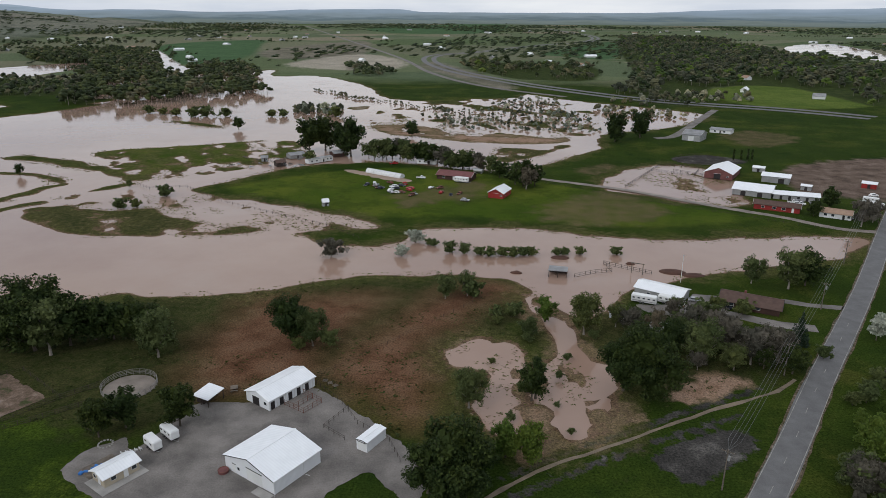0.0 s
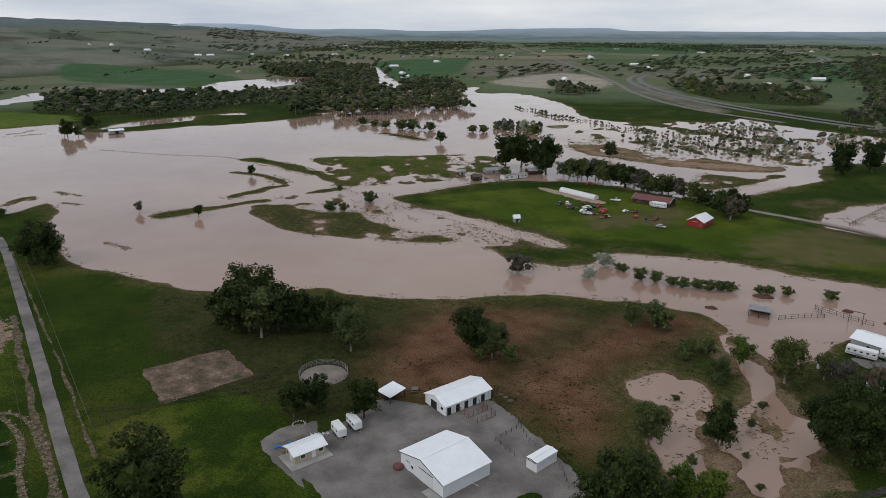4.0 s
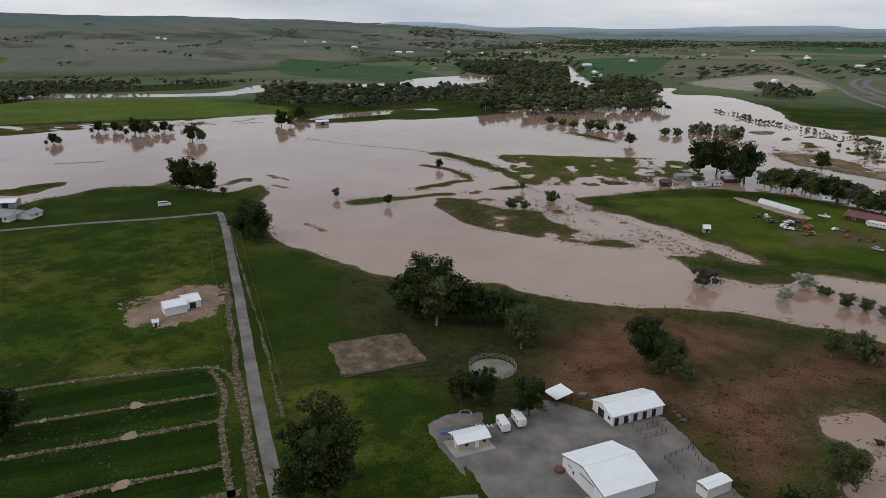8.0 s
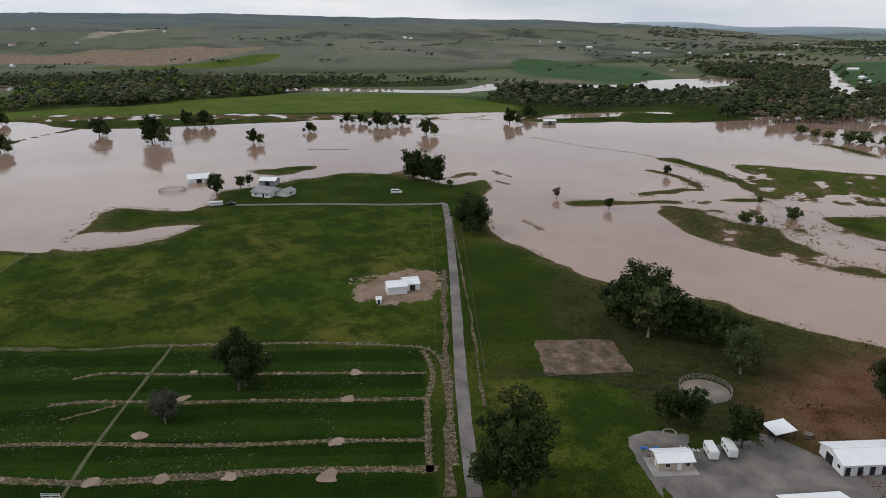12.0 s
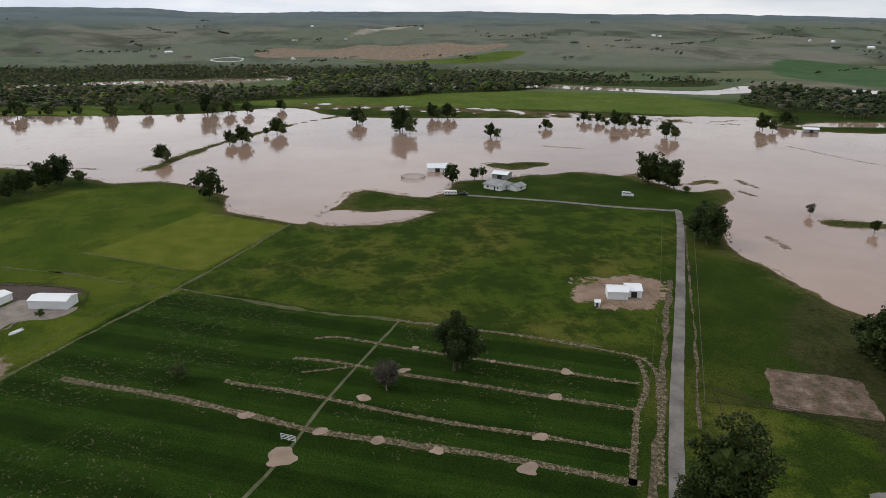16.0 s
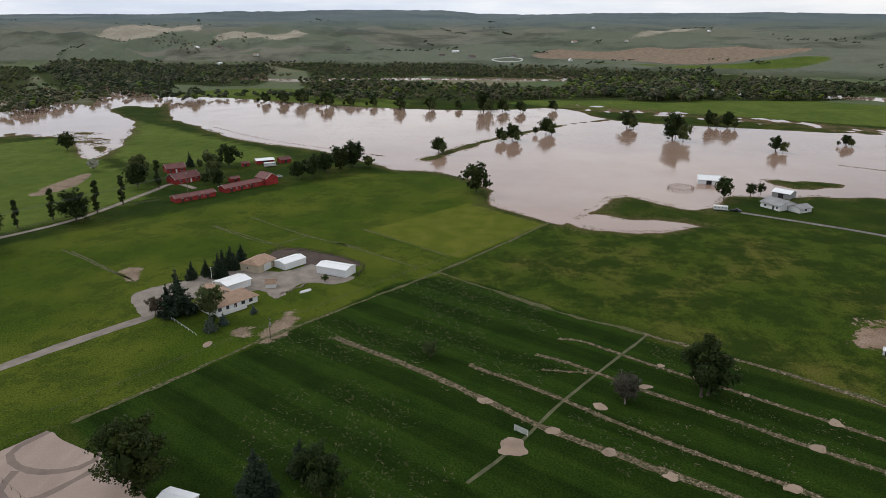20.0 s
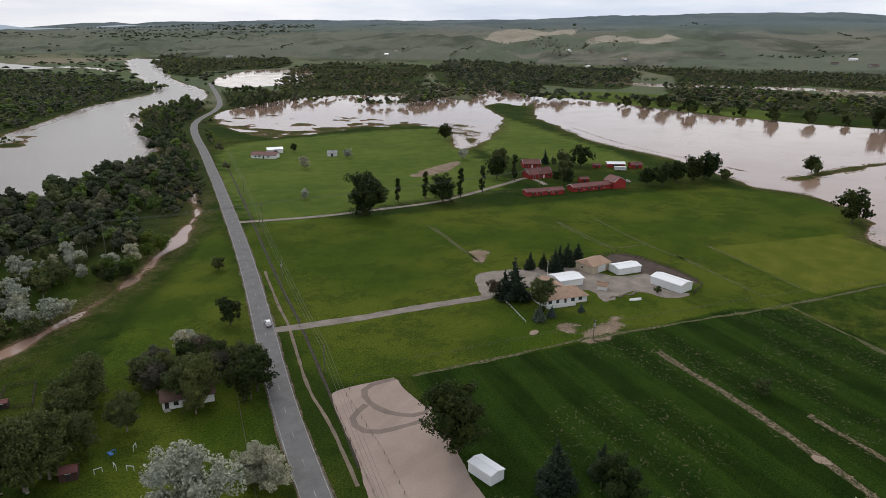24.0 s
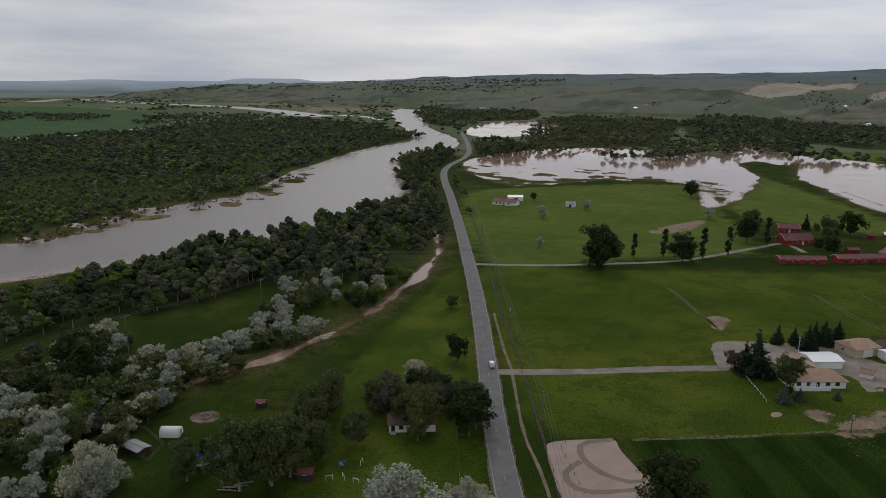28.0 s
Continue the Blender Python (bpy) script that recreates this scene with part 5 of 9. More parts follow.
road = strip("road", ROAD_MAIN, 6.55, 0.09, M_ASPHALT, "straight two-lane grey asphalt county road", rough=0.12)
strip("road_shoulder", ROAD_MAIN, 7.5, 0.05, M_VERGE, "narrow weedy gravel shoulder along the road", rough=0.35)
v, f, q, nrm = ribbon(ROAD_MAIN, 6.9, 0.1)
for s in (-1, 1):
    e = q + nrm * s * 3.0
    strip("edge_line", [tuple(p) for p in e[::12]], 0.16, 0.098, M_LINE, "white painted edge line", "road marking")
dash_mesh = None
run = np.r_[0, np.cumsum(np.hypot(*np.diff(q, axis=0).T))]
for k in range(0, int(run[-1]) - 4, 12):
    if run[-1] * 0.12 < k < run[-1] * 0.62:
        cx, cy, ex, ey = (float(np.interp(s, run, q[:, j])) for s in (k, k + 3.0) for j in (0, 1))
        if dash_mesh is None:
            bm = bmesh.new()
            bm.faces.new([bm.verts.new(c) for c in ((0, -0.07, 0), (3.0, -0.07, 0), (3.0, 0.07, 0), (0, 0.07, 0))])
            dash_mesh = bpy.data.meshes.new("centre_dash")
            bm.to_mesh(dash_mesh)
            bm.free()
            dash_mesh.materials.append(M_LINE)
        d = new("centre_dash", dash_mesh)
        d.parent = road
        d.matrix_basis = pose(cx, cy, 0.096, 0, 0, math.degrees(math.atan2(ey - cy, ex - cx)))
strip("lane", LANE_WEST, 3.4, 0.07, M_GRAVEL, "narrow grey chip-seal lane between pastures", rough=0.1)


def sheet(name, pts, z, mat, label, category, rough=0.6, smooth=True):
    """A flat patch of ground with a wavering edge, tiled by small squares cut along its outline."""
    p = curved(pts, True, 6) if smooth else np.array(pts, float)
    lo, hi = p.min(0) - 2, p.max(0) + 2
    step = max(0.35, (hi - lo).max() / 190)
    xs, ys = np.arange(lo[0], hi[0], step), np.arange(lo[1], hi[1], step)
    x, y = (a.ravel() for a in np.meshgrid(xs, ys, indexing="ij"))
    d = line_dist(x, y, p, True)
    d = np.where(inside(x, y, p), d, -d) + rough * fnoise(x, y, 4, 5, 3)
    near = np.abs(d) < step
    gd = np.stack(np.gradient(d.reshape(len(xs), len(ys)), step), -1).reshape(-1, 2)
    gd /= (gd**2).sum(1)[:, None] + 0.2
    x, y = np.where(near, x - gd[:, 0] * d, x), np.where(near, y - gd[:, 1] * d, y)
    f = grid_faces(len(xs), len(ys))
    f = f[(d[f] > -step * 0.6).all(1)]
    used, f = np.unique(f, return_inverse=True)
    return tagged(new(name, link_mesh(name, np.stack([x, y, np.full(x.shape, z)], 1)[used], f.reshape(-1, 4), mat, False)), label, category, kind="structure")


sheet("gravel_yard", YARD, 0.05, M_GRAVEL, "grey gravel yard of the white barns", "yard")
strip("driveway", YARD_DRIVE, 5.5, 0.046, M_GRAVEL, "grey gravel driveway", "driveway", 0.5)
M_SAND, nt, b = material("arena_sand", 0.95, 0.0, 0.15)
sc = ramp(nt, noise_node(nt, 0.08, 4), [(0.35, (0.31, 0.24, 0.2)), (0.65, (0.37, 0.29, 0.245))])
wv = nt.nodes.new("ShaderNodeTexWave")
wv.wave_type = "RINGS"
wv.inputs["Scale"].default_value, wv.inputs["Distortion"].default_value, wv.inputs["Detail"].default_value = 0.022, 3.0, 3.0
mp = nt.nodes.new("ShaderNodeMapping")
mp.inputs["Location"].default_value = (101, 93, 0)
nt.links.new(nt.nodes.new("ShaderNodeNewGeometry").outputs["Position"], mp.inputs["Vector"])
nt.links.new(mp.outputs[0], wv.inputs["Vector"])
sc = mixed(nt, ramp(nt, wv.outputs["Fac"], [(0.8, (0, 0, 0)), (0.95, (0.15,) * 3)]), sc, (0.2, 0.15, 0.125))
sc = mixed(nt, 1.0, sc, ramp(nt, noise_node(nt, 2.5, 6, 0.7), [(0.3, (0.85,) * 3), (0.7, (1.05,) * 3)]), "MULTIPLY")
nt.links.new(sc, b.inputs["Base Color"])
bumped(nt, b, noise_node(nt, 3.0, 5), 0.04)
M_TRODDEN, nt, b = material("trodden_earth", 0.95, 0.0, 0.1)
tc = ramp(nt, noise_node(nt, 0.22, 6, 0.7), [(0.36, (0.055, 0.065, 0.025)), (0.46, (0.12, 0.085, 0.06)), (0.56, (0.175, 0.125, 0.092)), (0.68, (0.25, 0.195, 0.155))])
tc = mixed(nt, 1.0, tc, ramp(nt, noise_node(nt, 1.6, 5, 0.7), [(0.3, (0.6,) * 3), (0.7, (1.2,) * 3)]), "MULTIPLY")
nt.links.new(tc, b.inputs["Base Color"])
bumped(nt, b, noise_node(nt, 1.5, 5), 0.06)
sheet("corral_ground", DIRT_PATCH, 0.045, M_TRODDEN, "rectangle of trodden grey-brown earth", "corral", 0.5, False)
sheet("riding_arena", ARENA, 0.05, M_SAND, "smooth tan sand riding arena with drag marks", "arena", 0.15)
M_DRAG = plain("damp_dragged_sand", (0.235, 0.178, 0.15), 0.95, vary=0.2, scale=0.8, bump=0.04)
strip("drag_mark", DRAG_ONE, 1.6, 0.056, M_DRAG, "dark curved drag mark in the arena sand", "track", 0.25)
strip("drag_mark", DRAG_TWO, 1.8, 0.058, M_DRAG, "dark looping drag mark in the arena sand", "track", 0.25)
sheet("house_yard", HOUSE_YARD, 0.05, M_GRAVEL_TAN, "tan gravel yard round the house and sheds", "yard")
strip("house_drive", HOUSE_DRIVE, 4.6, 0.055, M_GRAVEL_TAN, "straight pale gravel drive to the house", "driveway", 0.3)
strip("farm_lane", RED_LANE, 3.6, 0.055, M_GRAVEL_TAN, "pale gravel lane to the red barns", "driveway", 0.3)
strip("farm_lane", FARM_LANE, 4.4, 0.055, M_GRAVEL_TAN, "wet gravel lane across the pasture", "driveway", 0.4)
for side in (-1, 1):
    lanes = ribbon(HIGHWAY, 2.0, 0.3)
    strip("highway", [tuple(p) for p in (lanes[2] + lanes[3] * side * 9.5)[::16]], 10, 0.35, M_ASPHALT, "one carriageway of a distant divided highway", "road", 0.2)
strip("old_road", OLD_ROAD, 9, 0.3, M_GRAVEL, "straight distant road along the valley", "road", 0.3)
strip("barn_road", BARN_ROAD, 7, 0.06, M_GRAVEL, "grey gravel road to the steel barn", "road", 0.4)
M_VERGE_TAN = plain("sandy_soil", (0.24, 0.19, 0.135), 0.95, vary=0.4, scale=1.2, bump=0.04)
strip("footpath", BANK_PATH, 0.95, 0.05, M_VERGE_TAN, "sandy footpath along the ditch bank", "path", 0.3)
strip("ditch_bed", ROAD_DITCH, 0.9, 0.04, M_VERGE_TAN, "bare silted roadside ditch", "ditch", 0.15)
strip("verge", LANE_VERGE, 2.1, 0.03, M_VERGE, "bare tan verge beside the lane", "verge", 0.7)
strip("ditch_bed", LANE_DITCH, 0.7, 0.03, M_VERGE, "pale dry ditch along the lane", "ditch", 0.4)
M_DITCH, nt, b = material("ditch_weeds", 0.95, 0.0, 0.1)
tc = ramp(nt, noise_node(nt, 0.8, 7, 0.75), [(0.36, (0.02, 0.038, 0.008)), (0.47, (0.06, 0.075, 0.022)), (0.57, (0.12, 0.1, 0.06)), (0.7, (0.25, 0.2, 0.14))])
nt.links.new(tc, b.inputs["Base Color"])
bumped(nt, b, noise_node(nt, 2.0, 5), 0.1)
strip("ditch_bank", SOUTH_DITCH, 0.9, 0.042, plain("dark_ditch_soil", (0.06, 0.05, 0.035), 0.95, vary=0.5, scale=2.0), "dark narrow ditch along the roadside fence", "ditch", 0.15)
strip("ditch_bank", DITCH_FIELD, 1.5, 0.04, M_DITCH, "weedy field ditch between the pastures", "ditch", 0.6)
strip("ditch_bank", DITCH_CROSS, 1.8, 0.035, M_DITCH, "weedy earth bank along the irrigated field", "ditch", 0.9)
strip("ditch_bank", PIPE_TRACK, 0.9, 0.045, plain("pale_grass_track", (0.13, 0.135, 0.065), 0.95, vary=0.4), "pale grass track over a buried pipe", "track", 0.12)
# narrow field ditches in the pasture
FIELD_LINES = [[(-256, -195), (-240, -171), (-224, -147)], [(-301, -153), (-281, -124), (-276, -112)], [(-276, -112), (-290, -102)], [(-318.2, -139.9), (-290.3, -101.7), (-275.2, -72.9)], [(-305.2, -80.1), (-270.5, -35.4)], [(-301.1, -151.4), (-273.2, -107.7)], [(-257.4, -200.3), (-233.3, -162.1), (-227.1, -150.9)], [(-283.3, -87.7), (-253.5, -44.7)]]
for pts in FIELD_LINES:
    strip("ditch_bed", pts, 0.85, 0.036, M_DITCH, "narrow weedy field ditch in the pasture", "ditch", 0.25)
M_STRAW, nt, b = material("flood_straw", 0.95, 0.0, 0.1)
tc = ramp(nt, noise_node(nt, 1.4, 7, 0.75), [(0.34, (0.06, 0.06, 0.025)), (0.45, (0.15, 0.105, 0.07)), (0.56, (0.3, 0.24, 0.17)), (0.68, (0.42, 0.36, 0.28))])
nt.links.new(tc, b.inputs["Base Color"])
bumped(nt, b, noise_node(nt, 2.0, 5), 0.1)


M_WHEELING, nt, b = material("bare_irrigation_line", 0.95, 0.0, 0.1)
tc = ramp(nt, noise_node(nt, 1.1, 7, 0.75), [(0.38, (0.022, 0.038, 0.009)), (0.49, (0.075, 0.062, 0.034)), (0.58, (0.19, 0.148, 0.1)), (0.72, (0.34, 0.28, 0.21))])
nt.links.new(tc, b.inputs["Base Color"])
bumped(nt, b, noise_node(nt, 2.0, 5), 0.1)


def straw_line(pts, width, seed):
    """A bare line across the crop: a broken earth strip with loose straw along it."""
    rng = np.random.default_rng(seed)
    v, f, q, n = ribbon(pts, width, 0.06, rough=width * 0.16)
    keep = fnoise(q[:-1, 0], q[:-1, 1], 22, seed, 3) > -1.3
    ob = new("straw_wrack", link_mesh("straw_wrack", v, f[np.repeat(keep, len(f) // len(keep))], M_WHEELING, False))
    tagged(ob, "tan line of bare earth and straw across the crop", "straw", kind="stuff")
    k = len(q) * 16
    i = rng.integers(0, len(q), k)
    p = q[i] + n[i] * (rng.choice([-0.42, 0.42, 0.1], k) * width + rng.normal(size=k) * width * 0.1)[:, None] + rng.normal(size=(k, 2)) * 0.3
    a = rng.uniform(0, 6.28, k)
    s = rng.uniform(0.06, 0.2, k)
    u = np.stack([np.cos(a), np.sin(a), rng.uniform(0, 0.15, k)], 1) * s[:, None]
    w = np.stack([-np.sin(a), np.cos(a), rng.uniform(-0.2, 0.2, k)], 1) * (s * 0.6)[:, None]
    c = np.c_[p, np.full(k, 0.1)]
    vv = np.stack([c - u - w, c + u - w, c + u + w, c - u + w], 1).reshape(-1, 3)
    tagged(new("straw_sprays", link_mesh("straw_sprays", vv, quads(k), M_STRAW, False)), "loose sprays of tan straw on the grass", "straw", kind="stuff")


for i, (pts, w) in enumerate(((STRAW_A, 2.2), (STRAW_B, 1.6), (STRAW_C, 1.5), (STRAW_D, 1.3), (STRAW_E, 1.5), (STRAW_F, 1.3), (STRAW_FORK, 0.8))):
    straw_line(pts, w, 20 + i)


sheet("parking", PARK_BROWN, 0.045, M_GRAVEL, "grey gravel parking by the brown house", "yard", 0.8)
strip("driveway", DRIVE_BROWN, 5.0, 0.05, M_GRAVEL, "grey gravel driveway to the brown house", "driveway", 0.3)
strip("driveway", DRIVE_BROWN_TWO, 3.4, 0.05, M_GRAVEL, "narrow gravel driveway from the road", "driveway", 0.3)
# reeds, drowned grass and wrack along the shores
rng = np.random.default_rng(61)
N = 420000
tx, ty = rng.uniform(-620, 190, N), rng.uniform(-420, 620, N)
tl = wetness(tx, ty)
keep = (tl > -3.4) & (tl < 1.6) & (fnoise(tx, ty, 22, 15, 3) > -0.05)
tx, ty, tl = tx[keep][:17000], ty[keep][:17000], tl[keep][:17000]


def tufts(name, x, y, z, lo, hi, mat, label, seed, flat=0.5):
    r = np.random.default_rng(seed)
    k = len(x) * 3
    c = np.repeat(np.c_[x, y, z], 3, 0) + np.c_[r.normal(size=(k, 2)) * 0.35, np.zeros(k)]
    a, s = r.uniform(0, 6.28, k), r.uniform(lo, hi, k)
    u = np.stack([np.cos(a), np.sin(a), 0 * a], 1) * s[:, None]
    up = np.stack([r.normal(size=k) * 0.3, r.normal(size=k) * 0.3, np.full(k, flat)], 1) * s[:, None]
    v = np.stack([c - u, c + u, c + u * 0.7 + up, c - u * 0.6 + up * 0.9], 1).reshape(-1, 3)
    tagged(new(name, link_mesh(name, v, quads(k), mat, False)), label, "grass", kind="stuff")


half = rng.random(len(tx)) < 0.62
tz = np.clip(WATER_Z + 0.12 * tl, WATER_Z, 0)
M_SHORE_GRASS = foliage("shore_grass", (0.06, 0.085, 0.018), (0.13, 0.15, 0.04))
tufts("drowned_grass", tx[half], ty[half], tz[half], 0.12, 0.4, M_SHORE_GRASS, "drowned grass tufts along the flood's edge", 62)
tufts("shore_weeds", tx[~half], ty[~half], tz[~half], 0.12, 0.4, M_STRAW, "straw and weed wrack along the flood's edge", 63, 0.25)
M_TUFT = foliage("coarse_grass", (0.03, 0.05, 0.012), (0.085, 0.1, 0.03))
N = 60000
tx, ty = rng.uniform(-330, 130, N), rng.uniform(-260, 250, N)
ok = (wetness(tx, ty) > 3) & (fnoise(tx, ty, 30, 21, 3) > 0.12) & (line_dist(tx, ty, curved(ROAD_MAIN, False, 2), False) > 6) & (line_dist(tx, ty, curved(LANE_WEST, False, 2), False) > 4)
ok &= inside(tx, ty, curved(ROUGH_A, True, 3)) | inside(tx, ty, curved(ROUGH_B, True, 3)) | inside(tx, ty, curved(DIRT_FIELD, True, 3))
for pts in (YARD, ARENA, HOUSE_YARD, BARE_LOT, DIRT_PATCH):
    ok &= ~inside(tx, ty, curved(pts, True, 3))
tx, ty = tx[ok][:14000], ty[ok][:14000]
tufts("grass_tufts", tx, ty, 0 * tx, 0.15, 0.4, M_TUFT, "coarse grass tufts in the pasture", 64, 0.6)

# pale flood litter on the irrigated crop
N = 26000
tx, ty = rng.uniform(-250, -78, N), rng.uniform(-112, 98, N)
ok = inside(tx, ty, curved(IRRIGATED, True, 3)) & (fnoise(tx, ty, 26, 23, 3) > 0.1)
tx, ty = tx[ok][:3600], ty[ok][:3600]
tufts("field_litter", tx, ty, 0 * tx + 0.06, 0.08, 0.26, M_STRAW, "scattered bits of pale straw on the crop", 65, 0.3)
# wrack drifting on the flood
for i, pts in enumerate([[(-448.3, 396.6), (-387.4, 398.6), (-336.1, 407.6), (-291.4, 391.1)], [(-354.5, 278.4), (-342.5, 274.4)], [(-328.0, 260.4), (-316.5, 260.8)], [(-351.9, 278.3), (-332.5, 275.7)], [(-248.5, 214.3), (-231.6, 211.3)], [(-503.1, 212.0), (-485.0, 237.2)], [(-628.7, -301.3), (-564.5, -226.3), (-513.4, -139.0), (-497.5, -109.2)]]):
    p = curved(pts, False, 30)
    k = len(p) * 5
    j = rng.integers(0, len(p), k)
    d = p[j] + rng.normal(size=(k, 2)) * 0.9
    tufts("floating_wrack", d[:, 0], d[:, 1], np.full(k, WATER_Z + 0.02), 0.15, 0.5, M_STRAW, "brown line of wrack drifting on the flood", 70 + i, 0.2)

# ---------------------------------------------------------------- trees one by one: kind, place, height
for k, x, y, h in (
    ("cotton", -130, 160, 21.4),
    ("cotton2", -139, 162, 14.2),
    ("open", -124, 158, 19.0),
    ("cotton2", -122, 164, 16.7),
    ("cotton2", -117, 168, 13.5),
    ("round", -112, 169, 12.5),
    ("cotton2", -106, 169, 12.6),
    ("cotton2", -101, 168, 12.4),
    ("open", -94, 160, 14.7),
    ("cotton2", -60, 173, 15.0),
    ("open", -54, 171, 12.0),
    ("brush", -49, 171, 5.5),
    ("brush", -57, 168, 4.5),
    ("round", -89, 123, 10.4),
    ("round", -85, 127, 10.8),
    ("round", -73, 129, 11.7),
):
    plant(k, x, y, h, "trees round the stable yard")
for k, x, y, h in (
    ("open", -20, 209, 9.6),
    ("open", -13, 212, 9.3),
    ("brush", -11, 210, 7.2),
    ("open", -8, 144, 11.0),
    ("poplar", 8, 150, 11.6),
    ("round", 7, 149, 10.5),
    ("brush", -3, 196, 4.2),
    ("brush", 3, 197, 5.3),
    ("open", 7, 182, 7.2),
    ("bright", 12, 195, 8.6),
    ("open", 23, 187, 13.8),
    ("cotton", 35, 153, 18.7),
    ("cotton2", 30, 156, 14.2),
    ("bright", 1, 125, 9.3),
    ("bright", 6, 124, 10.2),
    ("cotton2", -10, 111, 17.7),
    ("cotton2", -5, 119, 10.8),
    ("cotton2", -14, 112, 12.6),
    ("cotton2", -8, 107, 12.6),
    ("brush", -23, 130, 1.0),
):
    plant(k, x, y, h, "trees by the creek")
for k, x, y, h in (("brush", 6.7, 180, 3.2), ("brush", 10, 164, 2.6), ("brush", 14.4, 160, 2.2), ("brush", 17, 170, 2.4), ("brush", 5, 153, 2.8), ("brush", 2, 139, 2.4), ("brush", -3.3, 166, 2.0), ("brush", 13, 146, 1.6), ("brush", 15.5, 135, 1.8), ("brush", 1.7, 197, 4.0), ("brush", -2.5, 191, 3.2), ("brush", 6, 186, 4.2), ("brush", 25.5, 184, 3.0)):
    plant(k, x, y, h, "low willows on the creek mud", 1.15)
for k, x, y, h in (
    ("bare", 51, 202, 7.0),
    ("bare", 44, 190, 8.2),
    ("bare", 37, 190, 8.7),
    ("bare", 54, 190, 10.3),
    ("bare", 59, 187, 11.0),
    ("open", 85, 234, 10.9),
    ("open", 96, 230, 15.8),
    ("cotton2", 103, 234, 13.5),
    ("bare", 61, 179, 12.9),
    ("bare", 66, 173, 12.6),
    ("bare", 72, 174, 12.6),
    ("spruce", 83, 186, 10.9),
    ("open", 53, 172, 13.4),
    ("round", 46, 178, 10.9),
    ("open", 33, 193, 8.3),
):
    plant(k, x, y, h, "trees round the brown house")
for k, x, y, h in (
    ("bare", 70, 119, 10.5),
    ("bright", 81, 137, 9.0),
    ("brush", 88, 156, 5.0),
    ("bright", 78, 128, 11.0),
    ("olive", 107, 192, 8.4),
    ("bare", 75, 119, 10.5),
    ("brush", 72, 126, 6.0),
    ("brush", 70, 121, 9.2),
):
    plant(k, x, y, h, "roadside trees")
for k, x, y, h in (
    ("olive", -41, 249, 5.1),
    ("olive", -38, 266, 6.3),
    ("brush", -30, 263, 3.4),
    ("open", -23, 255, 6.1),
    ("open", -17, 255, 5.6),
    ("brush", -11, 254, 4.0),
    ("brush", -7, 253, 4.4),
    ("brush", -2, 254, 4.4),
    ("brush", 2, 254, 4.4),
    ("brush", 6, 255, 4.4),
    ("brush", 9, 256, 4.0),
    ("brush", 19, 257, 3.5),
    ("brush", 22, 258, 3.5),
    ("brush", 28, 259, 3.7),
    ("brush", 42, 260, 4.0),
    ("bare", -68, 246, 10.1),
    ("brush", -32, 264, 3.1),
):
    plant(k, x, y, h, "shrubs standing in the flood", 1.3, z=-0.16 * h)
for k, x, y, h in (
    ("cotton", -135, 448, 22.6),
    ("cotton", -126, 455, 22.9),
    ("cotton", -104, 436, 24.8),
    ("cotton2", -113, 447, 20.6),
    ("open", -87, 428, 14.1),
    ("open", -79, 428, 15.1),
    ("open", -69, 430, 14.1),
    ("round", -51, 415, 14.6),
    ("open", -37, 407, 12.0),
    ("open", -28, 405, 12.9),
    ("bare", -20, 402, 12.5),
    ("cotton2", 7, 364, 16.0),
    ("round", 13, 367, 13.0),
    ("cotton2", -75, 513, 12.6),
    ("brush", -125, 414, 8.2),
):
    plant(k, x, y, h, "trees of the tunnel farm")
rng = np.random.default_rng(43)
for i, (x, y) in enumerate(((-92, 434), (-84, 433), (-77, 432), (-71, 431), (-64, 424), (-55, 420), (-47, 420), (-42, 409), (-36, 405), (-30, 407), (-24, 404), (-18, 401), (-11, 397), (-6, 385), (2, 372), (10, 360))):
    plant(("open", "round", "cotton2", "bare")[i % 4], x + rng.uniform(-2, 2), y + rng.uniform(-2, 2), rng.uniform(10, 15), "hedge behind the tunnel farm", 1.25)
for k, x, y, h in (
    ("cotton", 74, 507, 21.8),
    ("cotton", 95, 528, 20.9),
    ("poplar", 140, 449, 7.6),
    ("poplar", 145, 450, 7.2),
    ("poplar", 149, 450, 8.0),
    ("poplar", 152, 451, 7.6),
    ("cotton2", 153, 338, 11.2),
    ("bare", 155, 309, 13.4),
    ("bare", 163, 316, 11.3),
    ("cotton2", 141, 325, 8.2),
):
    plant(k, x, y, h, "trees of the horse arena")
for k, x, y, h in (
    ("cotton2", -216, 529, 10.2),
    ("round", -279, 360, 7.2),
    ("open", -202, 340, 4.6),
    ("brush", -185, 301, 6.4),
    ("brush", -179, 304, 5.0),
    ("brush", -175, 326, 7.1),
    ("brush", -281, 592, 11.4),
    ("brush", -271, 593, 12.4),
    ("brush", -301, 597, 8.0),
    ("brush", -315, 602, 7.6),
    ("brush", -254, 596, 9.9),
    ("brush", -214, 601, 7.9),
    ("brush", -204, 602, 8.4),
    ("brush", -157, 608, 11.4),
    ("brush", -331, 607, 9.2),
    ("bare", -274, 260, 6.4),
    ("round", -240, 265, 6.5),
):
    plant(k, x, y, h, "trees scattered over the flooded meadow", 1.2 if k == "brush" else 1.0, z=-0.14 * h if k == "brush" else 0.0)
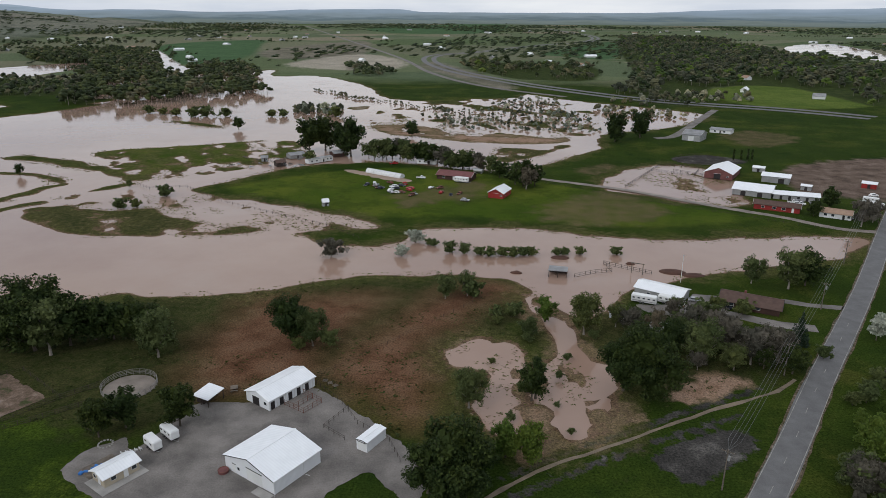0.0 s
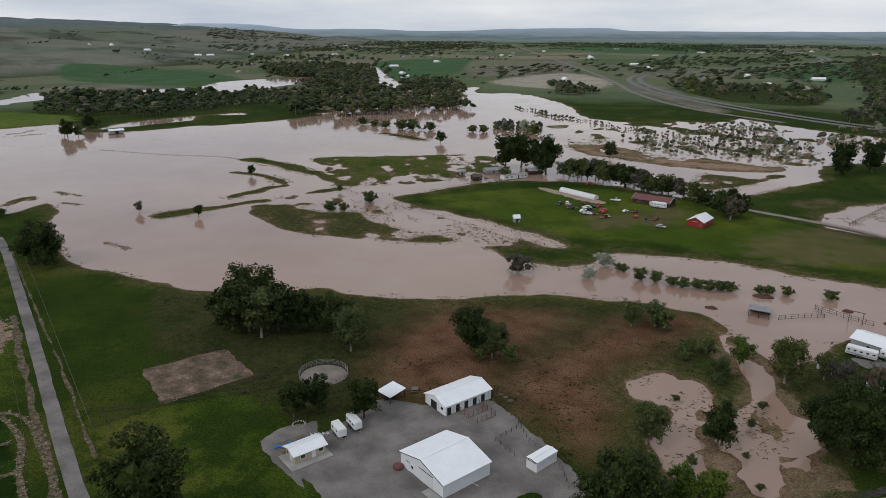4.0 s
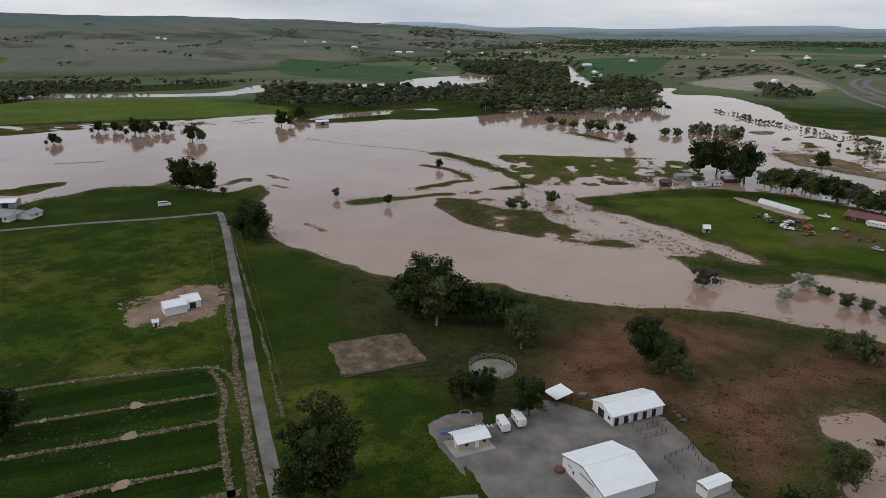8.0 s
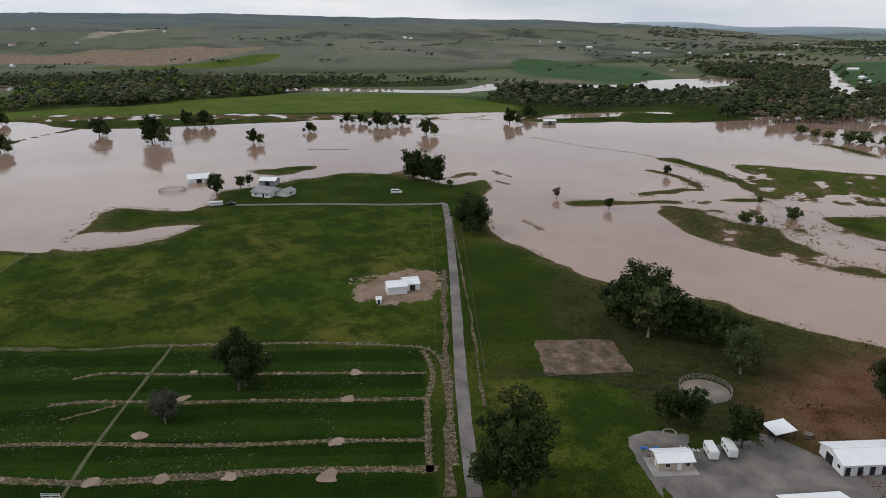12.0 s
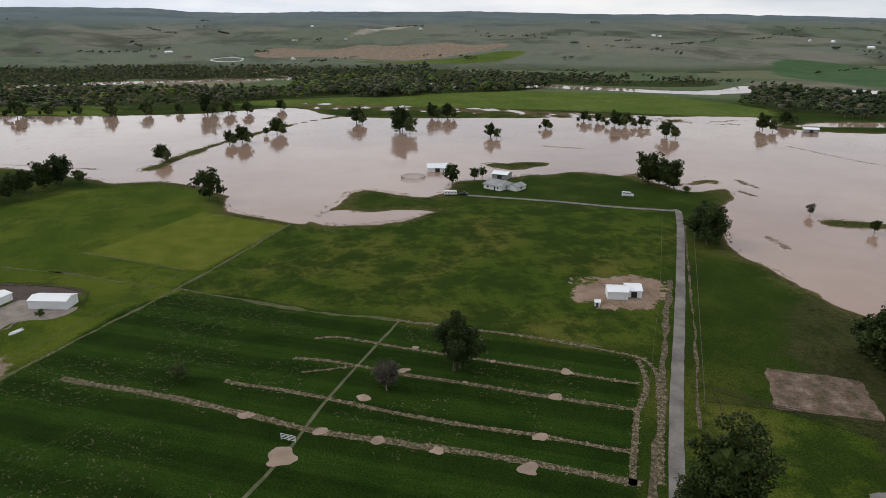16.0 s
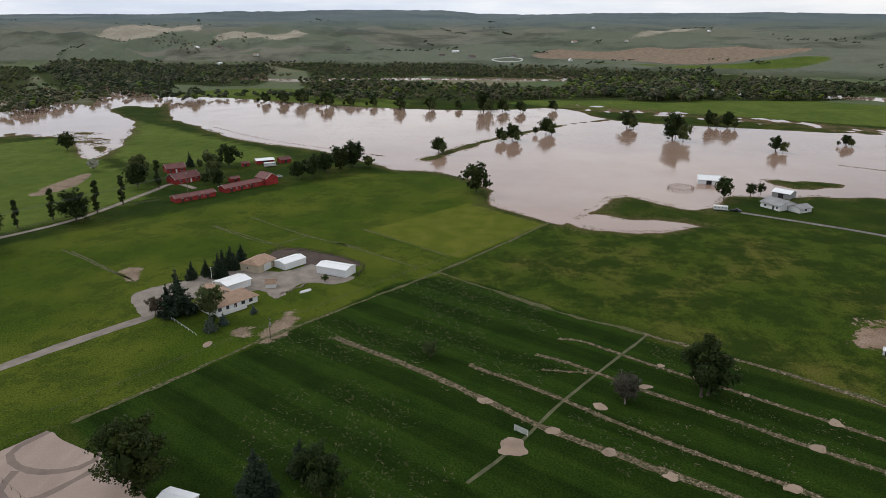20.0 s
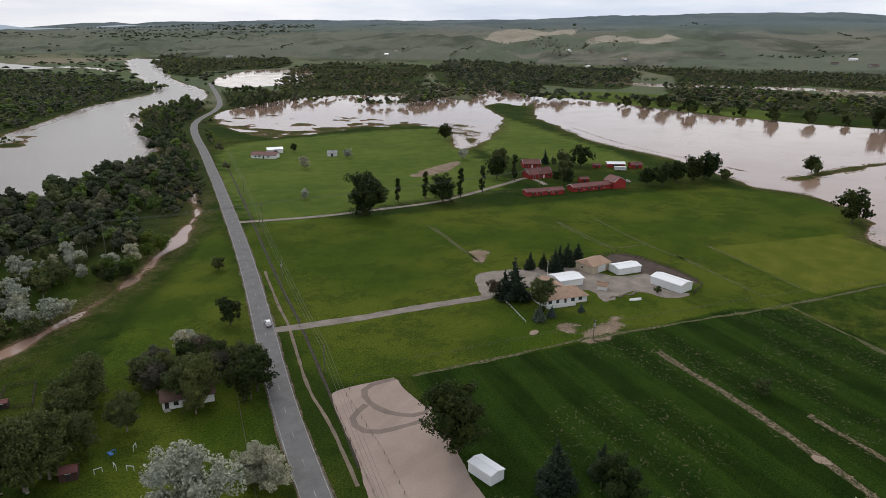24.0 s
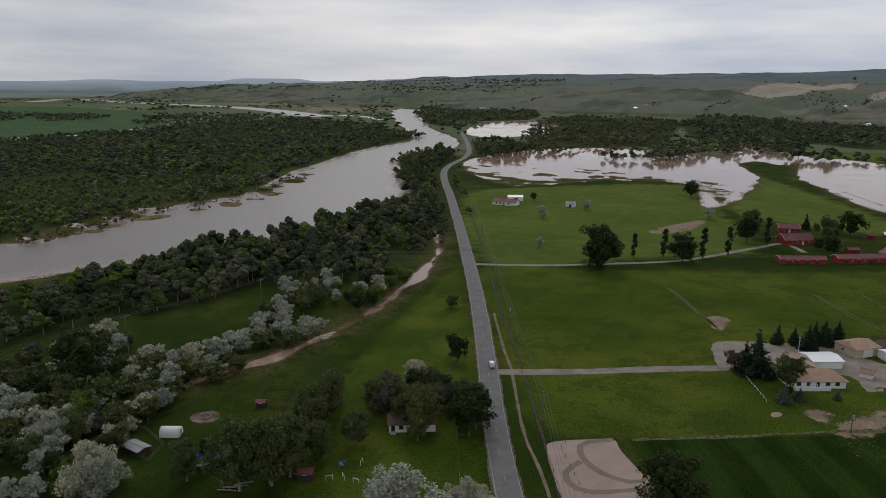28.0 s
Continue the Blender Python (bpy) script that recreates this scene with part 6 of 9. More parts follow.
for k, x, y, h in (
    ("cotton", -357, 218, 19.8),
    ("cotton", -341, 223, 18.3),
    ("cotton2", -354, 224, 15.3),
    ("cotton2", -246, 181, 17.9),
    ("round", -388, 106, 13.6),
    ("round", -398, 123, 8.1),
    ("round", -403, 130, 7.1),
    ("brush", -332, 228, 4.4),
    ("cotton2", -250, 185, 17.4),
):
    plant(k, x, y, h, "trees of the flooded farm", 1.0)
for k, x, y, h in (
    ("round", -593, 253, 8.7),
    ("round", -626, 307, 11.1),
    ("round", -614, 316, 10.1),
    ("cotton2", -587, 320, 15.3),
    ("round", -584, 330, 13.0),
    ("round", -579, 343, 11.1),
    ("cotton2", -513, 328, 14.9),
    ("cotton2", -527, 434, 16.0),
    ("cotton2", -555, 482, 13.2),
    ("cotton2", -517, -71, 12.4),
    ("round", -580, -27, 12.0),
    ("cotton2", -584, -17, 14.9),
    ("cotton2", -624, 12, 15.5),
    ("cotton2", -674, 89, 16.9),
    ("cotton", -604, 118, 22.8),
    ("cotton2", -690, 168, 16.4),
    ("cotton2", -687, 184, 15.9),
    ("cotton2", -555, 186, 12.7),
    ("round", -590, 251, 9.6),
):
    plant(k, x, y, h, "trees standing in the flood", 1.0)
    for dx, dy, s in ((0.45, 0.3, 0.72), (-0.5, 0.2, 0.6), (0.1, -0.6, 0.45))[: 2 + int(h) % 2]:
        plant("round" if s < 0.7 else "open", x + dx * h, y + dy * h, h * s, "trees standing in the flood", 1.0)
for k, x, y, h in (
    ("cotton", -89, 76, 21.0),
    ("poplar", -163, 44, 18.1),
    ("cotton2", -164, 46, 16.1),
    ("bare", -157, 24, 9.5),
    ("brush", -158, 24, 3.0),
    ("brush", -177, -29, 4.8),
):
    plant(k, x, y, h, "trees of the irrigated field")
for k, x, y, h in (
    ("cotton2", -851, -313, 14.9),
    ("cotton2", -846, -288, 18.7),
    ("cotton2", -822, -248, 17.7),
    ("cotton2", -833, -222, 11.2),
    ("round", -828, -192, 11.8),
    ("cotton2", -805, -155, 16.4),
    ("cotton2", -803, -119, 14.7),
    ("round", -813, -87, 10.6),
    ("cotton", -797, -56, 22.7),
    ("cotton2", -793, -34, 14.2),
    ("cotton2", -789, -14, 12.9),
    ("round", -810, 22, 12.7),
    ("cotton2", -850, -336, 13.6),
):
    plant(k, x, y, h, "trees along the far shore", 1.0)
    for dx, dy, s in ((0.45, 0.3, 0.72), (-0.5, 0.2, 0.6), (0.1, -0.6, 0.45))[: 2 + int(h) % 2]:
        plant("round" if s < 0.7 else "open", x + dx * h, y + dy * h, h * s, "trees along the far shore", 1.0)
for k, x, y, h in (
    ("cotton2", -386, -32, 18.2),
    ("cotton", -256, -238, 22.8),
    ("poplar", -286, -243, 14.1),
    ("poplar", -302, -236, 16.0),
    ("cotton2", -301, -223, 16.9),
    ("poplar", -317, -222, 17.3),
    ("poplar", -334, -218, 16.4),
    ("cotton2", -373, -232, 15.9),
    ("poplar", -375, -220, 17.1),
    ("open", -393, -242, 18.1),
    ("cotton2", -489, -357, 14.7),
    ("open", -403, -200, 18.8),
    ("cotton2", -441, -205, 16.6),
    ("spruce", -439, -232, 10.8),
    ("round", -382, -186, 12.1),
    ("round", -388, -197, 7.8),
    ("olive", -323, -357, 8.8),
    ("olive", -260, -290, 6.3),
    ("olive", -418, -289, 8.8),
    ("olive", -371, -362, 7.3),
    ("round", -367, -416, 7.3),
):
    plant(k, x, y, h, "trees of the red barns")
for k, x, y, h in (
    ("cotton2", -410, -146, 12.2),
    ("cotton2", -416, -139, 14.3),
    ("cotton2", -430, -134, 14.5),
    ("cotton", -444, -128, 16.0),
    ("cotton", -453, -121, 17.8),
    ("brush", -452, -111, 9.0),
    ("cotton2", -439, -143, 11.3),
):
    plant(k, x, y, h, "grove beside the red barns")
for k, x, y, h in (
    ("spruce", -197, -116, 16.3),
    ("spruce", -197, -120, 10.8),
    ("bare", -196, -124, 7.3),
    ("open", -196, -105, 12.2),
    ("bluespruce", -186, -100, 5.7),
    ("bluespruce", -191, -98, 4.2),
    ("bluespruce", -201, -92, 3.2),
    ("spruce", -230, -128, 5.4),
    ("spruce", -234, -124, 4.9),
    ("spruce", -232, -118, 7.4),
    ("spruce", -240, -120, 6.6),
    ("spruce", -243, -118, 7.1),
    ("spruce", -251, -117, 5.8),
    ("brush", -234, -77, 2.8),
    ("round", -192, -102, 3.2),
):
    plant(k, x, y, h * (1.4 if k == "spruce" and h < 8 else 1.0), "trees of the tan house", 1.3 if k == "spruce" else 1.0)
for k, x, y, h in (
    ("cotton2", -109, -79, 18.0),
    ("spruce", -110, -55, 14.0),
    ("spruce", -120, -49, 9.3),
    ("cotton2", -112, -42, 12.6),
):
    plant(k, x, y, h * (0.86 if k == "spruce" else 1.0), "trees round the arena", 1.45 if k == "spruce" else 1.0)
for k, x, y, h in (
    ("open", -88, -145, 13.9),
    ("open", -83.5, -141.5, 9.5),
    ("bright", -87, -150, 9.3),
    ("round", -84, -166, 8.4),
    ("olive", -103, -175, 6.5),
    ("round", -123, -179, 10.5),
    ("brush", -155, -228, 5.9),
    ("olive", -58, -106, 19.0),
    ("olive", -74, -107, 10.3),
    ("olive", -75, -102, 8.4),
    ("open", -103, -144, 11.3),
    ("round", -95, -137, 12.5),
    ("open", -69, -165, 14.9),
    ("open", -63, -166, 10.6),
):
    plant(k, x, y, h, "trees of the cabin")
for k, x, y, h in (
    ("open", -28, -156, 10.7),
    ("open", -37, -145, 17.6),
    ("open", -44, -144, 17.9),
    ("open", -49, -144, 15.8),
    ("bare", -52, -147, 8.4),
    ("open", -57, -146, 11.5),
    ("open", -69, -148, 10.4),
    ("open", -63, -159, 11.5),
    ("open", -77, -179, 8.3),
    ("cotton2", -15, -225, 20.2),
    ("bright", -12, -201, 10.2),
    ("bright", -4, -164, 9.3),
    ("olive", -9, -160, 13.4),
    ("olive", -3, -189, 10.3),
    ("open", -8, -189, 9.6),
):
    plant(k, x, y, h, "trees of the campsite")
for k, x, y, h in (
    ("round", -91, -151, 9.5),
    ("open", -104, -150, 9.6),
    ("round", -100, -138, 13.7),
    ("open", -74, -173, 11.4),
    ("olive", -105, -176, 6.1),
    ("round", -86, -167, 7.9),
):
    plant(k, x, y, h, "trees of the cabin")
for k, x, y, h in (
    ("open", -62, -154, 6.7),
    ("bright", -56, -145, 6.2),
    ("open", -44, -143, 16.8),
    ("open", -48, -146, 15.7),
    ("round", -35, -161, 7.4),
    ("open", -62, -160, 10.2),
    ("bright", -14, -205, 8.8),
    ("cotton2", -16, -245, 13.1),
    ("open", -9, -217, 11.8),
    ("brush", -18, -207, 11.5),
    ("brush", -19, -192, 7.9),
    ("open", -8, -194, 8.3),
    ("round", -4, -171, 7.8),
    ("olive", -8, -159, 14.5),
    ("olive", -14, -164, 6.6),
    ("olive", -3, -193, 9.4),
    ("olive", -74, -107, 8.8),
):
    plant(k, x, y, h, "trees of the campsite")

# ---------------------------------------------------------------- woods
def scattered(pts, gap, seed, open_share=-0.72):
    rng = np.random.default_rng(seed)
    p = curved(pts, True, 3)
    lo, hi = p.min(0), p.max(0)
    x, y = (a.ravel() for a in np.meshgrid(np.arange(lo[0], hi[0], gap), np.arange(lo[1], hi[1], gap)))
    x, y = x + rng.uniform(-0.48, 0.48, x.shape) * gap, y + rng.uniform(-0.48, 0.48, y.shape) * gap
    wx, wy = fnoise(x, y, gap * 4, seed + 3, 3) * gap * 1.6, fnoise(x, y, gap * 4, seed + 8, 3) * gap * 1.6
    ok = inside(x + wx, y + wy, p) & (fnoise(x, y, gap * 5, seed, 2) > open_share)
    return x[ok], y[ok], rng


def crown_template(seed, n, shape, size, lobes=5):
    """A tree's crown of unit height: lumpy leafy lobes with loose sprays round them."""
    rng = np.random.default_rng(seed)
    bush = shape == "bush"
    wide, low = (1.15, 0.02) if bush else (0.82, 0.2)
    cs, rs, sides = [], [], []
    i, j = np.meshgrid(np.array([0.25, 1.05, 1.75, 2.55] if lobes > 5 else [0.4, 1.15, 2.1]), np.linspace(0, 2 * math.pi, 8 if lobes > 5 else 7), indexing="ij")
    for k in range(lobes):
        a, u = rng.uniform(0, 6.28) + k * 2.4, (k + 0.4) / lobes
        rad = wide * rng.uniform(0.2, 0.29) * (1.12 - 0.3 * u)
        c = np.array([wide * (0.3 - 0.22 * u) * math.cos(a), wide * (0.3 - 0.22 * u) * math.sin(a), low + rad * 0.8 + (0.97 - low - rad * 1.7) * u])
        p, q, w = rng.uniform(0, 6, 3)
        rr = rad * (0.86 if lobes > 5 else 1.0) * (1 + 0.2 * np.sin(2 * j + p) * np.sin(2.3 * i + q) + 0.14 * np.sin(4 * j + w + 3 * i))
        g = np.stack([c[0] + rr * np.sin(i) * np.cos(j), c[1] + rr * np.sin(i) * np.sin(j), c[2] + rr * 0.86 * np.cos(i)], -1)
        sides.append(np.stack([g[:-1, :-1], g[1:, :-1], g[1:, 1:], g[:-1, 1:]], 2).reshape(-1, 3))
        cs.append(c), rs.append(rad * 1.06)
    v = np.concatenate(sides + [leaf_quads(rng, np.array(cs), np.array(rs), n, size)])
    v[:, 2] = np.maximum(v[:, 2], 0.02)
    return v


def woods(name, pts, gap, tall, n, label, mats, share, seed, shape="broad", trunk=True, size=None, category="trees", rise=7.0, but=None):
    """A stand of trees as one body of foliage, each tree of its own size and turn."""
    x, y, rng = scattered(pts, gap, seed, -0.72 if gap < 11.5 else -0.3)
    lobes = 3 if n < 46 else 5 if n < 100 else 7
    temps = [crown_template(seed * 7 + k, max(8, n // 3) if n < 100 else n, shape, 0.09 if n < 100 else 0.07, lobes) for k in range(4)]
    n = len(temps[0]) // 4
    verts, mi, tones = [], [], []
    z = hills(x, y)
    low = z < rise
    if but:
        low &= ~inside(x, y, curved(but, True, 3))
    near_road = line_dist(x, y, curved(ROAD_MAIN, False, 2), False)
    low &= near_road > 9
    x, y, z, near_road = x[low], y[low], z[low], near_road[low]
    spread = 1.4 if gap >= 11 and shape != "bush" else 1.0
    grown = 1 + 0.3 * fnoise(x, y, gap * 7, seed + 5, 2)
    for i in range(len(x)):
        v = temps[i % 4]
        h = tall * grown[i] * rng.uniform(0.55, 1.2) * min(1.0, 0.4 + near_road[i] / 70)
        a = rng.uniform(0, 6.28)
        ca, sa, w = math.cos(a) * h, math.sin(a) * h, spread * rng.uniform(0.8, 1.25)
        m = rng.choice(len(mats), p=share)
        verts.append(np.stack([x[i] + (v[:, 0] * ca - v[:, 1] * sa) * w, y[i] + (v[:, 0] * sa + v[:, 1] * ca) * w, z[i] - 0.2 + v[:, 2] * h], 1))
        mi.append(np.full(n, m))
        tones.append(np.full(n * 4 + (12 if trunk else 0), rng.uniform(0, 1)))
        if trunk:
            r = 0.02 * h
            c3 = [(r * math.cos(t), r * math.sin(t)) for t in (0.3, 2.4, 4.5)]
            for k in range(3):
                (ax, ay), (bx, by) = c3[k], c3[(k + 1) % 3]
                verts.append(np.array([(x[i] + ax, y[i] + ay, z[i] - 0.5), (x[i] + bx, y[i] + by, z[i] - 0.5), (x[i] + bx * 0.5, y[i] + by * 0.5, z[i] + h * 0.6), (x[i] + ax * 0.5, y[i] + ay * 0.5, z[i] + h * 0.6)]))
            mi.append(np.full(3, len(mats)))
    if not verts:
        return
    v = np.concatenate(verts)
    me = link_mesh(name, v, quads(len(v) // 4), mats[0], False)
    for m in (*mats[1:], M_BARK_PALE):
        me.materials.append(m)
    me.polygons.foreach_set("material_index", np.concatenate(mi).astype(np.int32))
    me.attributes.new("tone", "FLOAT", "POINT").data.foreach_set("value", np.concatenate(tones).astype(np.float32))
    tagged(new(name, me), label, category, kind="stuff")


MIX = (M_WOOD_LEAF, M_WOOD_DULL, M_WOOD_BRIGHT)
woods("river_woods", WOOD_RIVER, 8.0, 12, 300, "dense dark green riverbank cottonwoods", MIX, (0.48, 0.3, 0.22), 101, size=0.085)
woods("bank_woods", WOOD_BANK, 8.0, 5, 60, "fresh low willows on the river point", MIX, (0.35, 0.3, 0.35), 102, "bush")
woods("island_woods", WOOD_WEST, 11.0, 8.5, 44, "broad dark woods across the river", MIX, (0.38, 0.36, 0.26), 103, but=BRUSH_GREEN, size=0.15)
woods("shore_brush", BRUSH_GREEN, 7.0, 5.5, 44, "fresh green willows on the far river bank", (M_WOOD_BRIGHT, M_WOOD_DULL), (0.65, 0.35), 157, "bush", False, category="brush")
woods("far_woods", WOOD_SOUTH_A, 14, 9, 30, "dark trees beyond a far field", MIX, (0.8, 0.2, 0.0), 158)
woods("far_woods", WOOD_SOUTH_B, 14, 9, 30, "dark trees along a far channel", MIX, (0.8, 0.2, 0.0), 159)
woods("flooded_woods", WOOD_THREE, 10, 12, 80, "trees standing in flood water by the road", MIX, (0.7, 0.2, 0.1), 104)
woods("flooded_woods", WOOD_FOUR, 13, 8, 48, "dark trees beyond the flooded field", MIX, (0.75, 0.2, 0.05), 105)
woods("far_woods", WOOD_FIVE, 15, 12, 36, "far trees at the river bend", MIX, (0.7, 0.2, 0.1), 106)
woods("flooded_woods", WOOD_SIX, 13, 8.5, 48, "tall trees at the flood's edge", MIX, (0.75, 0.2, 0.05), 107)
woods("flooded_woods", WOOD_SEVEN, 13, 8.5, 48, "tree belt in front of red-roofed houses", MIX, (0.75, 0.2, 0.05), 108)
woods("far_woods", WOOD_EIGHT, 14, 7, 44, "belt of dull and dark trees along the old channel", MIX, (0.35, 0.5, 0.15), 109)
woods("far_woods", WOOD_NINE, 12, 14, 55, "tall grey-green tree belt behind the meadow", MIX, (0.4, 0.3, 0.3), 110)
woods("far_woods", WOOD_TEN, 12, 12, 55, "tree belt behind the meadow", MIX, (0.6, 0.25, 0.15), 111)
woods("far_woods", WOOD_ELEVEN, 16, 11, 34, "dark trees at the foot of the bench", MIX, (0.75, 0.25, 0.0), 112)
woods("far_woods", WOOD_TWELVE, 11.2, 13, 44, "dark tree belt by the flooded meadow", MIX, (0.8, 0.15, 0.05), 113)
woods("flooded_woods", WOOD_THIRTEEN, 11.2, 14, 44, "dense dark wood standing in the flood", MIX, (0.85, 0.15, 0.0), 114)
woods("far_woods", WOOD_FOURTEEN, 38, 15, 26, "far scattered valley trees", MIX, (0.8, 0.2, 0.0), 115)
woods("far_woods", WOOD_FIFTEEN, 15, 12, 34, "wide dull green valley woodland", MIX, (0.25, 0.6, 0.15), 116, but=CLEARING)
woods("far_woods", WOOD_SIXTEEN, 13, 12, 70, "clump of dark trees by the tan field", MIX, (0.8, 0.2, 0.0), 117)
woods("far_woods", WOOD_SEVENTEEN, 18, 12, 60, "trees round distant houses", MIX, (0.75, 0.2, 0.05), 118)
woods("far_woods", WOOD_EIGHTEEN, 14, 10, 60, "low woods beyond the flood", MIX, (0.6, 0.4, 0.0), 119)
woods("far_woods", WOOD_NINETEEN, 26, 13, 45, "far valley trees", MIX, (0.75, 0.25, 0.0), 120)
woods("far_woods", WOOD_TWENTY, 17, 9, 36, "tree belt below the bluff", MIX, (0.6, 0.35, 0.05), 151)
woods("far_woods", WOOD_TWENTY_ONE, 17, 8, 34, "dull brush along the old channel", MIX, (0.45, 0.55, 0.0), 152)
woods("far_woods", WOOD_TWENTY_TWO, 15, 12, 40, "line of tall trees along the back channel", MIX, (0.45, 0.35, 0.2), 153)
woods("far_woods", WOOD_BELT_ONE, 12, 10, 50, "grey-trunked cottonwood belt behind the flooded meadow", MIX, (0.35, 0.4, 0.25), 154)
woods("far_woods", WOOD_BELT_TWO, 13, 8, 40, "dark tree belt below the bench", MIX, (0.75, 0.25, 0.0), 155)
woods("far_woods", WOOD_BELT_THREE, 13, 11, 44, "dark woods at the foot of the bluff", MIX, (0.7, 0.25, 0.05), 156)
woods("flooded_woods", WOOD_SHORE, 12, 11, 44, "trees crowding the far shore of the flooded field", MIX, (0.55, 0.3, 0.15), 163)
woods("flooded_woods", SHORE_ROW, 13, 12, 44, "loose row of tall trees on the far shore", MIX, (0.6, 0.3, 0.1), 164)
OLIVE = (M_WOOD_GREY, M_WOOD_DULL)
woods("flood_brush", BRUSH_FLOOD, 8.5, 4, 55, "grey willow brush standing in the flood", OLIVE, (0.4, 0.6), 121, "bush", False, category="brush")
woods("flood_brush", BRUSH_FLOOD_TWO, 8, 4, 55, "grey willow brush standing in the flood", OLIVE, (0.4, 0.6), 122, "bush", False, category="brush")
woods("flood_brush", BRUSH_FLOOD_THREE, 8, 5, 55, "olive brush standing in the flood", OLIVE, (0.3, 0.7), 123, "bush", False, category="brush")
woods("flood_brush", BRUSH_FLOOD_FOUR, 9, 4, 50, "grey willow brush by the highway", OLIVE, (0.5, 0.5), 124, "bush", False, category="brush")
woods("flood_brush", BRUSH_ROW, 5, 3, 40, "row of brush along a drowned fence", OLIVE, (0.1, 0.9), 125, "bush", False, category="brush")
woods("bench_brush", BRUSH_BENCH, 22, 6, 34, "dull brush on the bluff below the bench", (M_WOOD_GREY, M_WOOD_DULL), (0.2, 0.8), 126, "bush", False, category="brush", rise=60.0)
woods("shore_brush", BRUSH_RIVERSHORE, 8, 4, 60, "fresh green brush along the far river bank", (M_WOOD_BRIGHT, M_WOOD_DULL), (0.5, 0.5), 129, "bush", False, category="brush")
woods("bar_brush", [(-170, -566), (-206, -588), (-250, -634), (-282, -668), (-262, -655), (-214, -604), (-176, -580)], 5.0, 3.0, 40, "bright willow brush on a river bar", (M_WOOD_BRIGHT, M_WOOD_DULL), (0.7, 0.3), 161, "bush", False, category="brush")
woods("bar_brush", [(-50, -478), (-84, -498), (-116, -510), (-156, -524), (-203, -562), (-196, -572), (-152, -538), (-112, -524), (-80, -509), (-52, -490)], 9.0, 2.6, 40, "drowned willow brush along the river bars", (M_WOOD_BRIGHT, M_WOOD_DULL), (0.4, 0.6), 162, "bush", False, category="brush")
woods("far_brush", OLIVE_NORTH, 14, 6, 50, "silvery olive trees round distant homes", OLIVE, (0.6, 0.4), 128, "bush", False, category="brush")


def thicket(pts, gap, kinds, lo, hi, seed, group):
    x, y, rng = scattered(pts, gap, seed)
    for i in range(len(x)):
        plant(str(rng.choice(kinds)), float(x[i]), float(y[i]), float(rng.uniform(lo, hi)), group, float(rng.uniform(0.95, 1.3)))


thicket(OLIVE_BELT, 7.0, ["olive", "olive", "olive", "olive", "brush", "open"], 4.0, 8.5, 130, "olive thicket by the creek")
thicket(THICKET_A, 7.5, ["olive", "brush", "brush", "open", "bare", "round"], 4.0, 8.5, 131, "overgrown thicket below the river")
thicket(THICKET_B, 8.5, ["bare", "bare", "open", "brush", "round"], 3.5, 9.0, 132, "bare trees round the brown house")
thicket(THICKET_C, 6.0, ["brush", "bare", "bright", "brush"], 3.0, 6.0, 133, "roadside thicket")
thicket(THICKET_D, 7.0, ["open", "round", "bare"], 6.0, 10.0, 134, "trees round the cabin")
thicket(THICKET_E, 7.5, ["bright", "round", "olive", "open"], 5.0, 9.0, 135, "trees by the creek bend")

# woods, hedgerows and lone trees of the far valley
rng = np.random.default_rng(140)
fx, fy, fw, fh = [], [], [], []
for lo, hi, count, bar in ((56, 92, 5200, -0.12), (92, 130, 4800, -0.1), (226, 278, 4600, -0.02)):
    # broken woods along the river bottoms
    a, r = np.radians(rng.uniform(lo, hi, count)), np.sqrt(rng.uniform(1350.0**2, 4750.0**2, count))
    x, y = r * np.cos(a), r * np.sin(a)
    ok = fnoise(x, y, 620, 31, 4) > bar
    fx.append(x[ok]), fy.append(y[ok])
    fw.append(rng.uniform(18, 34, ok.sum())), fh.append(rng.uniform(6, 12, ok.sum()))
for i in range(230):
    a, r = (rng.uniform(radians(58), radians(135)) if i < 130 else rng.uniform(radians(130), radians(278))), 1150 + 3300 * rng.uniform(0, 1) ** 1.3
    cx, cy = r * math.cos(a), r * math.sin(a)
    if rng.random() < 0.6:
        # a shelter belt along a field's edge
        d = radians(22) + (math.pi / 2 if rng.random() < 0.4 else 0) + rng.normal() * 0.06
        m, reach, side = int(rng.integers(8, 30)), rng.uniform(50, 200), 3.0
    else:
        # a home's grove
        d = rng.uniform(0, math.pi)
        m, reach, side = int(rng.integers(2, 12)), rng.uniform(8, 30), 12.0
    u, w = rng.uniform(-1, 1, m) * reach, rng.normal(size=m) * side
    fx.append(cx + u * math.cos(d) - w * math.sin(d)), fy.append(cy + u * math.sin(d) + w * math.cos(d))
    fw.append(rng.uniform(7, 14, m)), fh.append(rng.uniform(4, 10, m))
fx, fy, fw, fh = (np.concatenate(a) for a in (fx, fy, fw, fh))
ok = (wetness(fx, fy) > 2) & (hills(fx, fy) < 120)
for pts in (HIGHWAY, OLD_ROAD):
    ok &= line_dist(fx, fy, curved(pts, False, 3), False) > 28
for pts in (TAN_FIELD, FAR_FIELD):
    ok &= ~inside(fx, fy, curved(pts, True, 3))
fx, fy, fw, fh = fx[ok], fy[ok], fw[ok], fh[ok]
fz = hills(fx, fy)
temp = crown_template(141, 5, "broad", 0.16, 2)
v = np.concatenate([temp * [w, w, h] + [a, b2, c] for a, b2, c, w, h in zip(fx, fy, fz, fw, fh)])
me = link_mesh("valley_trees", v, quads(len(v) // 4), M_WOOD_LEAF, False)
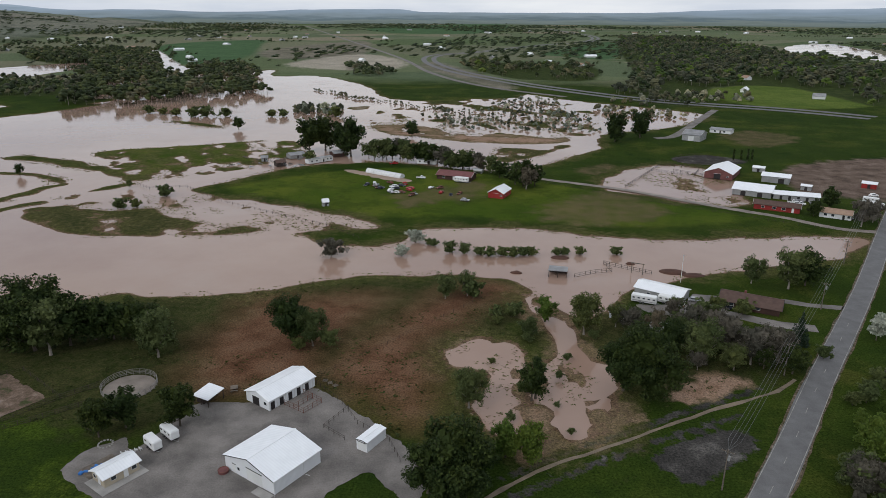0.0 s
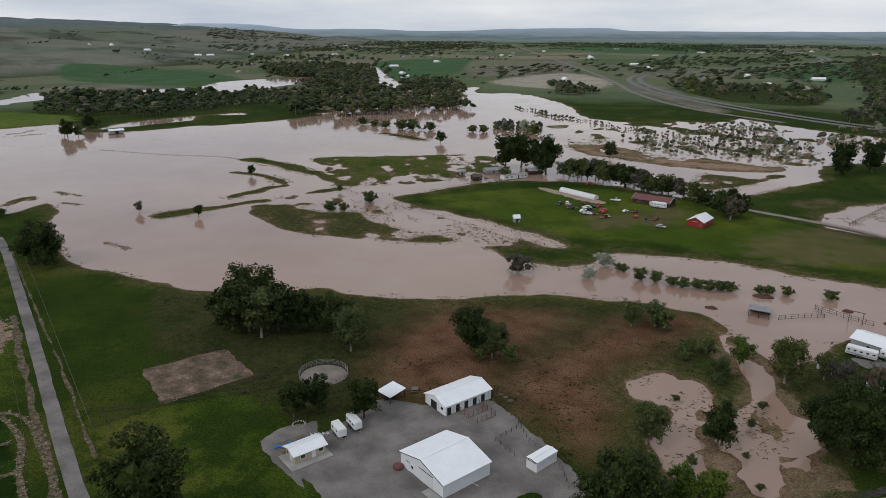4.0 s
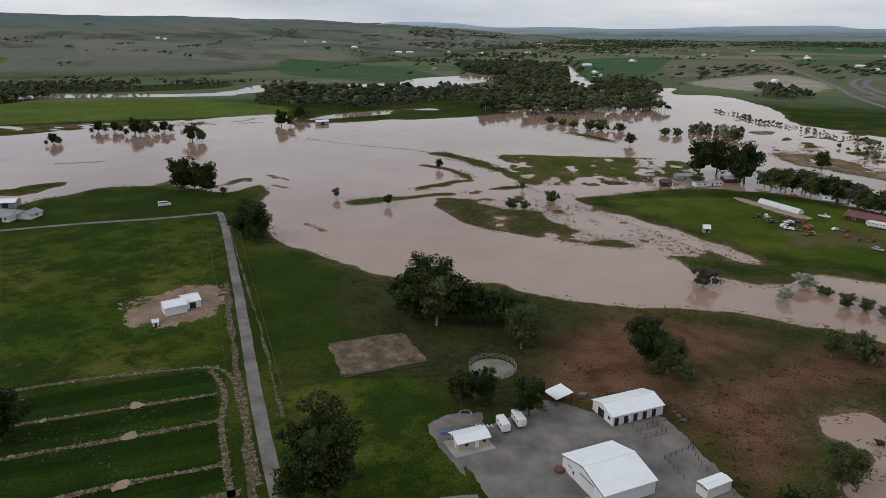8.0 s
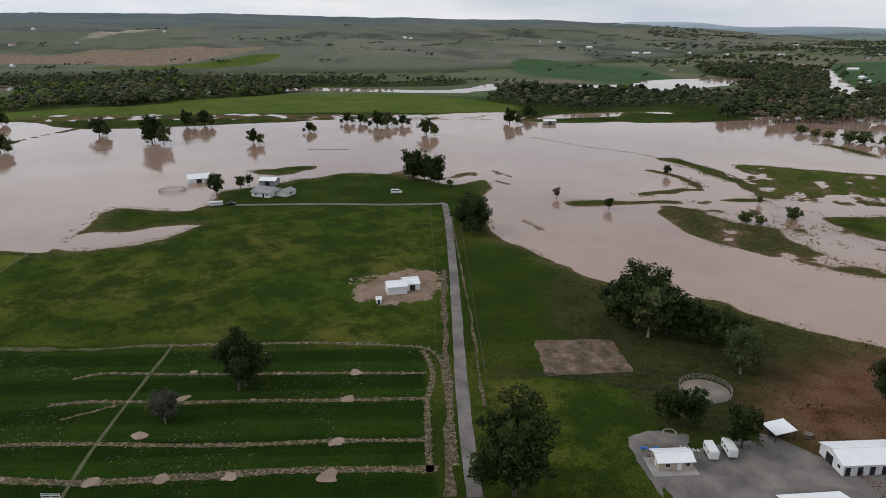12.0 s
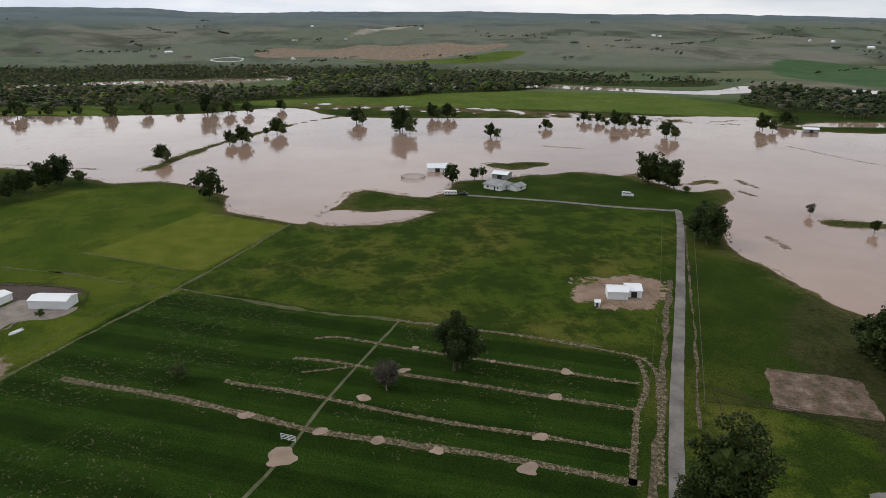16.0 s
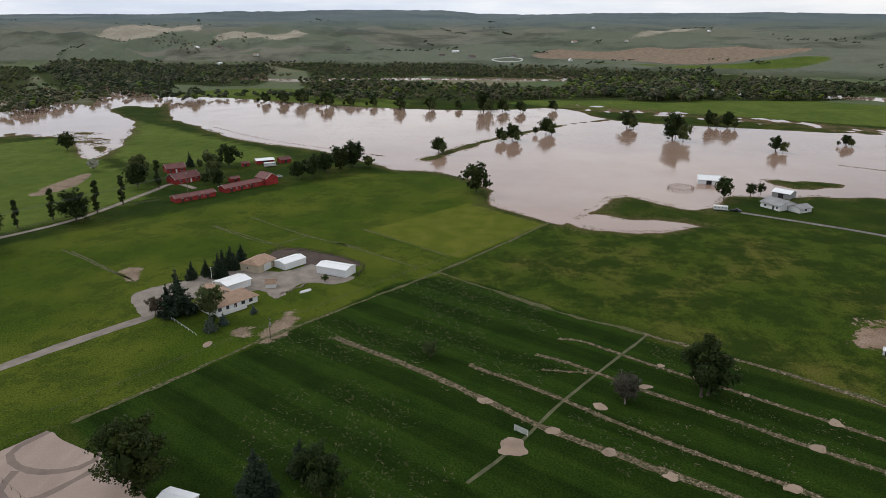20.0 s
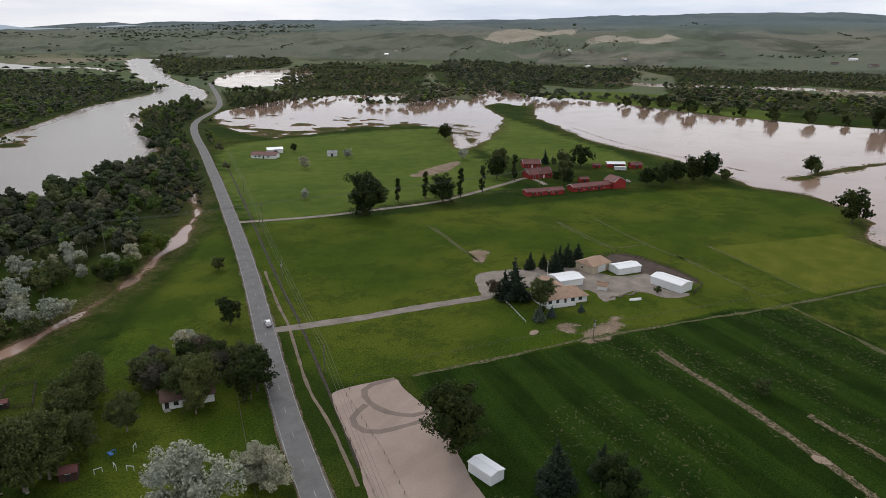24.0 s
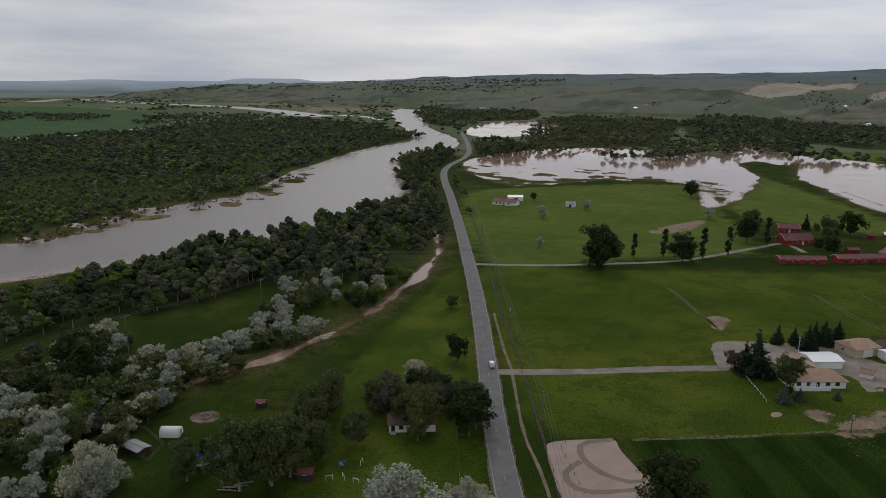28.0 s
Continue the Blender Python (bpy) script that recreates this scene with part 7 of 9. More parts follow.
me.attributes.new("tone", "FLOAT", "POINT").data.foreach_set("value", np.repeat(rng.uniform(0, 1, len(fx)), len(temp)).astype(np.float32))
tagged(new("valley_trees", me), "far woods, hedgerows and lone trees of the valley", "trees", kind="stuff")

# ---------------------------------------------------------------- stable yard
HD = M_DARK
shop = gable("machine_shed", "big white steel machine shed with a low gable roof", "shed", -47.1, 117.3, 60.7, 14.8, 12.6, 3.3, 5.3, M_WALL_WHITE, M_ROOF_WHITE,
             doors=(("l", -1.6, 4.6, 2.9, M_WHITE), ("l", 4.6, 1.0, 2.1, M_WHITE)), windows=(("l", 3.2, 1.2, 0.6, 0.7),), over=0.35, trim=HD)
part("door_slab", box(-8.6, -6.6, -7.4, -3.0, 0.06, 0.16), M_CONCRETE, shop, "grey concrete apron")
part("downpipe", tube([(-6.4, -7.45, 3.2), (-6.4, -7.45, 0.3), (-6.9, -8.0, 0.15)], 0.06, 6), M_WHITE, shop)
part("downpipe", tube([(1.5, -7.45, 3.2), (1.5, -7.45, 0.2), (1.8, -8.8, 0.12)], 0.06, 6), M_WHITE, shop)
# open stall doorways are dark slabs, the shade inside given as colour
stable = gable("stable", "long white steel horse stable with open stall doors", "stable", -54.7, 145.5, 59.1, 8.4, 14.6, 2.7, 4.1, M_WALL_WHITE, M_ROOF_WHITE,
               doors=tuple(("f", u, 1.15, 2.1, HD) for u in (-6.2, -3.5, -0.8, 1.9, 4.6)) + (("l", 0.6, 2.4, 2.3, HD),), windows=(("l", -2.8, 1.2, 0.9, 0.7),), over=0.3, trim=M_WHITE)
for u in (-7.2, -4.85, -2.15, 0.55, 3.25, 6.5):
    part("wall_post", box(u - 0.09, u + 0.09, -4.32, -4.2, 0, 2.6), M_WHITE, stable)
gable("storage_shed", "small white steel storage shed on the gravel", "shed", -28.3, 127.1, 63.4, 2.9, 6.7, 2.45, 2.75, M_WALL_WHITE, M_ROOF_WHITE, doors=(("l", 0, 2.2, 2.1, M_WHITE),), over=0.12, trim=HD)
office = gable("tack_house", "small beige clubhouse with a white steel roof", "building", -77.9, 110.9, 59.3, 4.6, 7.4, 2.3, 3.2, M_WALL_BEIGE, M_ROOF_WHITE,
               doors=(("f", 0.8, 0.95, 2.0, M_WHITE), ("l", -0.3, 0.9, 2.0, M_WHITE)), windows=(("f", -1.8, 1.0, 1.0, 0.8), ("f", 2.6, 1.0, 1.0, 0.8), ("l", 1.3, 1.0, 0.8, 0.8)), over=0.45, trim=M_WHITE)
part("porch_slab", box(-5.4, 4.6, -4.3, 2.6, 0.056, 0.14), M_CONCRETE, office)
for i in range(9):
    part("deck_board", box(-4.2, 3.0, 2.9 + 0.5 * i, 3.35 + 0.5 * i, 0.1, 0.22), M_WOOD, office)
sh = thing("open_shelter", "open-sided shelter with a white roof on dark posts", "shelter", -71.0, 140.2, 0, 66.5)
bm = box(-2.7, 2.7, -2.6, 2.6, 2.35, 2.5)
for v in bm.verts:
    v.co.z += 0.12 * v.co.x
part("roof", bm, M_ROOF_WHITE, sh)
for px in (-2.4, 2.4):
    for py in (-2.3, 0, 2.3):
        part("post", box(px - 0.08, px + 0.08, py - 0.08, py + 0.08, 0, 2.36 + 0.12 * px), M_WOOD_DARK, sh)
part("hay_stack", box(-2.0, 1.4, -0.4, 2.2, 0, 1.4, bevel=0.15), M_WOOD_DARK, sh)


def wheel(parent, x, y, r=0.36, w=0.24):
    t = part("tyre", tube([(x, y - w / 2, r), (x, y + w / 2, r)], r, 14), M_RUBBER, parent)
    part("rim", tube([(x, y - w / 2 - 0.02, r), (x, y + w / 2 + 0.02, r)], r * 0.55, 10), M_STEEL, t)


def trailer(label, x, y, turn, l=4.6, w=2.1, h=2.5, body=None, name="horse_trailer", category="trailer", stripe=None):
    """A box trailer with rounded roof, two axles, tongue, doors and windows; its nose towards own +x."""
    body = body or M_WHITE
    t = thing(name, label, category, x, y, 0.06, turn)
    part("body", box(-l / 2, l / 2, -w / 2, w / 2, 0.45, h, bevel=0.18), body, t)
    part("roof", box(-l / 2 + 0.1, l / 2 - 0.1, -w / 2 + 0.12, w / 2 - 0.12, h - 0.02, h + 0.09, bevel=0.05), M_WHITE, t)
    part("chassis", box(-l / 2 + 0.1, l / 2, -w / 2 + 0.3, w / 2 - 0.3, 0.3, 0.46), M_DARK, t)
    part("tongue", tube([(l / 2, 0.5, 0.4), (l / 2 + 1.2, 0, 0.42), (l / 2, -0.5, 0.4)], 0.05, 6), M_STEEL, t)
    for s in (-1, 1):
        for dx in (-0.85, 0.05):
            wheel(t, dx - 0.1, s * (w / 2 - 0.05))
        part("fender", box(-1.45, 0.5, s * w / 2 - 0.12, s * w / 2 + 0.12, 0.8, 0.88), M_STEEL, t)
        n = max(2, int(l / 1.6))
        for i in range(n):
            u = -l / 2 + (i + 0.5) * l / n
            part("window", box(u - 0.35, u + 0.35, s * w / 2 - 0.02, s * w / 2 + 0.03, h * 0.62, h * 0.62 + 0.45), M_GLASS, t)
        if stripe:
            part("stripe", box(-l / 2 + 0.25, l / 2 - 0.25, s * w / 2 - 0.01, s * w / 2 + 0.02, 0.9, 1.15), stripe, t)
    part("rear_door", box(-l / 2 - 0.04, -l / 2 + 0.02, -w / 2 + 0.2, w / 2 - 0.2, 0.55, h - 0.25), M_STEEL, t)
    return t


def car(label, x, y, turn, paint, l=4.6, w=1.8, h=1.5, kind="car", z=0.0):
    """A car, van or pickup, its nose towards own +x."""
    c = thing("pickup" if kind == "pickup" else "van" if kind == "van" else "car", label, "car" if kind == "car" else kind, x, y, z, turn)
    low = h * 0.58
    part("body", box(-l / 2, l / 2, -w / 2, w / 2, 0.3, low, bevel=0.14), paint, c)
    a, b2 = {"car": (-l * 0.4, l * 0.2), "pickup": (-l * 0.08, l * 0.22), "van": (-l * 0.49, l * 0.3)}[kind]
    bm = box(a, b2, -w / 2 + 0.08, w / 2 - 0.08, low, h)
    for v in bm.verts:
        if v.co.z > low + 0.1:
            v.co.x += 0.45 * (1 if v.co.x < (a + b2) / 2 and kind != "van" else -1 if v.co.x > (a + b2) / 2 else 0)
            v.co.y *= 0.86
    bmesh.ops.bevel(bm, geom=list(bm.edges), offset=0.06, segments=1, affect="EDGES")
    part("cabin", bm, paint, c)
    for s in (-1, 1):
        part("side_window", box(a + 0.4, b2 - 0.4, s * (w / 2 - 0.16) - 0.04, s * (w / 2 - 0.16) + 0.04, low + 0.06, h - 0.14), M_GLASS, c)
        for dx in (-0.3 * l, 0.3 * l):
            wheel(c, dx, s * (w / 2 - 0.1), 0.34)
        part("headlight", box(l / 2 - 0.05, l / 2 + 0.02, s * w * 0.36 - 0.16, s * w * 0.36 + 0.16, low - 0.25, low - 0.08), M_WHITE, c)
        part("tail_light", box(-l / 2 - 0.02, -l / 2 + 0.05, s * w * 0.38 - 0.12, s * w * 0.38 + 0.12, low - 0.25, low - 0.05), M_CARRED, c)
    part("windscreen", box(b2 - 0.28, b2 - 0.12, -w / 2 + 0.22, w / 2 - 0.22, low + 0.05, h - 0.12), M_GLASS, c)
    if kind == "pickup":
        part("bed", box(-l / 2 + 0.15, a - 0.1, -w / 2 + 0.15, w / 2 - 0.15, low - 0.05, low + 0.02), M_DARK, c)
    return c


trailer("white two-horse trailer parked on the gravel", -75.0, 120.5, -36)
trailer("white horse trailer with a rounded nose parked beside a tree", -73.3, 124.7, -36, 5.0, body=M_WHITE)


def ring_fence(name, label, x, y, r, mat, posts=28, rails=4, h=1.7, z=0.0):
    f = thing(name, label, "fence", x, y, z)
    for i in range(posts):
        a = 2 * math.pi * i / posts
        part("post", tube([(r * math.cos(a), r * math.sin(a), -0.2), (r * math.cos(a), r * math.sin(a), h)], 0.07, 5), mat, f)
    for k in range(rails):
        zz = 0.4 + (h - 0.5) * k / (rails - 1)
        part("rail", tube([(r * math.cos(2 * math.pi * i / posts), r * math.sin(2 * math.pi * i / posts), zz) for i in range(posts + 1)], 0.055, 5), mat, f)
    return f


ring_fence("round_pen", "round grey-railed horse pen on trampled earth", -93.5, 144.0, 6.6, M_PEN_RAIL, 26)
sheet("pen_floor", [(-93.5 + 6.3 * math.cos(a * 0.63), 144 + 6.3 * math.sin(a * 0.63)) for a in range(10)], 0.04, M_GRAVEL_TAN, "trampled earth floor of the round pen", "pen floor", 0.1)


def fence(name, label, pts, mat, gap=3.0, h=1.2, rails=2, rail=0.035, post=0.06, group="", z=0.0, most=60):
    """A post and rail or wire fence along a plan line."""
    p = np.array(pts, float)
    f = thing(name, label, "fence", p[0][0], p[0][1], z, 0, group)
    q = [(0.0, 0.0)]
    for a, b2 in zip(p, p[1:]):
        n = max(1, int(round(np.hypot(*(b2 - a)) / gap)))
        q += [tuple(a + (b2 - a) * k / n - p[0]) for k in range(1, n + 1)]
    me = None
    for i, (x, y) in enumerate(q):
        if me is None:
            o = part("post", tube([(0, 0, -0.2), (0, 0, h)], post, 5), mat, f)
            me = o.data
        else:
            o = new("post", me)
            o.parent = f
        o.location = (x, y, 0.03 * math.sin(i * 2.1))
    for k in range(rails):
        zz = h * (0.95 - 0.42 * k)
        part("rail", tube([(x, y, zz + 0.02 * math.sin(i * 3.3)) for i, (x, y) in enumerate(q)], rail, 4), mat, f)
    return f


# pens beside the stable and the storage shed
fence("pipe_pen", "rusty pipe corral panels beside the stable", [(-52.2, 140.2), (-46.6, 137.0), (-43.6, 142.0), (-49.0, 145.4)], M_RUST, 1.6, 1.5, 3, 0.04)
fence("pipe_pen", "rusty pipe corral divider beside the stable", [(-49.4, 138.6), (-46.4, 143.7)], M_RUST, 1.6, 1.5, 3, 0.04)
fence("pole_fence", "broken dark post fence along the gravel yard", [(-47.2, 150.5), (-38.5, 142.0), (-33.0, 134.0), (-24.5, 128.0), (-21.0, 121.0)], M_WOOD_DARK, 1.9, 1.2, 1, 0.03)
fence("pole_fence", "dark post fence round a rubble pen", [(-36.5, 140.0), (-40.2, 131.5), (-34.5, 127.5)], M_WOOD_DARK, 1.7, 1.2, 2, 0.04)
fence("wire_fence", "thin wire fence over the bare field", [(-50, 151), (-36, 170), (-22, 190), (-8, 210)], M_WOOD_DARK, 5, 1.2, 2, 0.02, 0.05)
fence("board_fence", "dark board fence below the dirt paddock", [(-135, 106), (-122, 116), (-108, 127), (-99, 136)], M_WOOD_DARK, 2.6, 1.2, 3, 0.05)
fence("wire_fence", "wire fence between lawn and pasture", [(-134, 107), (-118, 97)], M_WOOD_DARK, 3, 1.1, 2, 0.02)
fence("wire_fence", "pasture fence along the lane", [(-128, 99), (-205, 149), (-284, 200)], M_WOOD, 6, 1.1, 3, 0.015, 0.05)
fence("wire_fence", "pasture fence along the lane", [(-133, 86), (-207, 135), (-292, 188)], M_WOOD, 6, 1.1, 3, 0.015, 0.05)

table = thing("picnic_table", "small square wooden table on bare earth", "table", -66.9, 145.7, 0, 20)
part("tabletop", box(-0.9, 0.9, -0.9, 0.9, 0.68, 0.76), M_WOOD, table)
part("base", tube([(0, 0, 0), (0, 0, 0.7)], 0.35, 8), M_WOOD_DARK, table)
for s in (-1, 1):
    part("bench", box(-0.9, 0.9, s * 1.25 - 0.16, s * 1.25 + 0.16, 0.38, 0.45), M_WOOD, table)
    part("bench_leg", box(-0.7, -0.6, s * 1.25 - 0.12, s * 1.25 + 0.12, 0, 0.38), M_WOOD, table)
    part("bench_leg", box(0.6, 0.7, s * 1.25 - 0.12, s * 1.25 + 0.12, 0, 0.38), M_WOOD, table)
tub = thing("stock_tank", "round rusty-red stock tank by the shed wall", "tank", -56.6, 114.0)
part("rim", tube([(1.1 * math.cos(a * 0.524), 1.1 * math.sin(a * 0.524), 0.6) for a in range(13)], 0.06, 5), M_RUST, tub)
part("side", tube([(0, 0, 0.05), (0, 0, 0.58)], 1.1, 16), M_ROOF_RED, tub)
rng = np.random.default_rng(5)
for i in range(7):
    b = thing("barrel", "blue plastic barrel lying on the boards", "barrel", -85.5 + 0.55 * i + rng.uniform(-0.2, 0.2), 110.0 + 0.62 * i + rng.uniform(-0.4, 0.4), 0.3, rng.uniform(0, 180), "barrels by the clubhouse")
    part("drum", tube([(-0.45, 0, 0), (-0.4, 0, 0), (0.4, 0, 0), (0.45, 0, 0)], [0.24, 0.29, 0.29, 0.24], 10), M_BLUE, b)
    part("lid", tube([(0.45, 0, 0), (0.48, 0, 0)], 0.22, 10), M_WHITE, b)
for i in range(5):
    b = thing("deck_chair", "white plastic chair on the terrace", "chair", -80.2 + 0.75 * i, 117.2 + 0.5 * i, 0.12, 150, "chairs on the terrace")
    part("seat", box(-0.25, 0.25, -0.25, 0.25, 0.38, 0.43), M_WHITE, b)
    part("backrest", box(-0.25, 0.25, 0.22, 0.28, 0.43, 0.9), M_WHITE, b)
    for sx in (-0.22, 0.22):
        for sy in (-0.22, 0.22):
            part("leg", box(sx - 0.03, sx + 0.03, sy - 0.03, sy + 0.03, 0, 0.38), M_WHITE, b)
for i in range(3):
    pl = thing("pallet", "pale wooden pallet on the ground", "pallet", -45.5 + 1.6 * i, 152.5 - 1.1 * i, 0, 25 * i, "pallets by the stable")
    for k in range(5):
        part("slat", box(-0.6, 0.6, -0.6 + 0.27 * k, -0.44 + 0.27 * k, 0.1, 0.13), M_WOOD, pl)
    for k in (-0.55, 0, 0.5):
        part("bearer", box(k, k + 0.1, -0.6, 0.64, 0, 0.1), M_WOOD, pl)
ring = thing("tree_ring", "ring of pale stones round a lawn bed", "edging", -86.0, 120.5)
for i in range(14):
    a = 2 * math.pi * i / 14
    part("stone", box(-0.22, 0.22, -0.16, 0.16, 0, 0.28, bevel=0.07, m=pose(1.5 * math.cos(a), 1.5 * math.sin(a), 0, 0, 0, i * 40)), M_CONCRETE, ring)

# ---------------------------------------------------------------- brown house by the road
gable("long_shed", "long white-roofed steel shed with grey walls", "shed", 51.6, 219.6, -29.8, 8.6, 15.6, 2.6, 3.9, M_WALL_GREY, M_ROOF_WHITE, doors=(("f", 5.2, 3.0, 2.3, M_DARK), ("l", 0, 3.0, 2.4, M_WHITE)), windows=(("f", -3, 1.0, 1.0, 0.7), ("f", 0.5, 1.0, 1.0, 0.7)), over=0.4, trim=M_WHITE)
hb = gable("ranch_house", "long low dark brown house with a shingle roof", "house", 78.5, 213.6, -23.4, 9.4, 17.5, 2.3, 4.0, M_WALL_BROWN, M_ROOF_BROWN,
           doors=(("f", -1.5, 1.0, 2.05, M_DARK), ("f", 6.0, 2.6, 2.1, M_WALL_BROWN)), windows=(("f", -5.5, 0.9, 1.6, 1.1), ("f", 2.2, 0.9, 1.8, 1.1), ("l", 0, 0.9, 1.4, 1.1)), over=0.7, trim=M_DARK)
part("chimney", box(-2.4, -1.7, 0.3, 0.9, 3.4, 4.7), M_ROOF_RED, hb)
trailer("long white living trailer parked by the shed", 44.6, 212.4, -20, 8.0, 2.4, 2.7, name="camper_trailer", category="camper", stripe=M_STEEL)
trailer("white camper half hidden by bare trees", 52.0, 212.9, -25, 5.6, 2.3, 2.6, name="camper_trailer", category="camper", stripe=M_STEEL)
car("dark sport utility car on the drive", 69.7, 210.8, -25, M_CARDARK, 4.7, 1.9, 1.75)
car("pale car parked by the shed", 61.5, 215.4, -10, M_SILVER)
car("white car between the bare trees", 56.5, 211.5, 70, M_WHITE)
gable("lean_shed", "small white-roofed shed under trees", "shed", 34.5, 200.0, -30, 3.2, 4.2, 2.0, 2.6, M_WALL_WHITE, M_ROOF_WHITE, doors=(("f", 0, 0.9, 1.9, HD),), over=0.2)
gable("lean_shed", "low white-roofed shed behind the big tree", "shed", 45.5, 191.5, -25, 3.4, 4.8, 2.0, 2.6, M_WALL_GREY, M_ROOF_WHITE, doors=(("f", 0, 0.9, 1.9, HD),), over=0.2)
pv = thing("flooded_shelter", "dark open livestock shelter standing in brown water", "shelter", 18.2, 235.4, -0.4, -8.2)
part("roof", box(-3.4, 3.4, -2.6, 2.6, 2.5, 2.65), M_ROOF_GREY, pv)
part("back_wall", box(-3.2, 3.2, 2.3, 2.42, 0, 2.5), M_WOOD_DARK, pv)
for sx in (-3.1, 0, 3.1):
    part("post", box(sx - 0.1, sx + 0.1, -2.4, -2.2, 0, 2.5), M_WOOD_DARK, pv)
    part("rail", box(sx - 0.04, sx + 0.04, -2.2, 2.3, 1.0, 1.12), M_WOOD_DARK, pv)
for i, (x, y, s) in enumerate(((20, 254, 2.6), (3.2, 236, 1.6), (46, 250, 1.3), (60, 243, 3.6), (67, 240, 3.0))):
    mo = tagged(new("earth_mound"), "dark earth mound rising from the flood", "mound", "mounds in the flood")
    mo.matrix_basis = pose(x, y, -0.5)
    bm = bmesh.new()
    bmesh.ops.create_icosphere(bm, subdivisions=3, radius=1)
    for v in bm.verts:
        v.co = Vector((v.co.x * s * 1.4, v.co.y * s * 0.8, max(-0.2, v.co.z * 0.9 + 0.25 * noise.noise(v.co * 2 + Vector((i, 0, 0))))))
    part("earth", bm, plain("dark_earth", (0.1, 0.05, 0.035), 0.95), mo, smooth=True)
fence("pole_corral", "drowned pole corral beside the shelter", [(24, 234), (32, 239), (38, 241), (36, 249), (44, 244), (52, 240)], M_WOOD_DARK, 2.4, 1.6, 3, 0.05, 0.08, z=-0.5)
gatea = thing("ranch_gate", "tall timber gate frame standing in water", "gate", 46.8, 240.0, -0.5, -20)
for s in (-2, 2):
    part("post", box(s - 0.12, s + 0.12, -0.12, 0.12, 0, 4.2), M_WOOD, gatea)
part("beam", box(-2.4, 2.4, -0.1, 0.1, 4.0, 4.25), M_WOOD, gatea)

# ---------------------------------------------------------------- horse arena and barns
gable("arena_barn", "large brick-red barn with a white steel roof", "barn", 121.7, 406.0, 62.5, 15.0, 22.0, 3.6, 6.6, M_ROOF_RED, M_ROOF_WHITE, doors=(("l", 0.5, 3.6, 3.0, HD),), windows=(("l", -5, 1.4, 1.0, 0.8), ("f", -5, 1.4, 1.0, 0.8), ("f", 2, 1.4, 1.0, 0.8)), over=0.5, trim=M_WHITE)
gable("stall_barn", "wide stall barn with white steel roof", "barn", 127.0, 366.5, -25.1, 18.0, 18.5, 3.0, 5.0, M_WALL_GREY, M_ROOF_WHITE, doors=(("f", 4, 2.4, 2.4, HD), ("f", -4, 2.4, 2.4, HD)), over=0.5, trim=M_WHITE)
gable("stall_wing", "long white-roofed stall wing", "barn", 144.0, 356.0, -14, 8.0, 21.0, 2.6, 3.7, M_WALL_GREY, M_ROOF_WHITE, doors=tuple(("f", u, 1.2, 2.1, HD) for u in (-7, -3, 1, 5, 9)), over=0.5, trim=M_WHITE)
# its open bay: a dark slab coloured like the shade inside
gable("hay_barn", "open white-roofed hay barn behind the stalls", "barn", 147.5, 394.0, -25, 9.0, 14.0, 3.6, 4.8, M_WALL_GREY, M_ROOF_WHITE, doors=(("f", 3, 3, 2.8, HD),), over=0.5, trim=M_WHITE)
gable("feed_shed", "small white-roofed feed shed on bare earth", "shed", 146.5, 420.0, -25, 5, 6.5, 2.5, 3.3, M_WALL_GREY, M_ROOF_WHITE, doors=(("f", 0, 1.4, 2.1, HD),), over=0.3)
gable("feed_shed", "small red-walled shed with white roof", "shed", 193.0, 385.0, -30, 6, 7, 2.6, 3.4, M_WALL_RED, M_ROOF_WHITE, doors=(("f", 0, 1.4, 2.1, HD),), over=0.3)
gable("feed_shed", "small white-roofed stock shelter", "shed", 157.0, 376.0, -30, 4, 5, 2.4, 3.0, M_WALL_GREY, M_ROOF_WHITE, doors=(("f", 0, 1.4, 2.0, HD),), over=0.3)
gable("red_bunkhouse", "long dark red bunkhouse with brown roof", "house", 127.6, 334.2, -22, 7.0, 20.0, 2.6, 4.0, M_WALL_RED, M_ROOF_BROWN, doors=(("f", 7, 1.0, 2.1, M_WHITE),), windows=(("f", -1, 0.9, 1.6, 1.1), ("f", 3, 0.9, 1.6, 1.1), ("f", -6, 0.9, 1.2, 1.0)), over=0.5, trim=M_WHITE)
gable("white_cottage", "low white cottage with tan roof", "house", 150.3, 324.0, -26, 7.0, 13.0, 2.5, 3.9, M_WHITE, M_ROOF_TAN, doors=(("f", 3.4, 1.0, 2.05, M_DARK),), windows=(("f", -4, 0.9, 1.2, 1.1), ("f", -1, 0.9, 1.2, 1.1), ("f", 5.4, 0.9, 1.0, 1.1)), over=0.5, trim=M_WHITE)
gable("steel_barn", "tall pale grey steel barn by the highway", "barn", 134.0, 526.0, -30.2, 16.0, 13.0, 4.6, 7.2, M_WALL_GREY, M_ROOF_GREY, doors=(("f", 0, 4.0, 3.4, M_WHITE),), windows=(("r", 2, 1.6, 1.0, 0.9),), over=0.4, trim=M_WHITE)
gable("pale_house", "low pale house with a light roof", "house", 163.0, 560.0, -30, 9, 16, 2.6, 3.8, M_WHITE, M_ROOF_GREY, windows=(("f", -4, 0.9, 1.4, 1.1), ("f", 3, 0.9, 1.4, 1.1)), doors=(("f", 0, 1, 2.1),), over=0.5)
fence("pole_fence", "arena rail fence standing in shallow water", [(62, 372), (92, 432), (120, 425)], M_WOOD_DARK, 4, 1.4, 3, 0.06, 0.1, z=-0.2)
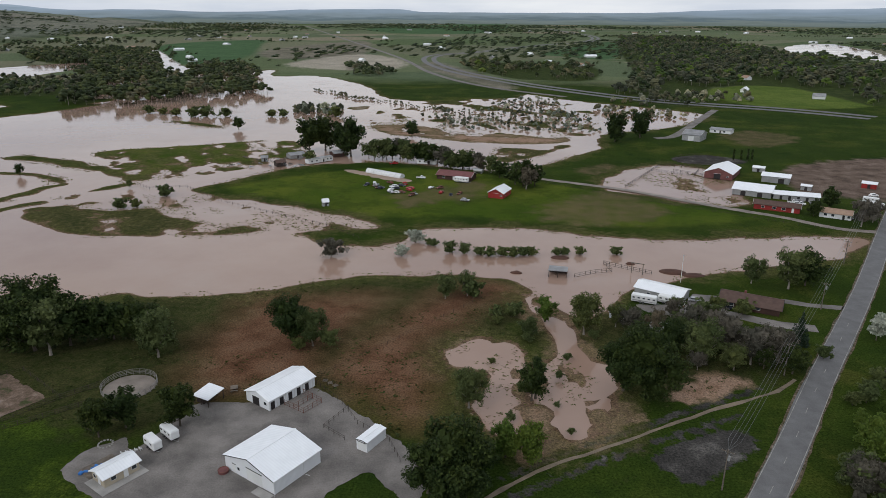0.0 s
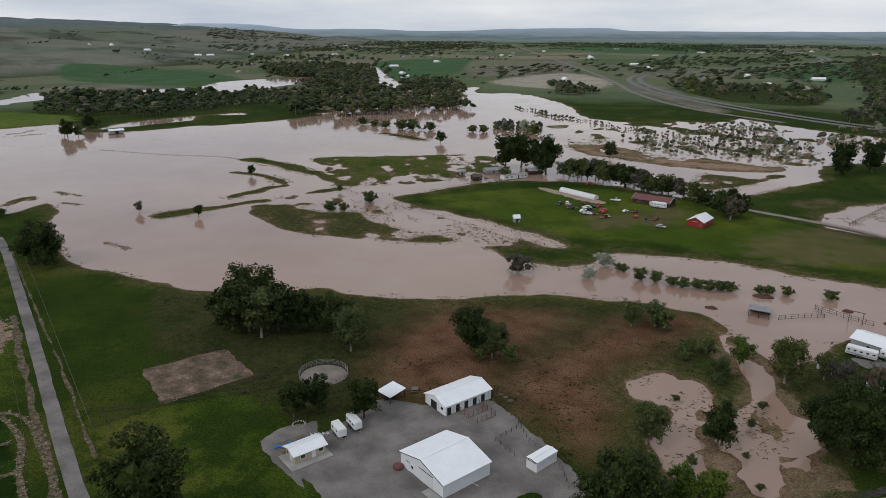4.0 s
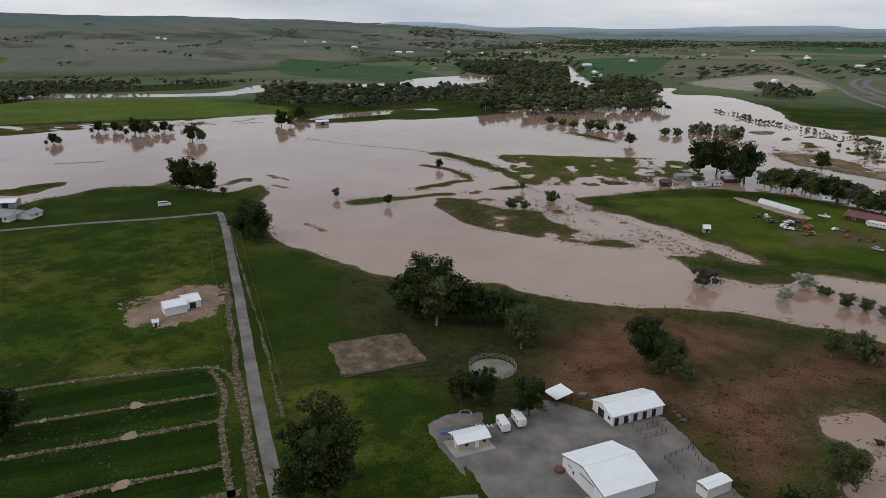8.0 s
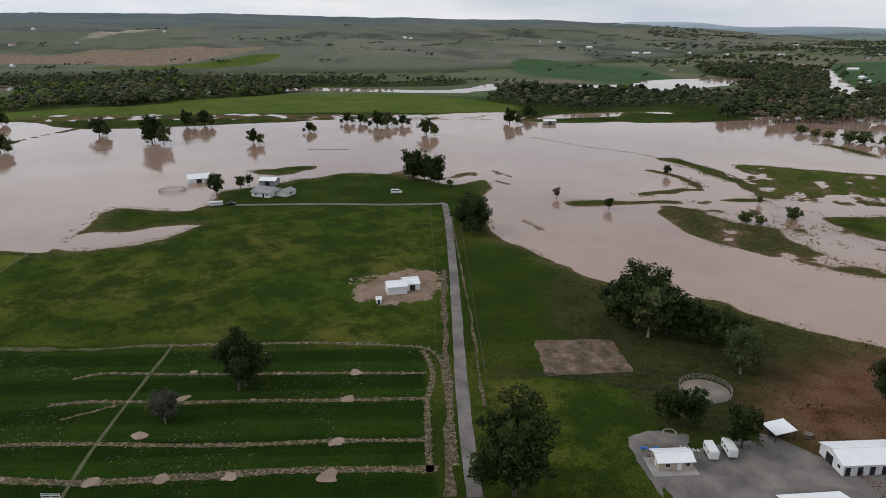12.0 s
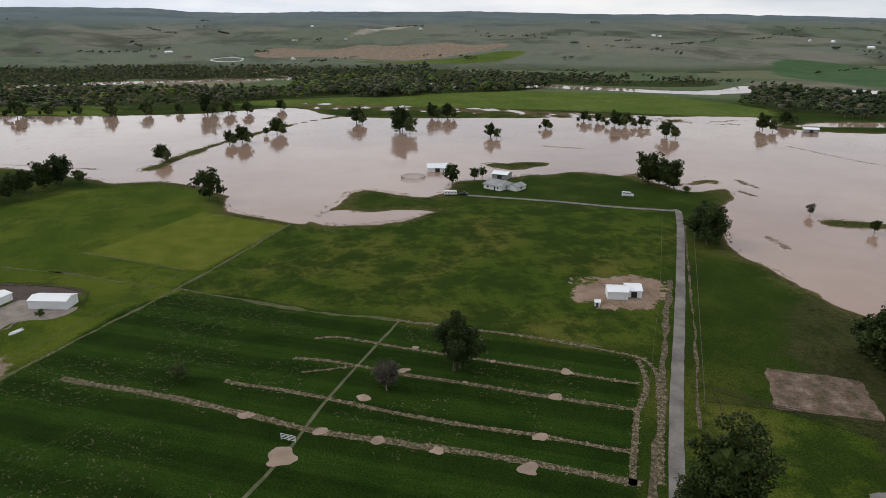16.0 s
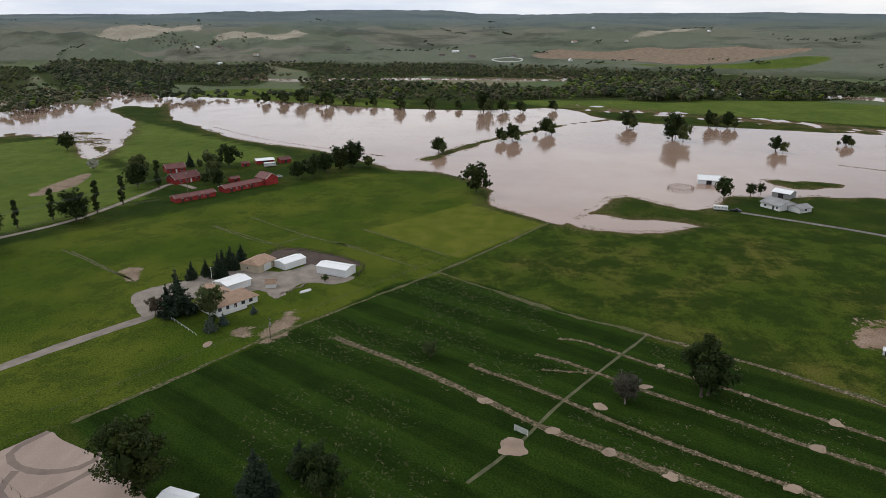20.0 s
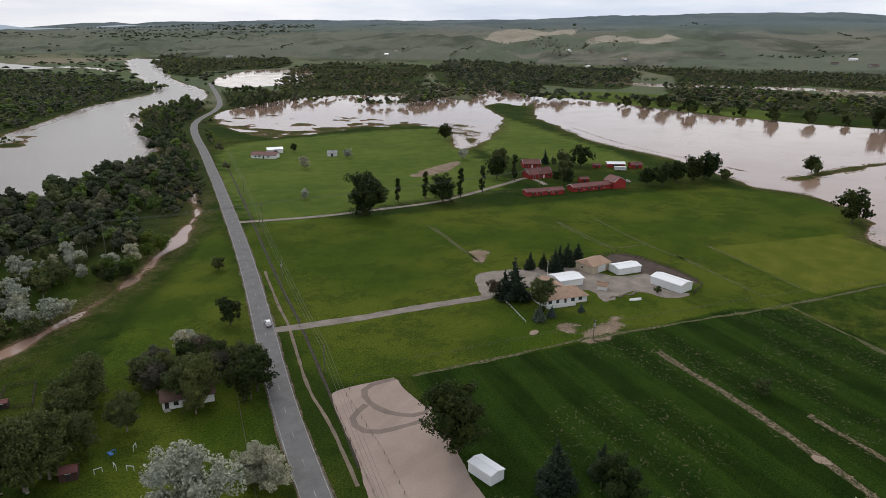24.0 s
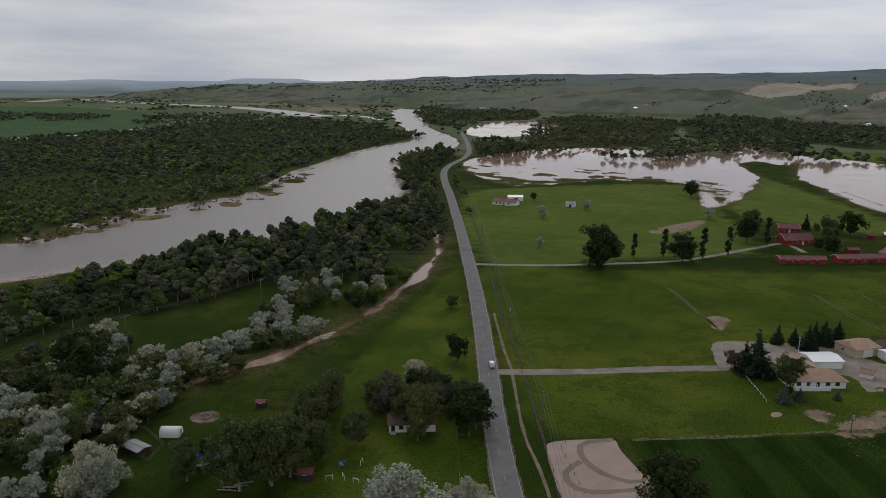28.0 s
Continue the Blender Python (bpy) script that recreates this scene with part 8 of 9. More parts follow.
fence("pole_fence", "pole fence across the flooded lot", [(96, 415), (110, 404), (118, 396)], M_WOOD_DARK, 4, 1.4, 2, 0.06, 0.1, z=-0.2)
fence("wire_fence", "wire fence beside the wet lane", [(0, 388), (44, 356), (90, 328), (128, 308), (146, 298)], M_WOOD_DARK, 6, 1.2, 2, 0.025, 0.07)
for x, y, t, lab, p, k in ((139.5, 346.5, -20, "white pickup by the stalls", M_WHITE, "pickup"), (143.0, 349.0, -20, "pale car by the stalls", M_SILVER, "car"), (176.8, 345.8, 60, "white van among parked trailers", M_WHITE, "van"), (176.0, 338.0, 70, "blue-grey car parked by trailers", M_CARDARK, "car"), (154.0, 320.0, -25, "dark car in front of the cottage", M_CARDARK, "car")):
    car(lab, x, y, t, p, 5.0, 1.95, 1.9 if k != "car" else 1.5, k)
trailer("white travel trailer in the arena lot", 178.5, 352.0, 150, 7.0, 2.4, 2.7, name="camper_trailer", category="camper")
trailer("white travel trailer in the arena lot", 177.0, 342.0, 150, 6.0, 2.4, 2.6, name="camper_trailer", category="camper")

for lab, x, y, a, paint, kind in (("white pickup parked behind the bunkhouse", 142, 344, -20, M_WHITE, "pickup"), ("pale car parked behind the bunkhouse", 149, 345, -15, M_SILVER, "car"), ("white car parked on the arena gravel", 186, 365, 10, M_WHITE, "car"), ("blue-grey car parked on the arena gravel", 183, 357, 10, M_CARDARK, "car"), ("white pickup parked on the arena gravel", 179, 349, 10, M_WHITE, "pickup")):
    car(lab, x, y, a, paint, 5.2 if kind == "pickup" else 4.6, 1.9, 1.75, kind)
fence("rail_fence", "low dark rail fence round the grey oval track", [(103, 450), (111, 462), (124, 465), (134, 456), (136, 445), (127, 434), (112, 431), (104, 438), (103, 450)], M_WOOD_DARK, 4, 1.2, 2, 0.05)
fence("rail_fence", "post and rail fence standing in the flooded pen", [(81, 417), (91, 411), (105, 403), (112, 420)], M_WOOD_DARK, 3, 1.3, 3, 0.05, z=-0.3)

# ---------------------------------------------------------------- tunnel farm
tn = thing("greenhouse_tunnel", "long white plastic-covered greenhouse tunnel on bare soil", "greenhouse", -72.3, 385.0, 0, -30.4)
bm = bmesh.new()
rows = []
for i in range(14):
    u = -13 + 2 * i
    rows.append([bm.verts.new((u, 2.2 * math.cos(math.pi * k / 10), 2.3 * math.sin(math.pi * k / 10))) for k in range(11)])
for a, b2 in zip(rows, rows[1:]):
    for k in range(10):
        bm.faces.new((a[k], a[k + 1], b2[k + 1], b2[k]))
bm.faces.new(rows[0])
bm.faces.new(rows[-1][::-1])
bmesh.ops.recalc_face_normals(bm, faces=bm.faces)
part("cover", bm, M_WHITE, tn)
for i in range(14):
    u = -13 + 2 * i
    part("hoop", tube([(u, 2.24 * math.cos(math.pi * k / 10), 2.34 * math.sin(math.pi * k / 10)) for k in range(11)], 0.04, 4), M_STEEL, tn)
sheet("garden_bed", [(-94, 395), (-70, 382), (-56, 374), (-60, 368), (-84, 382), (-98, 392)], 0.03, M_TAN, "bare brown garden soil beside the tunnel", "soil", 1.0)
gable("red_barn", "small red barn with white roof and white trim", "barn", -5.4, 345.0, 71.6, 8.0, 12.0, 2.9, 4.9, M_WALL_RED, M_ROOF_WHITE, doors=(("l", 0, 2.6, 2.6, M_WALL_RED),), windows=(("l", -2.8, 1.2, 0.8, 0.8), ("f", -3, 1.2, 0.8, 0.8), ("f", 3, 1.2, 0.8, 0.8)), over=0.4, trim=M_WHITE)
gable("brown_house", "low brown farmhouse with dull red roof", "house", -30.5, 381.0, -15.8, 10.0, 20.0, 2.5, 4.4, M_WALL_BROWN, M_ROOF_RED, doors=(("f", 0, 1.0, 2.1, M_WHITE),), windows=(("f", -6, 0.9, 1.6, 1.1), ("f", 5, 0.9, 1.6, 1.1)), over=0.6, trim=M_WHITE)
gable("mobile_home", "long white single-wide mobile home at the flood's edge", "house", -119.7, 416.0, 49.1, 4.3, 17.6, 2.5, 3.0, M_WHITE, M_WALL_GREY, doors=(("f", 2, 0.9, 2.0, M_DARK),), windows=tuple(("f", u, 1.0, 1.1, 0.9) for u in (-6.5, -3, 5, 7.4)), over=0.15)
gable("mobile_home", "white mobile home under dark trees", "house", -52.0, 419.0, -10.8, 4.3, 12.0, 2.5, 3.0, M_WHITE, M_WALL_GREY, doors=(("f", 2, 0.9, 2.0, M_DARK),), windows=(("f", -4, 1.0, 1.1, 0.9), ("f", -1, 1.0, 1.1, 0.9)), over=0.15)
for x, y, t, l, w, lab, wall, roof in ((-138, 427, 40, 10, 7, "grey-roofed cabin beside flood water", M_WALL_GREY, M_ROOF_GREY), (-112, 436, 40, 10, 7, "grey-roofed cabin under tall trees", M_WALL_BROWN, M_ROOF_GREY), (-140, 402, 40, 6, 5, "dark shed at the water's edge", M_WOOD_DARK, M_ROOF_BROWN), (-154, 414, 20, 4, 3, "small pale shed among debris", M_WALL_GREY, M_ROOF_GREY), (-89, 316, 30, 3, 2.4, "little white hut by the flooded fence", M_WALL_GREY, M_ROOF_WHITE)):
    gable("cabin", lab, "cabin", x, y, t, w, l, 2.3, 3.6, wall, roof, doors=(("f", 0, 0.9, 2.0),), windows=(("f", l * 0.3, 0.9, 0.9, 0.8),), over=0.3)
trailer("white and tan motor home beside the farmhouse", -27.0, 371.5, -14, 8.0, 2.4, 2.9, name="motor_home", category="camper", stripe=M_WALL_BEIGE)
car("white pickup on the farm track", -50.5, 378.4, -15, M_WHITE, 5.4, 1.9, 1.8, "pickup")
car("red and white truck by the garden", -72, 414, 20, M_CARRED, 5.2, 1.9, 1.8, "pickup")
tk = thing("fuel_tank", "grey horizontal fuel tank on a stand", "tank", -19.0, 395.0, 0, -15)
part("drum", tube([(-3, 0, 1.6), (-2.7, 0, 1.6), (2.7, 0, 1.6), (3, 0, 1.6)], [0.6, 1.1, 1.1, 0.6], 14), M_STEEL, tk)
for s in (-2, 2):
    part("cradle", box(s - 0.2, s + 0.2, -0.8, 0.8, 0, 0.8), M_CONCRETE, tk)
rng = np.random.default_rng(8)
for i in range(26):
    u, v2 = rng.uniform(-34, 34), rng.uniform(-11, 11)
    p = (M_SILVER, M_WHITE, M_CARRED, M_RUST, M_CARDARK, M_STEEL, M_RUST, M_CARDARK, M_CARDARK)[int(rng.integers(9)) if i > 1 else 2]
    lab = {M_SILVER: "silver", M_WHITE: "white", M_CARRED: "faded red", M_RUST: "rusty", M_CARDARK: "dark", M_STEEL: "bare metal"}[p]
    car(lab + " scrap car in the farm's car yard", -46 + u * 0.95, 349 - u * 0.28 + v2, rng.uniform(0, 360), p, rng.uniform(3.8, 5.0), 1.75, rng.uniform(1.2, 1.6), "car" if i % 4 else "pickup")
rng = np.random.default_rng(9)
for i in range(22):
    jx, jy = -150 + rng.uniform(-22, 30), 408 + rng.uniform(-14, 18)
    jk = tagged(new("debris_pile"), "heap of flood-borne timber and scrap", "debris", "debris along the drowned lane")
    jk.matrix_basis = pose(jx, jy, 0)
    for k in range(5):
        part("board", box(-1.2, 1.2, -0.12, 0.12, 0.05, 0.25, m=pose(rng.uniform(-0.6, 0.6), rng.uniform(-0.6, 0.6), 0.1 * k, rng.uniform(-15, 15), rng.uniform(-20, 20), rng.uniform(0, 180))), M_WOOD if i % 2 else M_WALL_GREY, jk)
fence("wire_fence", "old fence running through the flood", [(-172, 344), (-142, 318), (-110, 300), (-80, 284), (-62, 268)], M_WOOD_DARK, 4, 1.3, 2, 0.03, 0.08, z=-0.3)
fence("wire_fence", "old fence at the edge of the flooded meadow", [(-205, 350), (-190, 338), (-172, 344)], M_WOOD_DARK, 4, 1.3, 2, 0.03, 0.08, z=-0.2)

# ---------------------------------------------------------------- white house in the pasture, flooded farm
gable("pasture_barn", "plain white barn on a bare lot in the pasture", "barn", -200.8, 113.8, 69.7, 6.4, 7.0, 2.9, 4.2, M_WALL_WHITE, M_ROOF_WHITE, doors=(("f", 2.6, 1.2, 2.1, M_WHITE),), over=0.3)
gable("pasture_wing", "lower white wing of the pasture barn", "barn", -201.6, 120.4, 69.7, 7.6, 5.4, 2.5, 3.7, M_WALL_WHITE, M_ROOF_WHITE, doors=(("f", 0, 2.0, 2.1, HD),), over=0.25)
gable("pump_hut", "tiny white pump hut beside the barn", "hut", -194.9, 103.5, 60, 1.7, 1.9, 1.5, 2.2, M_WHITE, M_ROOF_WHITE, doors=(("f", 0, 0.7, 1.4, HD),), over=0.15)
gable("farmhouse", "grey-roofed white farmhouse on the flooded point", "house", -372.5, 130.0, 32.7, 13.0, 12.0, 2.8, 5.0, M_WHITE, M_ROOF_GREY, doors=(("f", 2, 1.0, 2.1),), windows=(("f", -3, 0.9, 1.4, 1.1), ("f", 4.4, 0.9, 1.0, 1.1), ("r", 0, 0.9, 1.4, 1.1)), over=0.6)
gable("farmhouse_wing", "lower grey-roofed wing of the farmhouse", "house", -366.0, 138.5, 122, 7.0, 9.0, 2.4, 3.8, M_WHITE, M_ROOF_GREY, windows=(("f", 0, 0.9, 1.4, 1.0),), doors=(("b", 1, 1, 2.1),), over=0.5)
gable("machine_shed", "dark-walled shed with a white roof near the flood", "shed", -398.0, 141.0, 47.9, 8.0, 10.0, 3.0, 4.4, M_WALL_GREY, M_ROOF_WHITE, doors=(("f", 0, 3, 2.6, HD),), over=0.4)
gable("flooded_barn", "white barn standing in the flood", "barn", -432.0, 108.0, 79.6, 9.0, 13.0, 3.0, 5.2, M_WALL_WHITE, M_ROOF_WHITE, doors=(("f", 0, 3, 2.6, HD),), over=0.4, z=-0.5)
ring_fence("round_pen", "rusty round pen standing in the flood", -414, 88, 7.5, M_RUST, 22, z=-0.5)
car("white utility van parked on the grass", -333.2, 191.8, 60, M_WHITE, 6.4, 2.2, 2.5, "van")
trailer("white stock trailer behind a dark truck", -362.2, 97.9, 75, 7.0, 2.3, 2.5)
car("dark pickup hitched to the stock trailer", -361.0, 105.2, 75, M_CARDARK, 5.4, 1.95, 1.8, "pickup")
gable("field_shed", "distant white-roofed field shed by the flood", "shed", -505, 466, 60, 7, 12, 3.0, 4.2, M_WALL_GREY, M_ROOF_WHITE, doors=(("f", 0, 3, 2.6, HD),), over=0.4)
sg = thing("pipe_rack", "tilted white irrigation gate beside a silt disc", "irrigation gate", -140.2, -2.0, 0, 55)
for k in range(4):
    part("bar", box(-1.9, 1.9, -0.05, 0.05, 0.35 + 0.4 * k, 0.45 + 0.4 * k), M_WHITE, sg)
for s in (-1.9, 0, 1.9):
    part("upright", box(s - 0.05, s + 0.05, -0.06, 0.06, 0, 1.7), M_WHITE, sg)
for i, (x, y, r) in enumerate(((-134.6, -3.8, 3.4), (-154.0, 73.6, 1.7), (-142.4, 65.4, 1.7), (-126.4, 54.7, 1.8), (-154.0, -11.6, 1.6), (-154.9, 17.5, 1.3), (-142.3, 5.7, 1.2), (-135.3, 17.8, 1.3), (-127.4, 30.4, 1.4), (-116.1, 47.4, 1.8), (-166.6, 30.3, 1.1), (-179.8, 36.7, 0.9), (-155.9, 45.1, 1.0), (-165.3, 56.4, 0.9))):
    sheet("silt_disc", [(x + r * math.cos(a * 0.785), y + r * (1 + 0.3 * math.sin(a * 2.0 + i)) * math.sin(a * 0.785)) for a in range(8)], 0.085, M_TAN, "pale disc of silt round an irrigation valve", "silt", 0.75)

# ---------------------------------------------------------------- tan house and sheds
th = gable("tan_house", "long white house with tan shingle roof and porch", "house", -206.8, -103.6, 145.9, 10.0, 17.5, 2.6, 4.6, M_WHITE, M_ROOF_TAN, hip=3.0,
           doors=(("f", 0, 1.0, 2.1, M_WALL_BROWN),), windows=(("f", -6, 0.9, 1.4, 1.2), ("f", -3, 0.9, 1.2, 1.2), ("f", 3, 0.9, 1.4, 1.2), ("f", 6, 0.9, 1.4, 1.2), ("r", 1, 0.9, 1.4, 1.1), ("l", 0, 0.9, 1.4, 1.1)), over=0.6)
part("porch_deck", box(-8.0, 3.0, -7.2, -5.05, 0.1, 0.6), M_WHITE, th)
part("porch_rail", box(-8.0, 3.0, -7.2, -7.1, 0.6, 1.4), M_WHITE, th)
for i in range(6):
    part("porch_post", box(-7.9 + 2.15 * i, -7.78 + 2.15 * i, -7.1, -6.98, 0.6, 2.4), M_WHITE, th)
gable("house_wing", "tan-roofed wing behind the white house", "house", -212.5, -110.0, 235.9, 8.0, 10.0, 2.6, 4.4, M_WHITE, M_ROOF_TAN, windows=(("b", 0, 0.9, 1.4, 1.1),), doors=(("f", 2, 1.0, 2.1),), over=0.5)
gable("white_garage", "white-roofed garage behind the tan house", "garage", -224.0, -109.0, 148, 8.0, 10.0, 2.7, 3.5, M_WALL_WHITE, M_ROOF_WHITE, doors=(("f", 2, 3.0, 2.2, M_WHITE),), over=0.4, trim=M_WHITE)
gable("tan_barn", "cream steel barn with tan roof and white doors", "barn", -245.0, -107.5, 163.0, 9.0, 10.5, 3.2, 4.9, M_WALL_BEIGE, M_ROOF_TAN, hip=1.2, doors=(("f", 0, 4.2, 2.8, M_WHITE), ("r", 0, 2.8, 2.6, M_WHITE)), windows=(("l", 1, 1.2, 0.9, 0.8),), over=0.4)
gable("white_shed", "plain white steel shed with white roof", "shed", -250.0, -96.1, 148.7, 6.6, 10.8, 2.6, 3.4, M_WALL_WHITE, M_ROOF_WHITE, doors=(("f", 3, 2.4, 2.1, M_WHITE),), over=0.2, trim=M_WHITE)
gable("long_white_shed", "long white steel shed at the yard's end", "shed", -243.6, -75.4, 72.3, 7.0, 13.4, 3.0, 3.9, M_WALL_WHITE, M_ROOF_WHITE, doors=(("r", 0, 4.0, 2.6, M_WHITE),), over=0.2, trim=M_WHITE)
gable("garden_shed", "little white garden shed with tan roof", "shed", -225.9, -95.2, 106.9, 3.0, 3.7, 1.7, 2.9, M_WHITE, M_ROOF_TAN, doors=(("f", 0, 1.4, 1.5, M_WHITE),), over=0.25)
sheet("corral_mud", [(-256, -110), (-271, -106), (-269, -92), (-262, -78), (-253, -68), (-248, -84), (-255, -97)], 0.044, plain("corral_mud", (0.1, 0.07, 0.055), 0.95, vary=0.4, scale=1.0, bump=0.05), "dark trampled mud of the corral", "corral", 0.8)
fence("board_fence", "dark board corral behind the sheds", [(-270, -108), (-268, -92), (-262, -78), (-252, -66), (-240, -66)], M_WOOD_DARK, 2.4, 1.4, 3, 0.07)
fence("board_fence", "dark board corral behind the sheds", [(-258, -112), (-270, -108)], M_WOOD_DARK, 2.4, 1.4, 3, 0.07)
wall = thing("stone_border", "low grey stone border round a garden bed", "border", -224, -86, 0, 150)
for i in range(16):
    part("stone", box(-0.4, 0.4, -0.22, 0.22, 0, 0.45, bevel=0.08, m=pose(-6 + 0.82 * i, 0.6 * math.sin(i), 0, 0, 0, i * 13)), M_ROCK, wall)
boat = thing("upturned_boat", "white upturned boat on the lawn", "boat", -222.5, -81.0, 0, 140)
bm = bmesh.new()
bmesh.ops.create_uvsphere(bm, u_segments=14, v_segments=8, radius=1)
for v in bm.verts:
    v.co = Vector((v.co.x * 2.6, v.co.y * 0.85, max(0.0, v.co.z * 0.75)))
part("hull", bm, M_WHITE, boat, smooth=True)
part("keel", box(-2.3, 2.3, -0.05, 0.05, 0.66, 0.8), M_WHITE, boat)
fence("white_fence", "pale low rail along the lawn edge", [(-197, -122), (-190, -113), (-182, -103)], M_WHITE, 2.4, 0.7, 1, 0.04)
fence("wire_fence", "field fence below the house", [(-135, -118), (-165, -100), (-195, -81), (-240, -52), (-275, -28), (-325, 8)], M_WOOD, 6, 1.1, 2, 0.02, 0.06)
sheet("silt_disc", [(-176.5 + 2.2 * math.cos(a * 0.785), -96.7 + 1.2 * math.sin(a * 0.785)) for a in range(8)], 0.06, M_TAN, "pale patch of gravel on the grass", "silt", 0.2)

# ---------------------------------------------------------------- red barns
gable("red_stable", "long low red stable with grey-brown roof", "barn", -352.0, -187.0, 143.2, 6.5, 23.5, 2.6, 3.9, M_WALL_RED, M_ROOF_RED, doors=tuple(("f", u, 1.4, 2.0, M_WALL_BROWN) for u in (-8, -3, 2, 7)), windows=(("f", -5.5, 1.2, 0.8, 0.7), ("f", 4.5, 1.2, 0.8, 0.7)), over=0.4, trim=M_WHITE)
gable("red_stable", "long red barn with grey-brown roof and white trim", "barn", -381.5, -170.0, 149.0, 7.0, 30.0, 2.8, 4.3, M_WALL_RED, M_ROOF_RED, doors=tuple(("f", u, 1.6, 2.1, M_WALL_BROWN) for u in (-11, -4, 3)), windows=tuple(("f", u, 1.2, 0.9, 0.8) for u in (-7.5, -0.5, 6.5)), over=0.4, trim=M_WHITE)
gable("red_hay_barn", "taller red gabled end of the long barn", "barn", -395.5, -161.0, 59.0, 9.0, 10.0, 4.2, 7.0, M_WALL_RED, M_ROOF_RED, doors=(("l", 0, 2.4, 2.6, M_WALL_BROWN),), windows=(("l", 0, 4.4, 1.0, 0.9),), over=0.4, trim=M_WHITE)
gable("red_house", "red two-part farmhouse with white trim", "house", -394.0, -214.0, 150, 10.0, 17.0, 3.2, 6.2, M_WALL_RED, M_ROOF_RED, doors=(("f", 2, 1.0, 2.1, M_WHITE),), windows=(("f", -5, 0.9, 1.4, 1.2), ("f", -1, 0.9, 1.4, 1.2), ("f", 6, 0.9, 1.4, 1.2), ("l", 0, 3.4, 1.2, 1.0)), over=0.6, trim=M_WHITE)
gable("red_house_wing", "red farmhouse wing with dull red roof", "house", -423.0, -235.0, 133, 9.0, 12.0, 3.0, 5.4, M_WALL_RED, M_ROOF_RED, doors=(("f", 0, 1.0, 2.1, M_WHITE),), windows=(("f", -3.5, 0.9, 1.4, 1.1), ("f", 3.5, 0.9, 1.4, 1.1)), over=0.5, trim=M_WHITE)
# open front drawn as a near-black slab in place of interior shade
gable("red_shed", "red open shed with a white roof", "shed", -459.0, -187.0, 122.4, 8.0, 12.0, 2.6, 3.6, M_WALL_RED, M_ROOF_WHITE, doors=(("f", 0, 4.0, 2.3, HD),), over=0.5, trim=M_WHITE)
gable("red_shed", "small red shed with dull red roof", "shed", -463.0, -174.0, 133.4, 6.0, 8.0, 2.6, 4.2, M_WALL_RED, M_ROOF_RED, doors=(("f", 0, 1.6, 2.1, HD),), over=0.4)
gable("red_shed", "tiny red shed by the grass", "shed", -447.0, -196.0, 122, 4.0, 5.0, 2.2, 3.2, M_WALL_RED, M_ROOF_RED, doors=(("f", 0, 1.4, 1.9, HD),), over=0.3)
gable("red_shed", "little red feed shed in front of the barns", "shed", -398.0, -183.0, 140, 4.0, 6.0, 2.2, 3.2, M_WALL_RED, M_ROOF_RED, doors=(("f", 0, 1.4, 1.9, HD),), over=0.3)
trailer("white motor home beside the red sheds", -446.1, -178.1, 120, 8.0, 2.4, 2.9, name="motor_home", category="camper")
car("pale pickup beside the grove", -412, -160, 120, M_SILVER, 5.2, 1.9, 1.8, "pickup")
car("dark car beside the grove", -408, -163, 130, M_CARDARK)
fence("board_fence", "pale board fence along the red barns' lane", [(-255, -243), (-290, -236), (-325, -222), (-345, -202)], M_WOOD, 4, 1.2, 2, 0.05)
fence("wire_fence", "pasture fence along the lane", [(-205, -272), (-250, -240), (-300, -218), (-335, -196)], M_WOOD_DARK, 5, 1.1, 2, 0.02, 0.06)

gable("far_house", "low white house with dull red roof on the meadow", "house", -336.5, -414.0, 119.2, 9.0, 19.0, 2.7, 4.6, M_WHITE, M_ROOF_RED, doors=(("f", 0, 1.0, 2.1),), windows=(("f", -6, 0.9, 1.4, 1.1), ("f", -3, 0.9, 1.4, 1.1), ("f", 4, 0.9, 1.4, 1.1)), over=0.5)
gable("far_garage", "white steel garage beside the meadow house", "garage", -355.0, -425.0, 147.3, 8.0, 12.0, 3.2, 4.4, M_WALL_WHITE, M_ROOF_WHITE, doors=(("f", 0, 3, 2.4, HD),), over=0.3)
gable("far_shed", "pale grey shed on the meadow", "shed", -372.0, -379.0, 130, 6.0, 7.0, 2.6, 4.2, M_WHITE, M_ROOF_GREY, doors=(("f", 0, 1.6, 2.1, HD),), over=0.3)

# ---------------------------------------------------------------- cabin, campsite, arena edge
cb = gable("white_cabin", "low white house half hidden by trees", "house", -86.5, -149.0, 148.8, 6.5, 12.6, 2.5, 3.9, M_WHITE, M_ROOF_BROWN, doors=(("f", -5.2, 1.0, 2.05, M_DARK),), windows=(("f", -3, 0.9, 1.2, 1.1), ("f", 0, 0.9, 1.2, 1.1), ("f", 3, 0.9, 1.2, 1.1), ("l", 0, 0.9, 1.2, 1.0)), over=0.5)
for k in range(3):
    part("step", box(-6.0, -4.4, -3.9 - 0.35 * k, -3.5 - 0.35 * k, 0.06, 0.5 - 0.15 * k), M_CONCRETE, cb)
gable("arena_shed", "small white steel shed beside the riding arena", "shed", -105.2, -69.3, 76.8, 4.0, 7.0, 2.5, 3.0, M_WALL_WHITE, M_ROOF_WHITE, doors=(("l", 0, 1.8, 2.0, M_WHITE),), over=0.15, trim=M_WHITE)
gable("red_hut", "small red-brown wooden hut under the trees", "hut", -51.8, -141.1, 146.1, 3.0, 3.6, 2.1, 2.9, M_WALL_BROWN, M_ROOF_RED, doors=(("f", 0, 0.9, 1.8, M_DARK),), over=0.2)
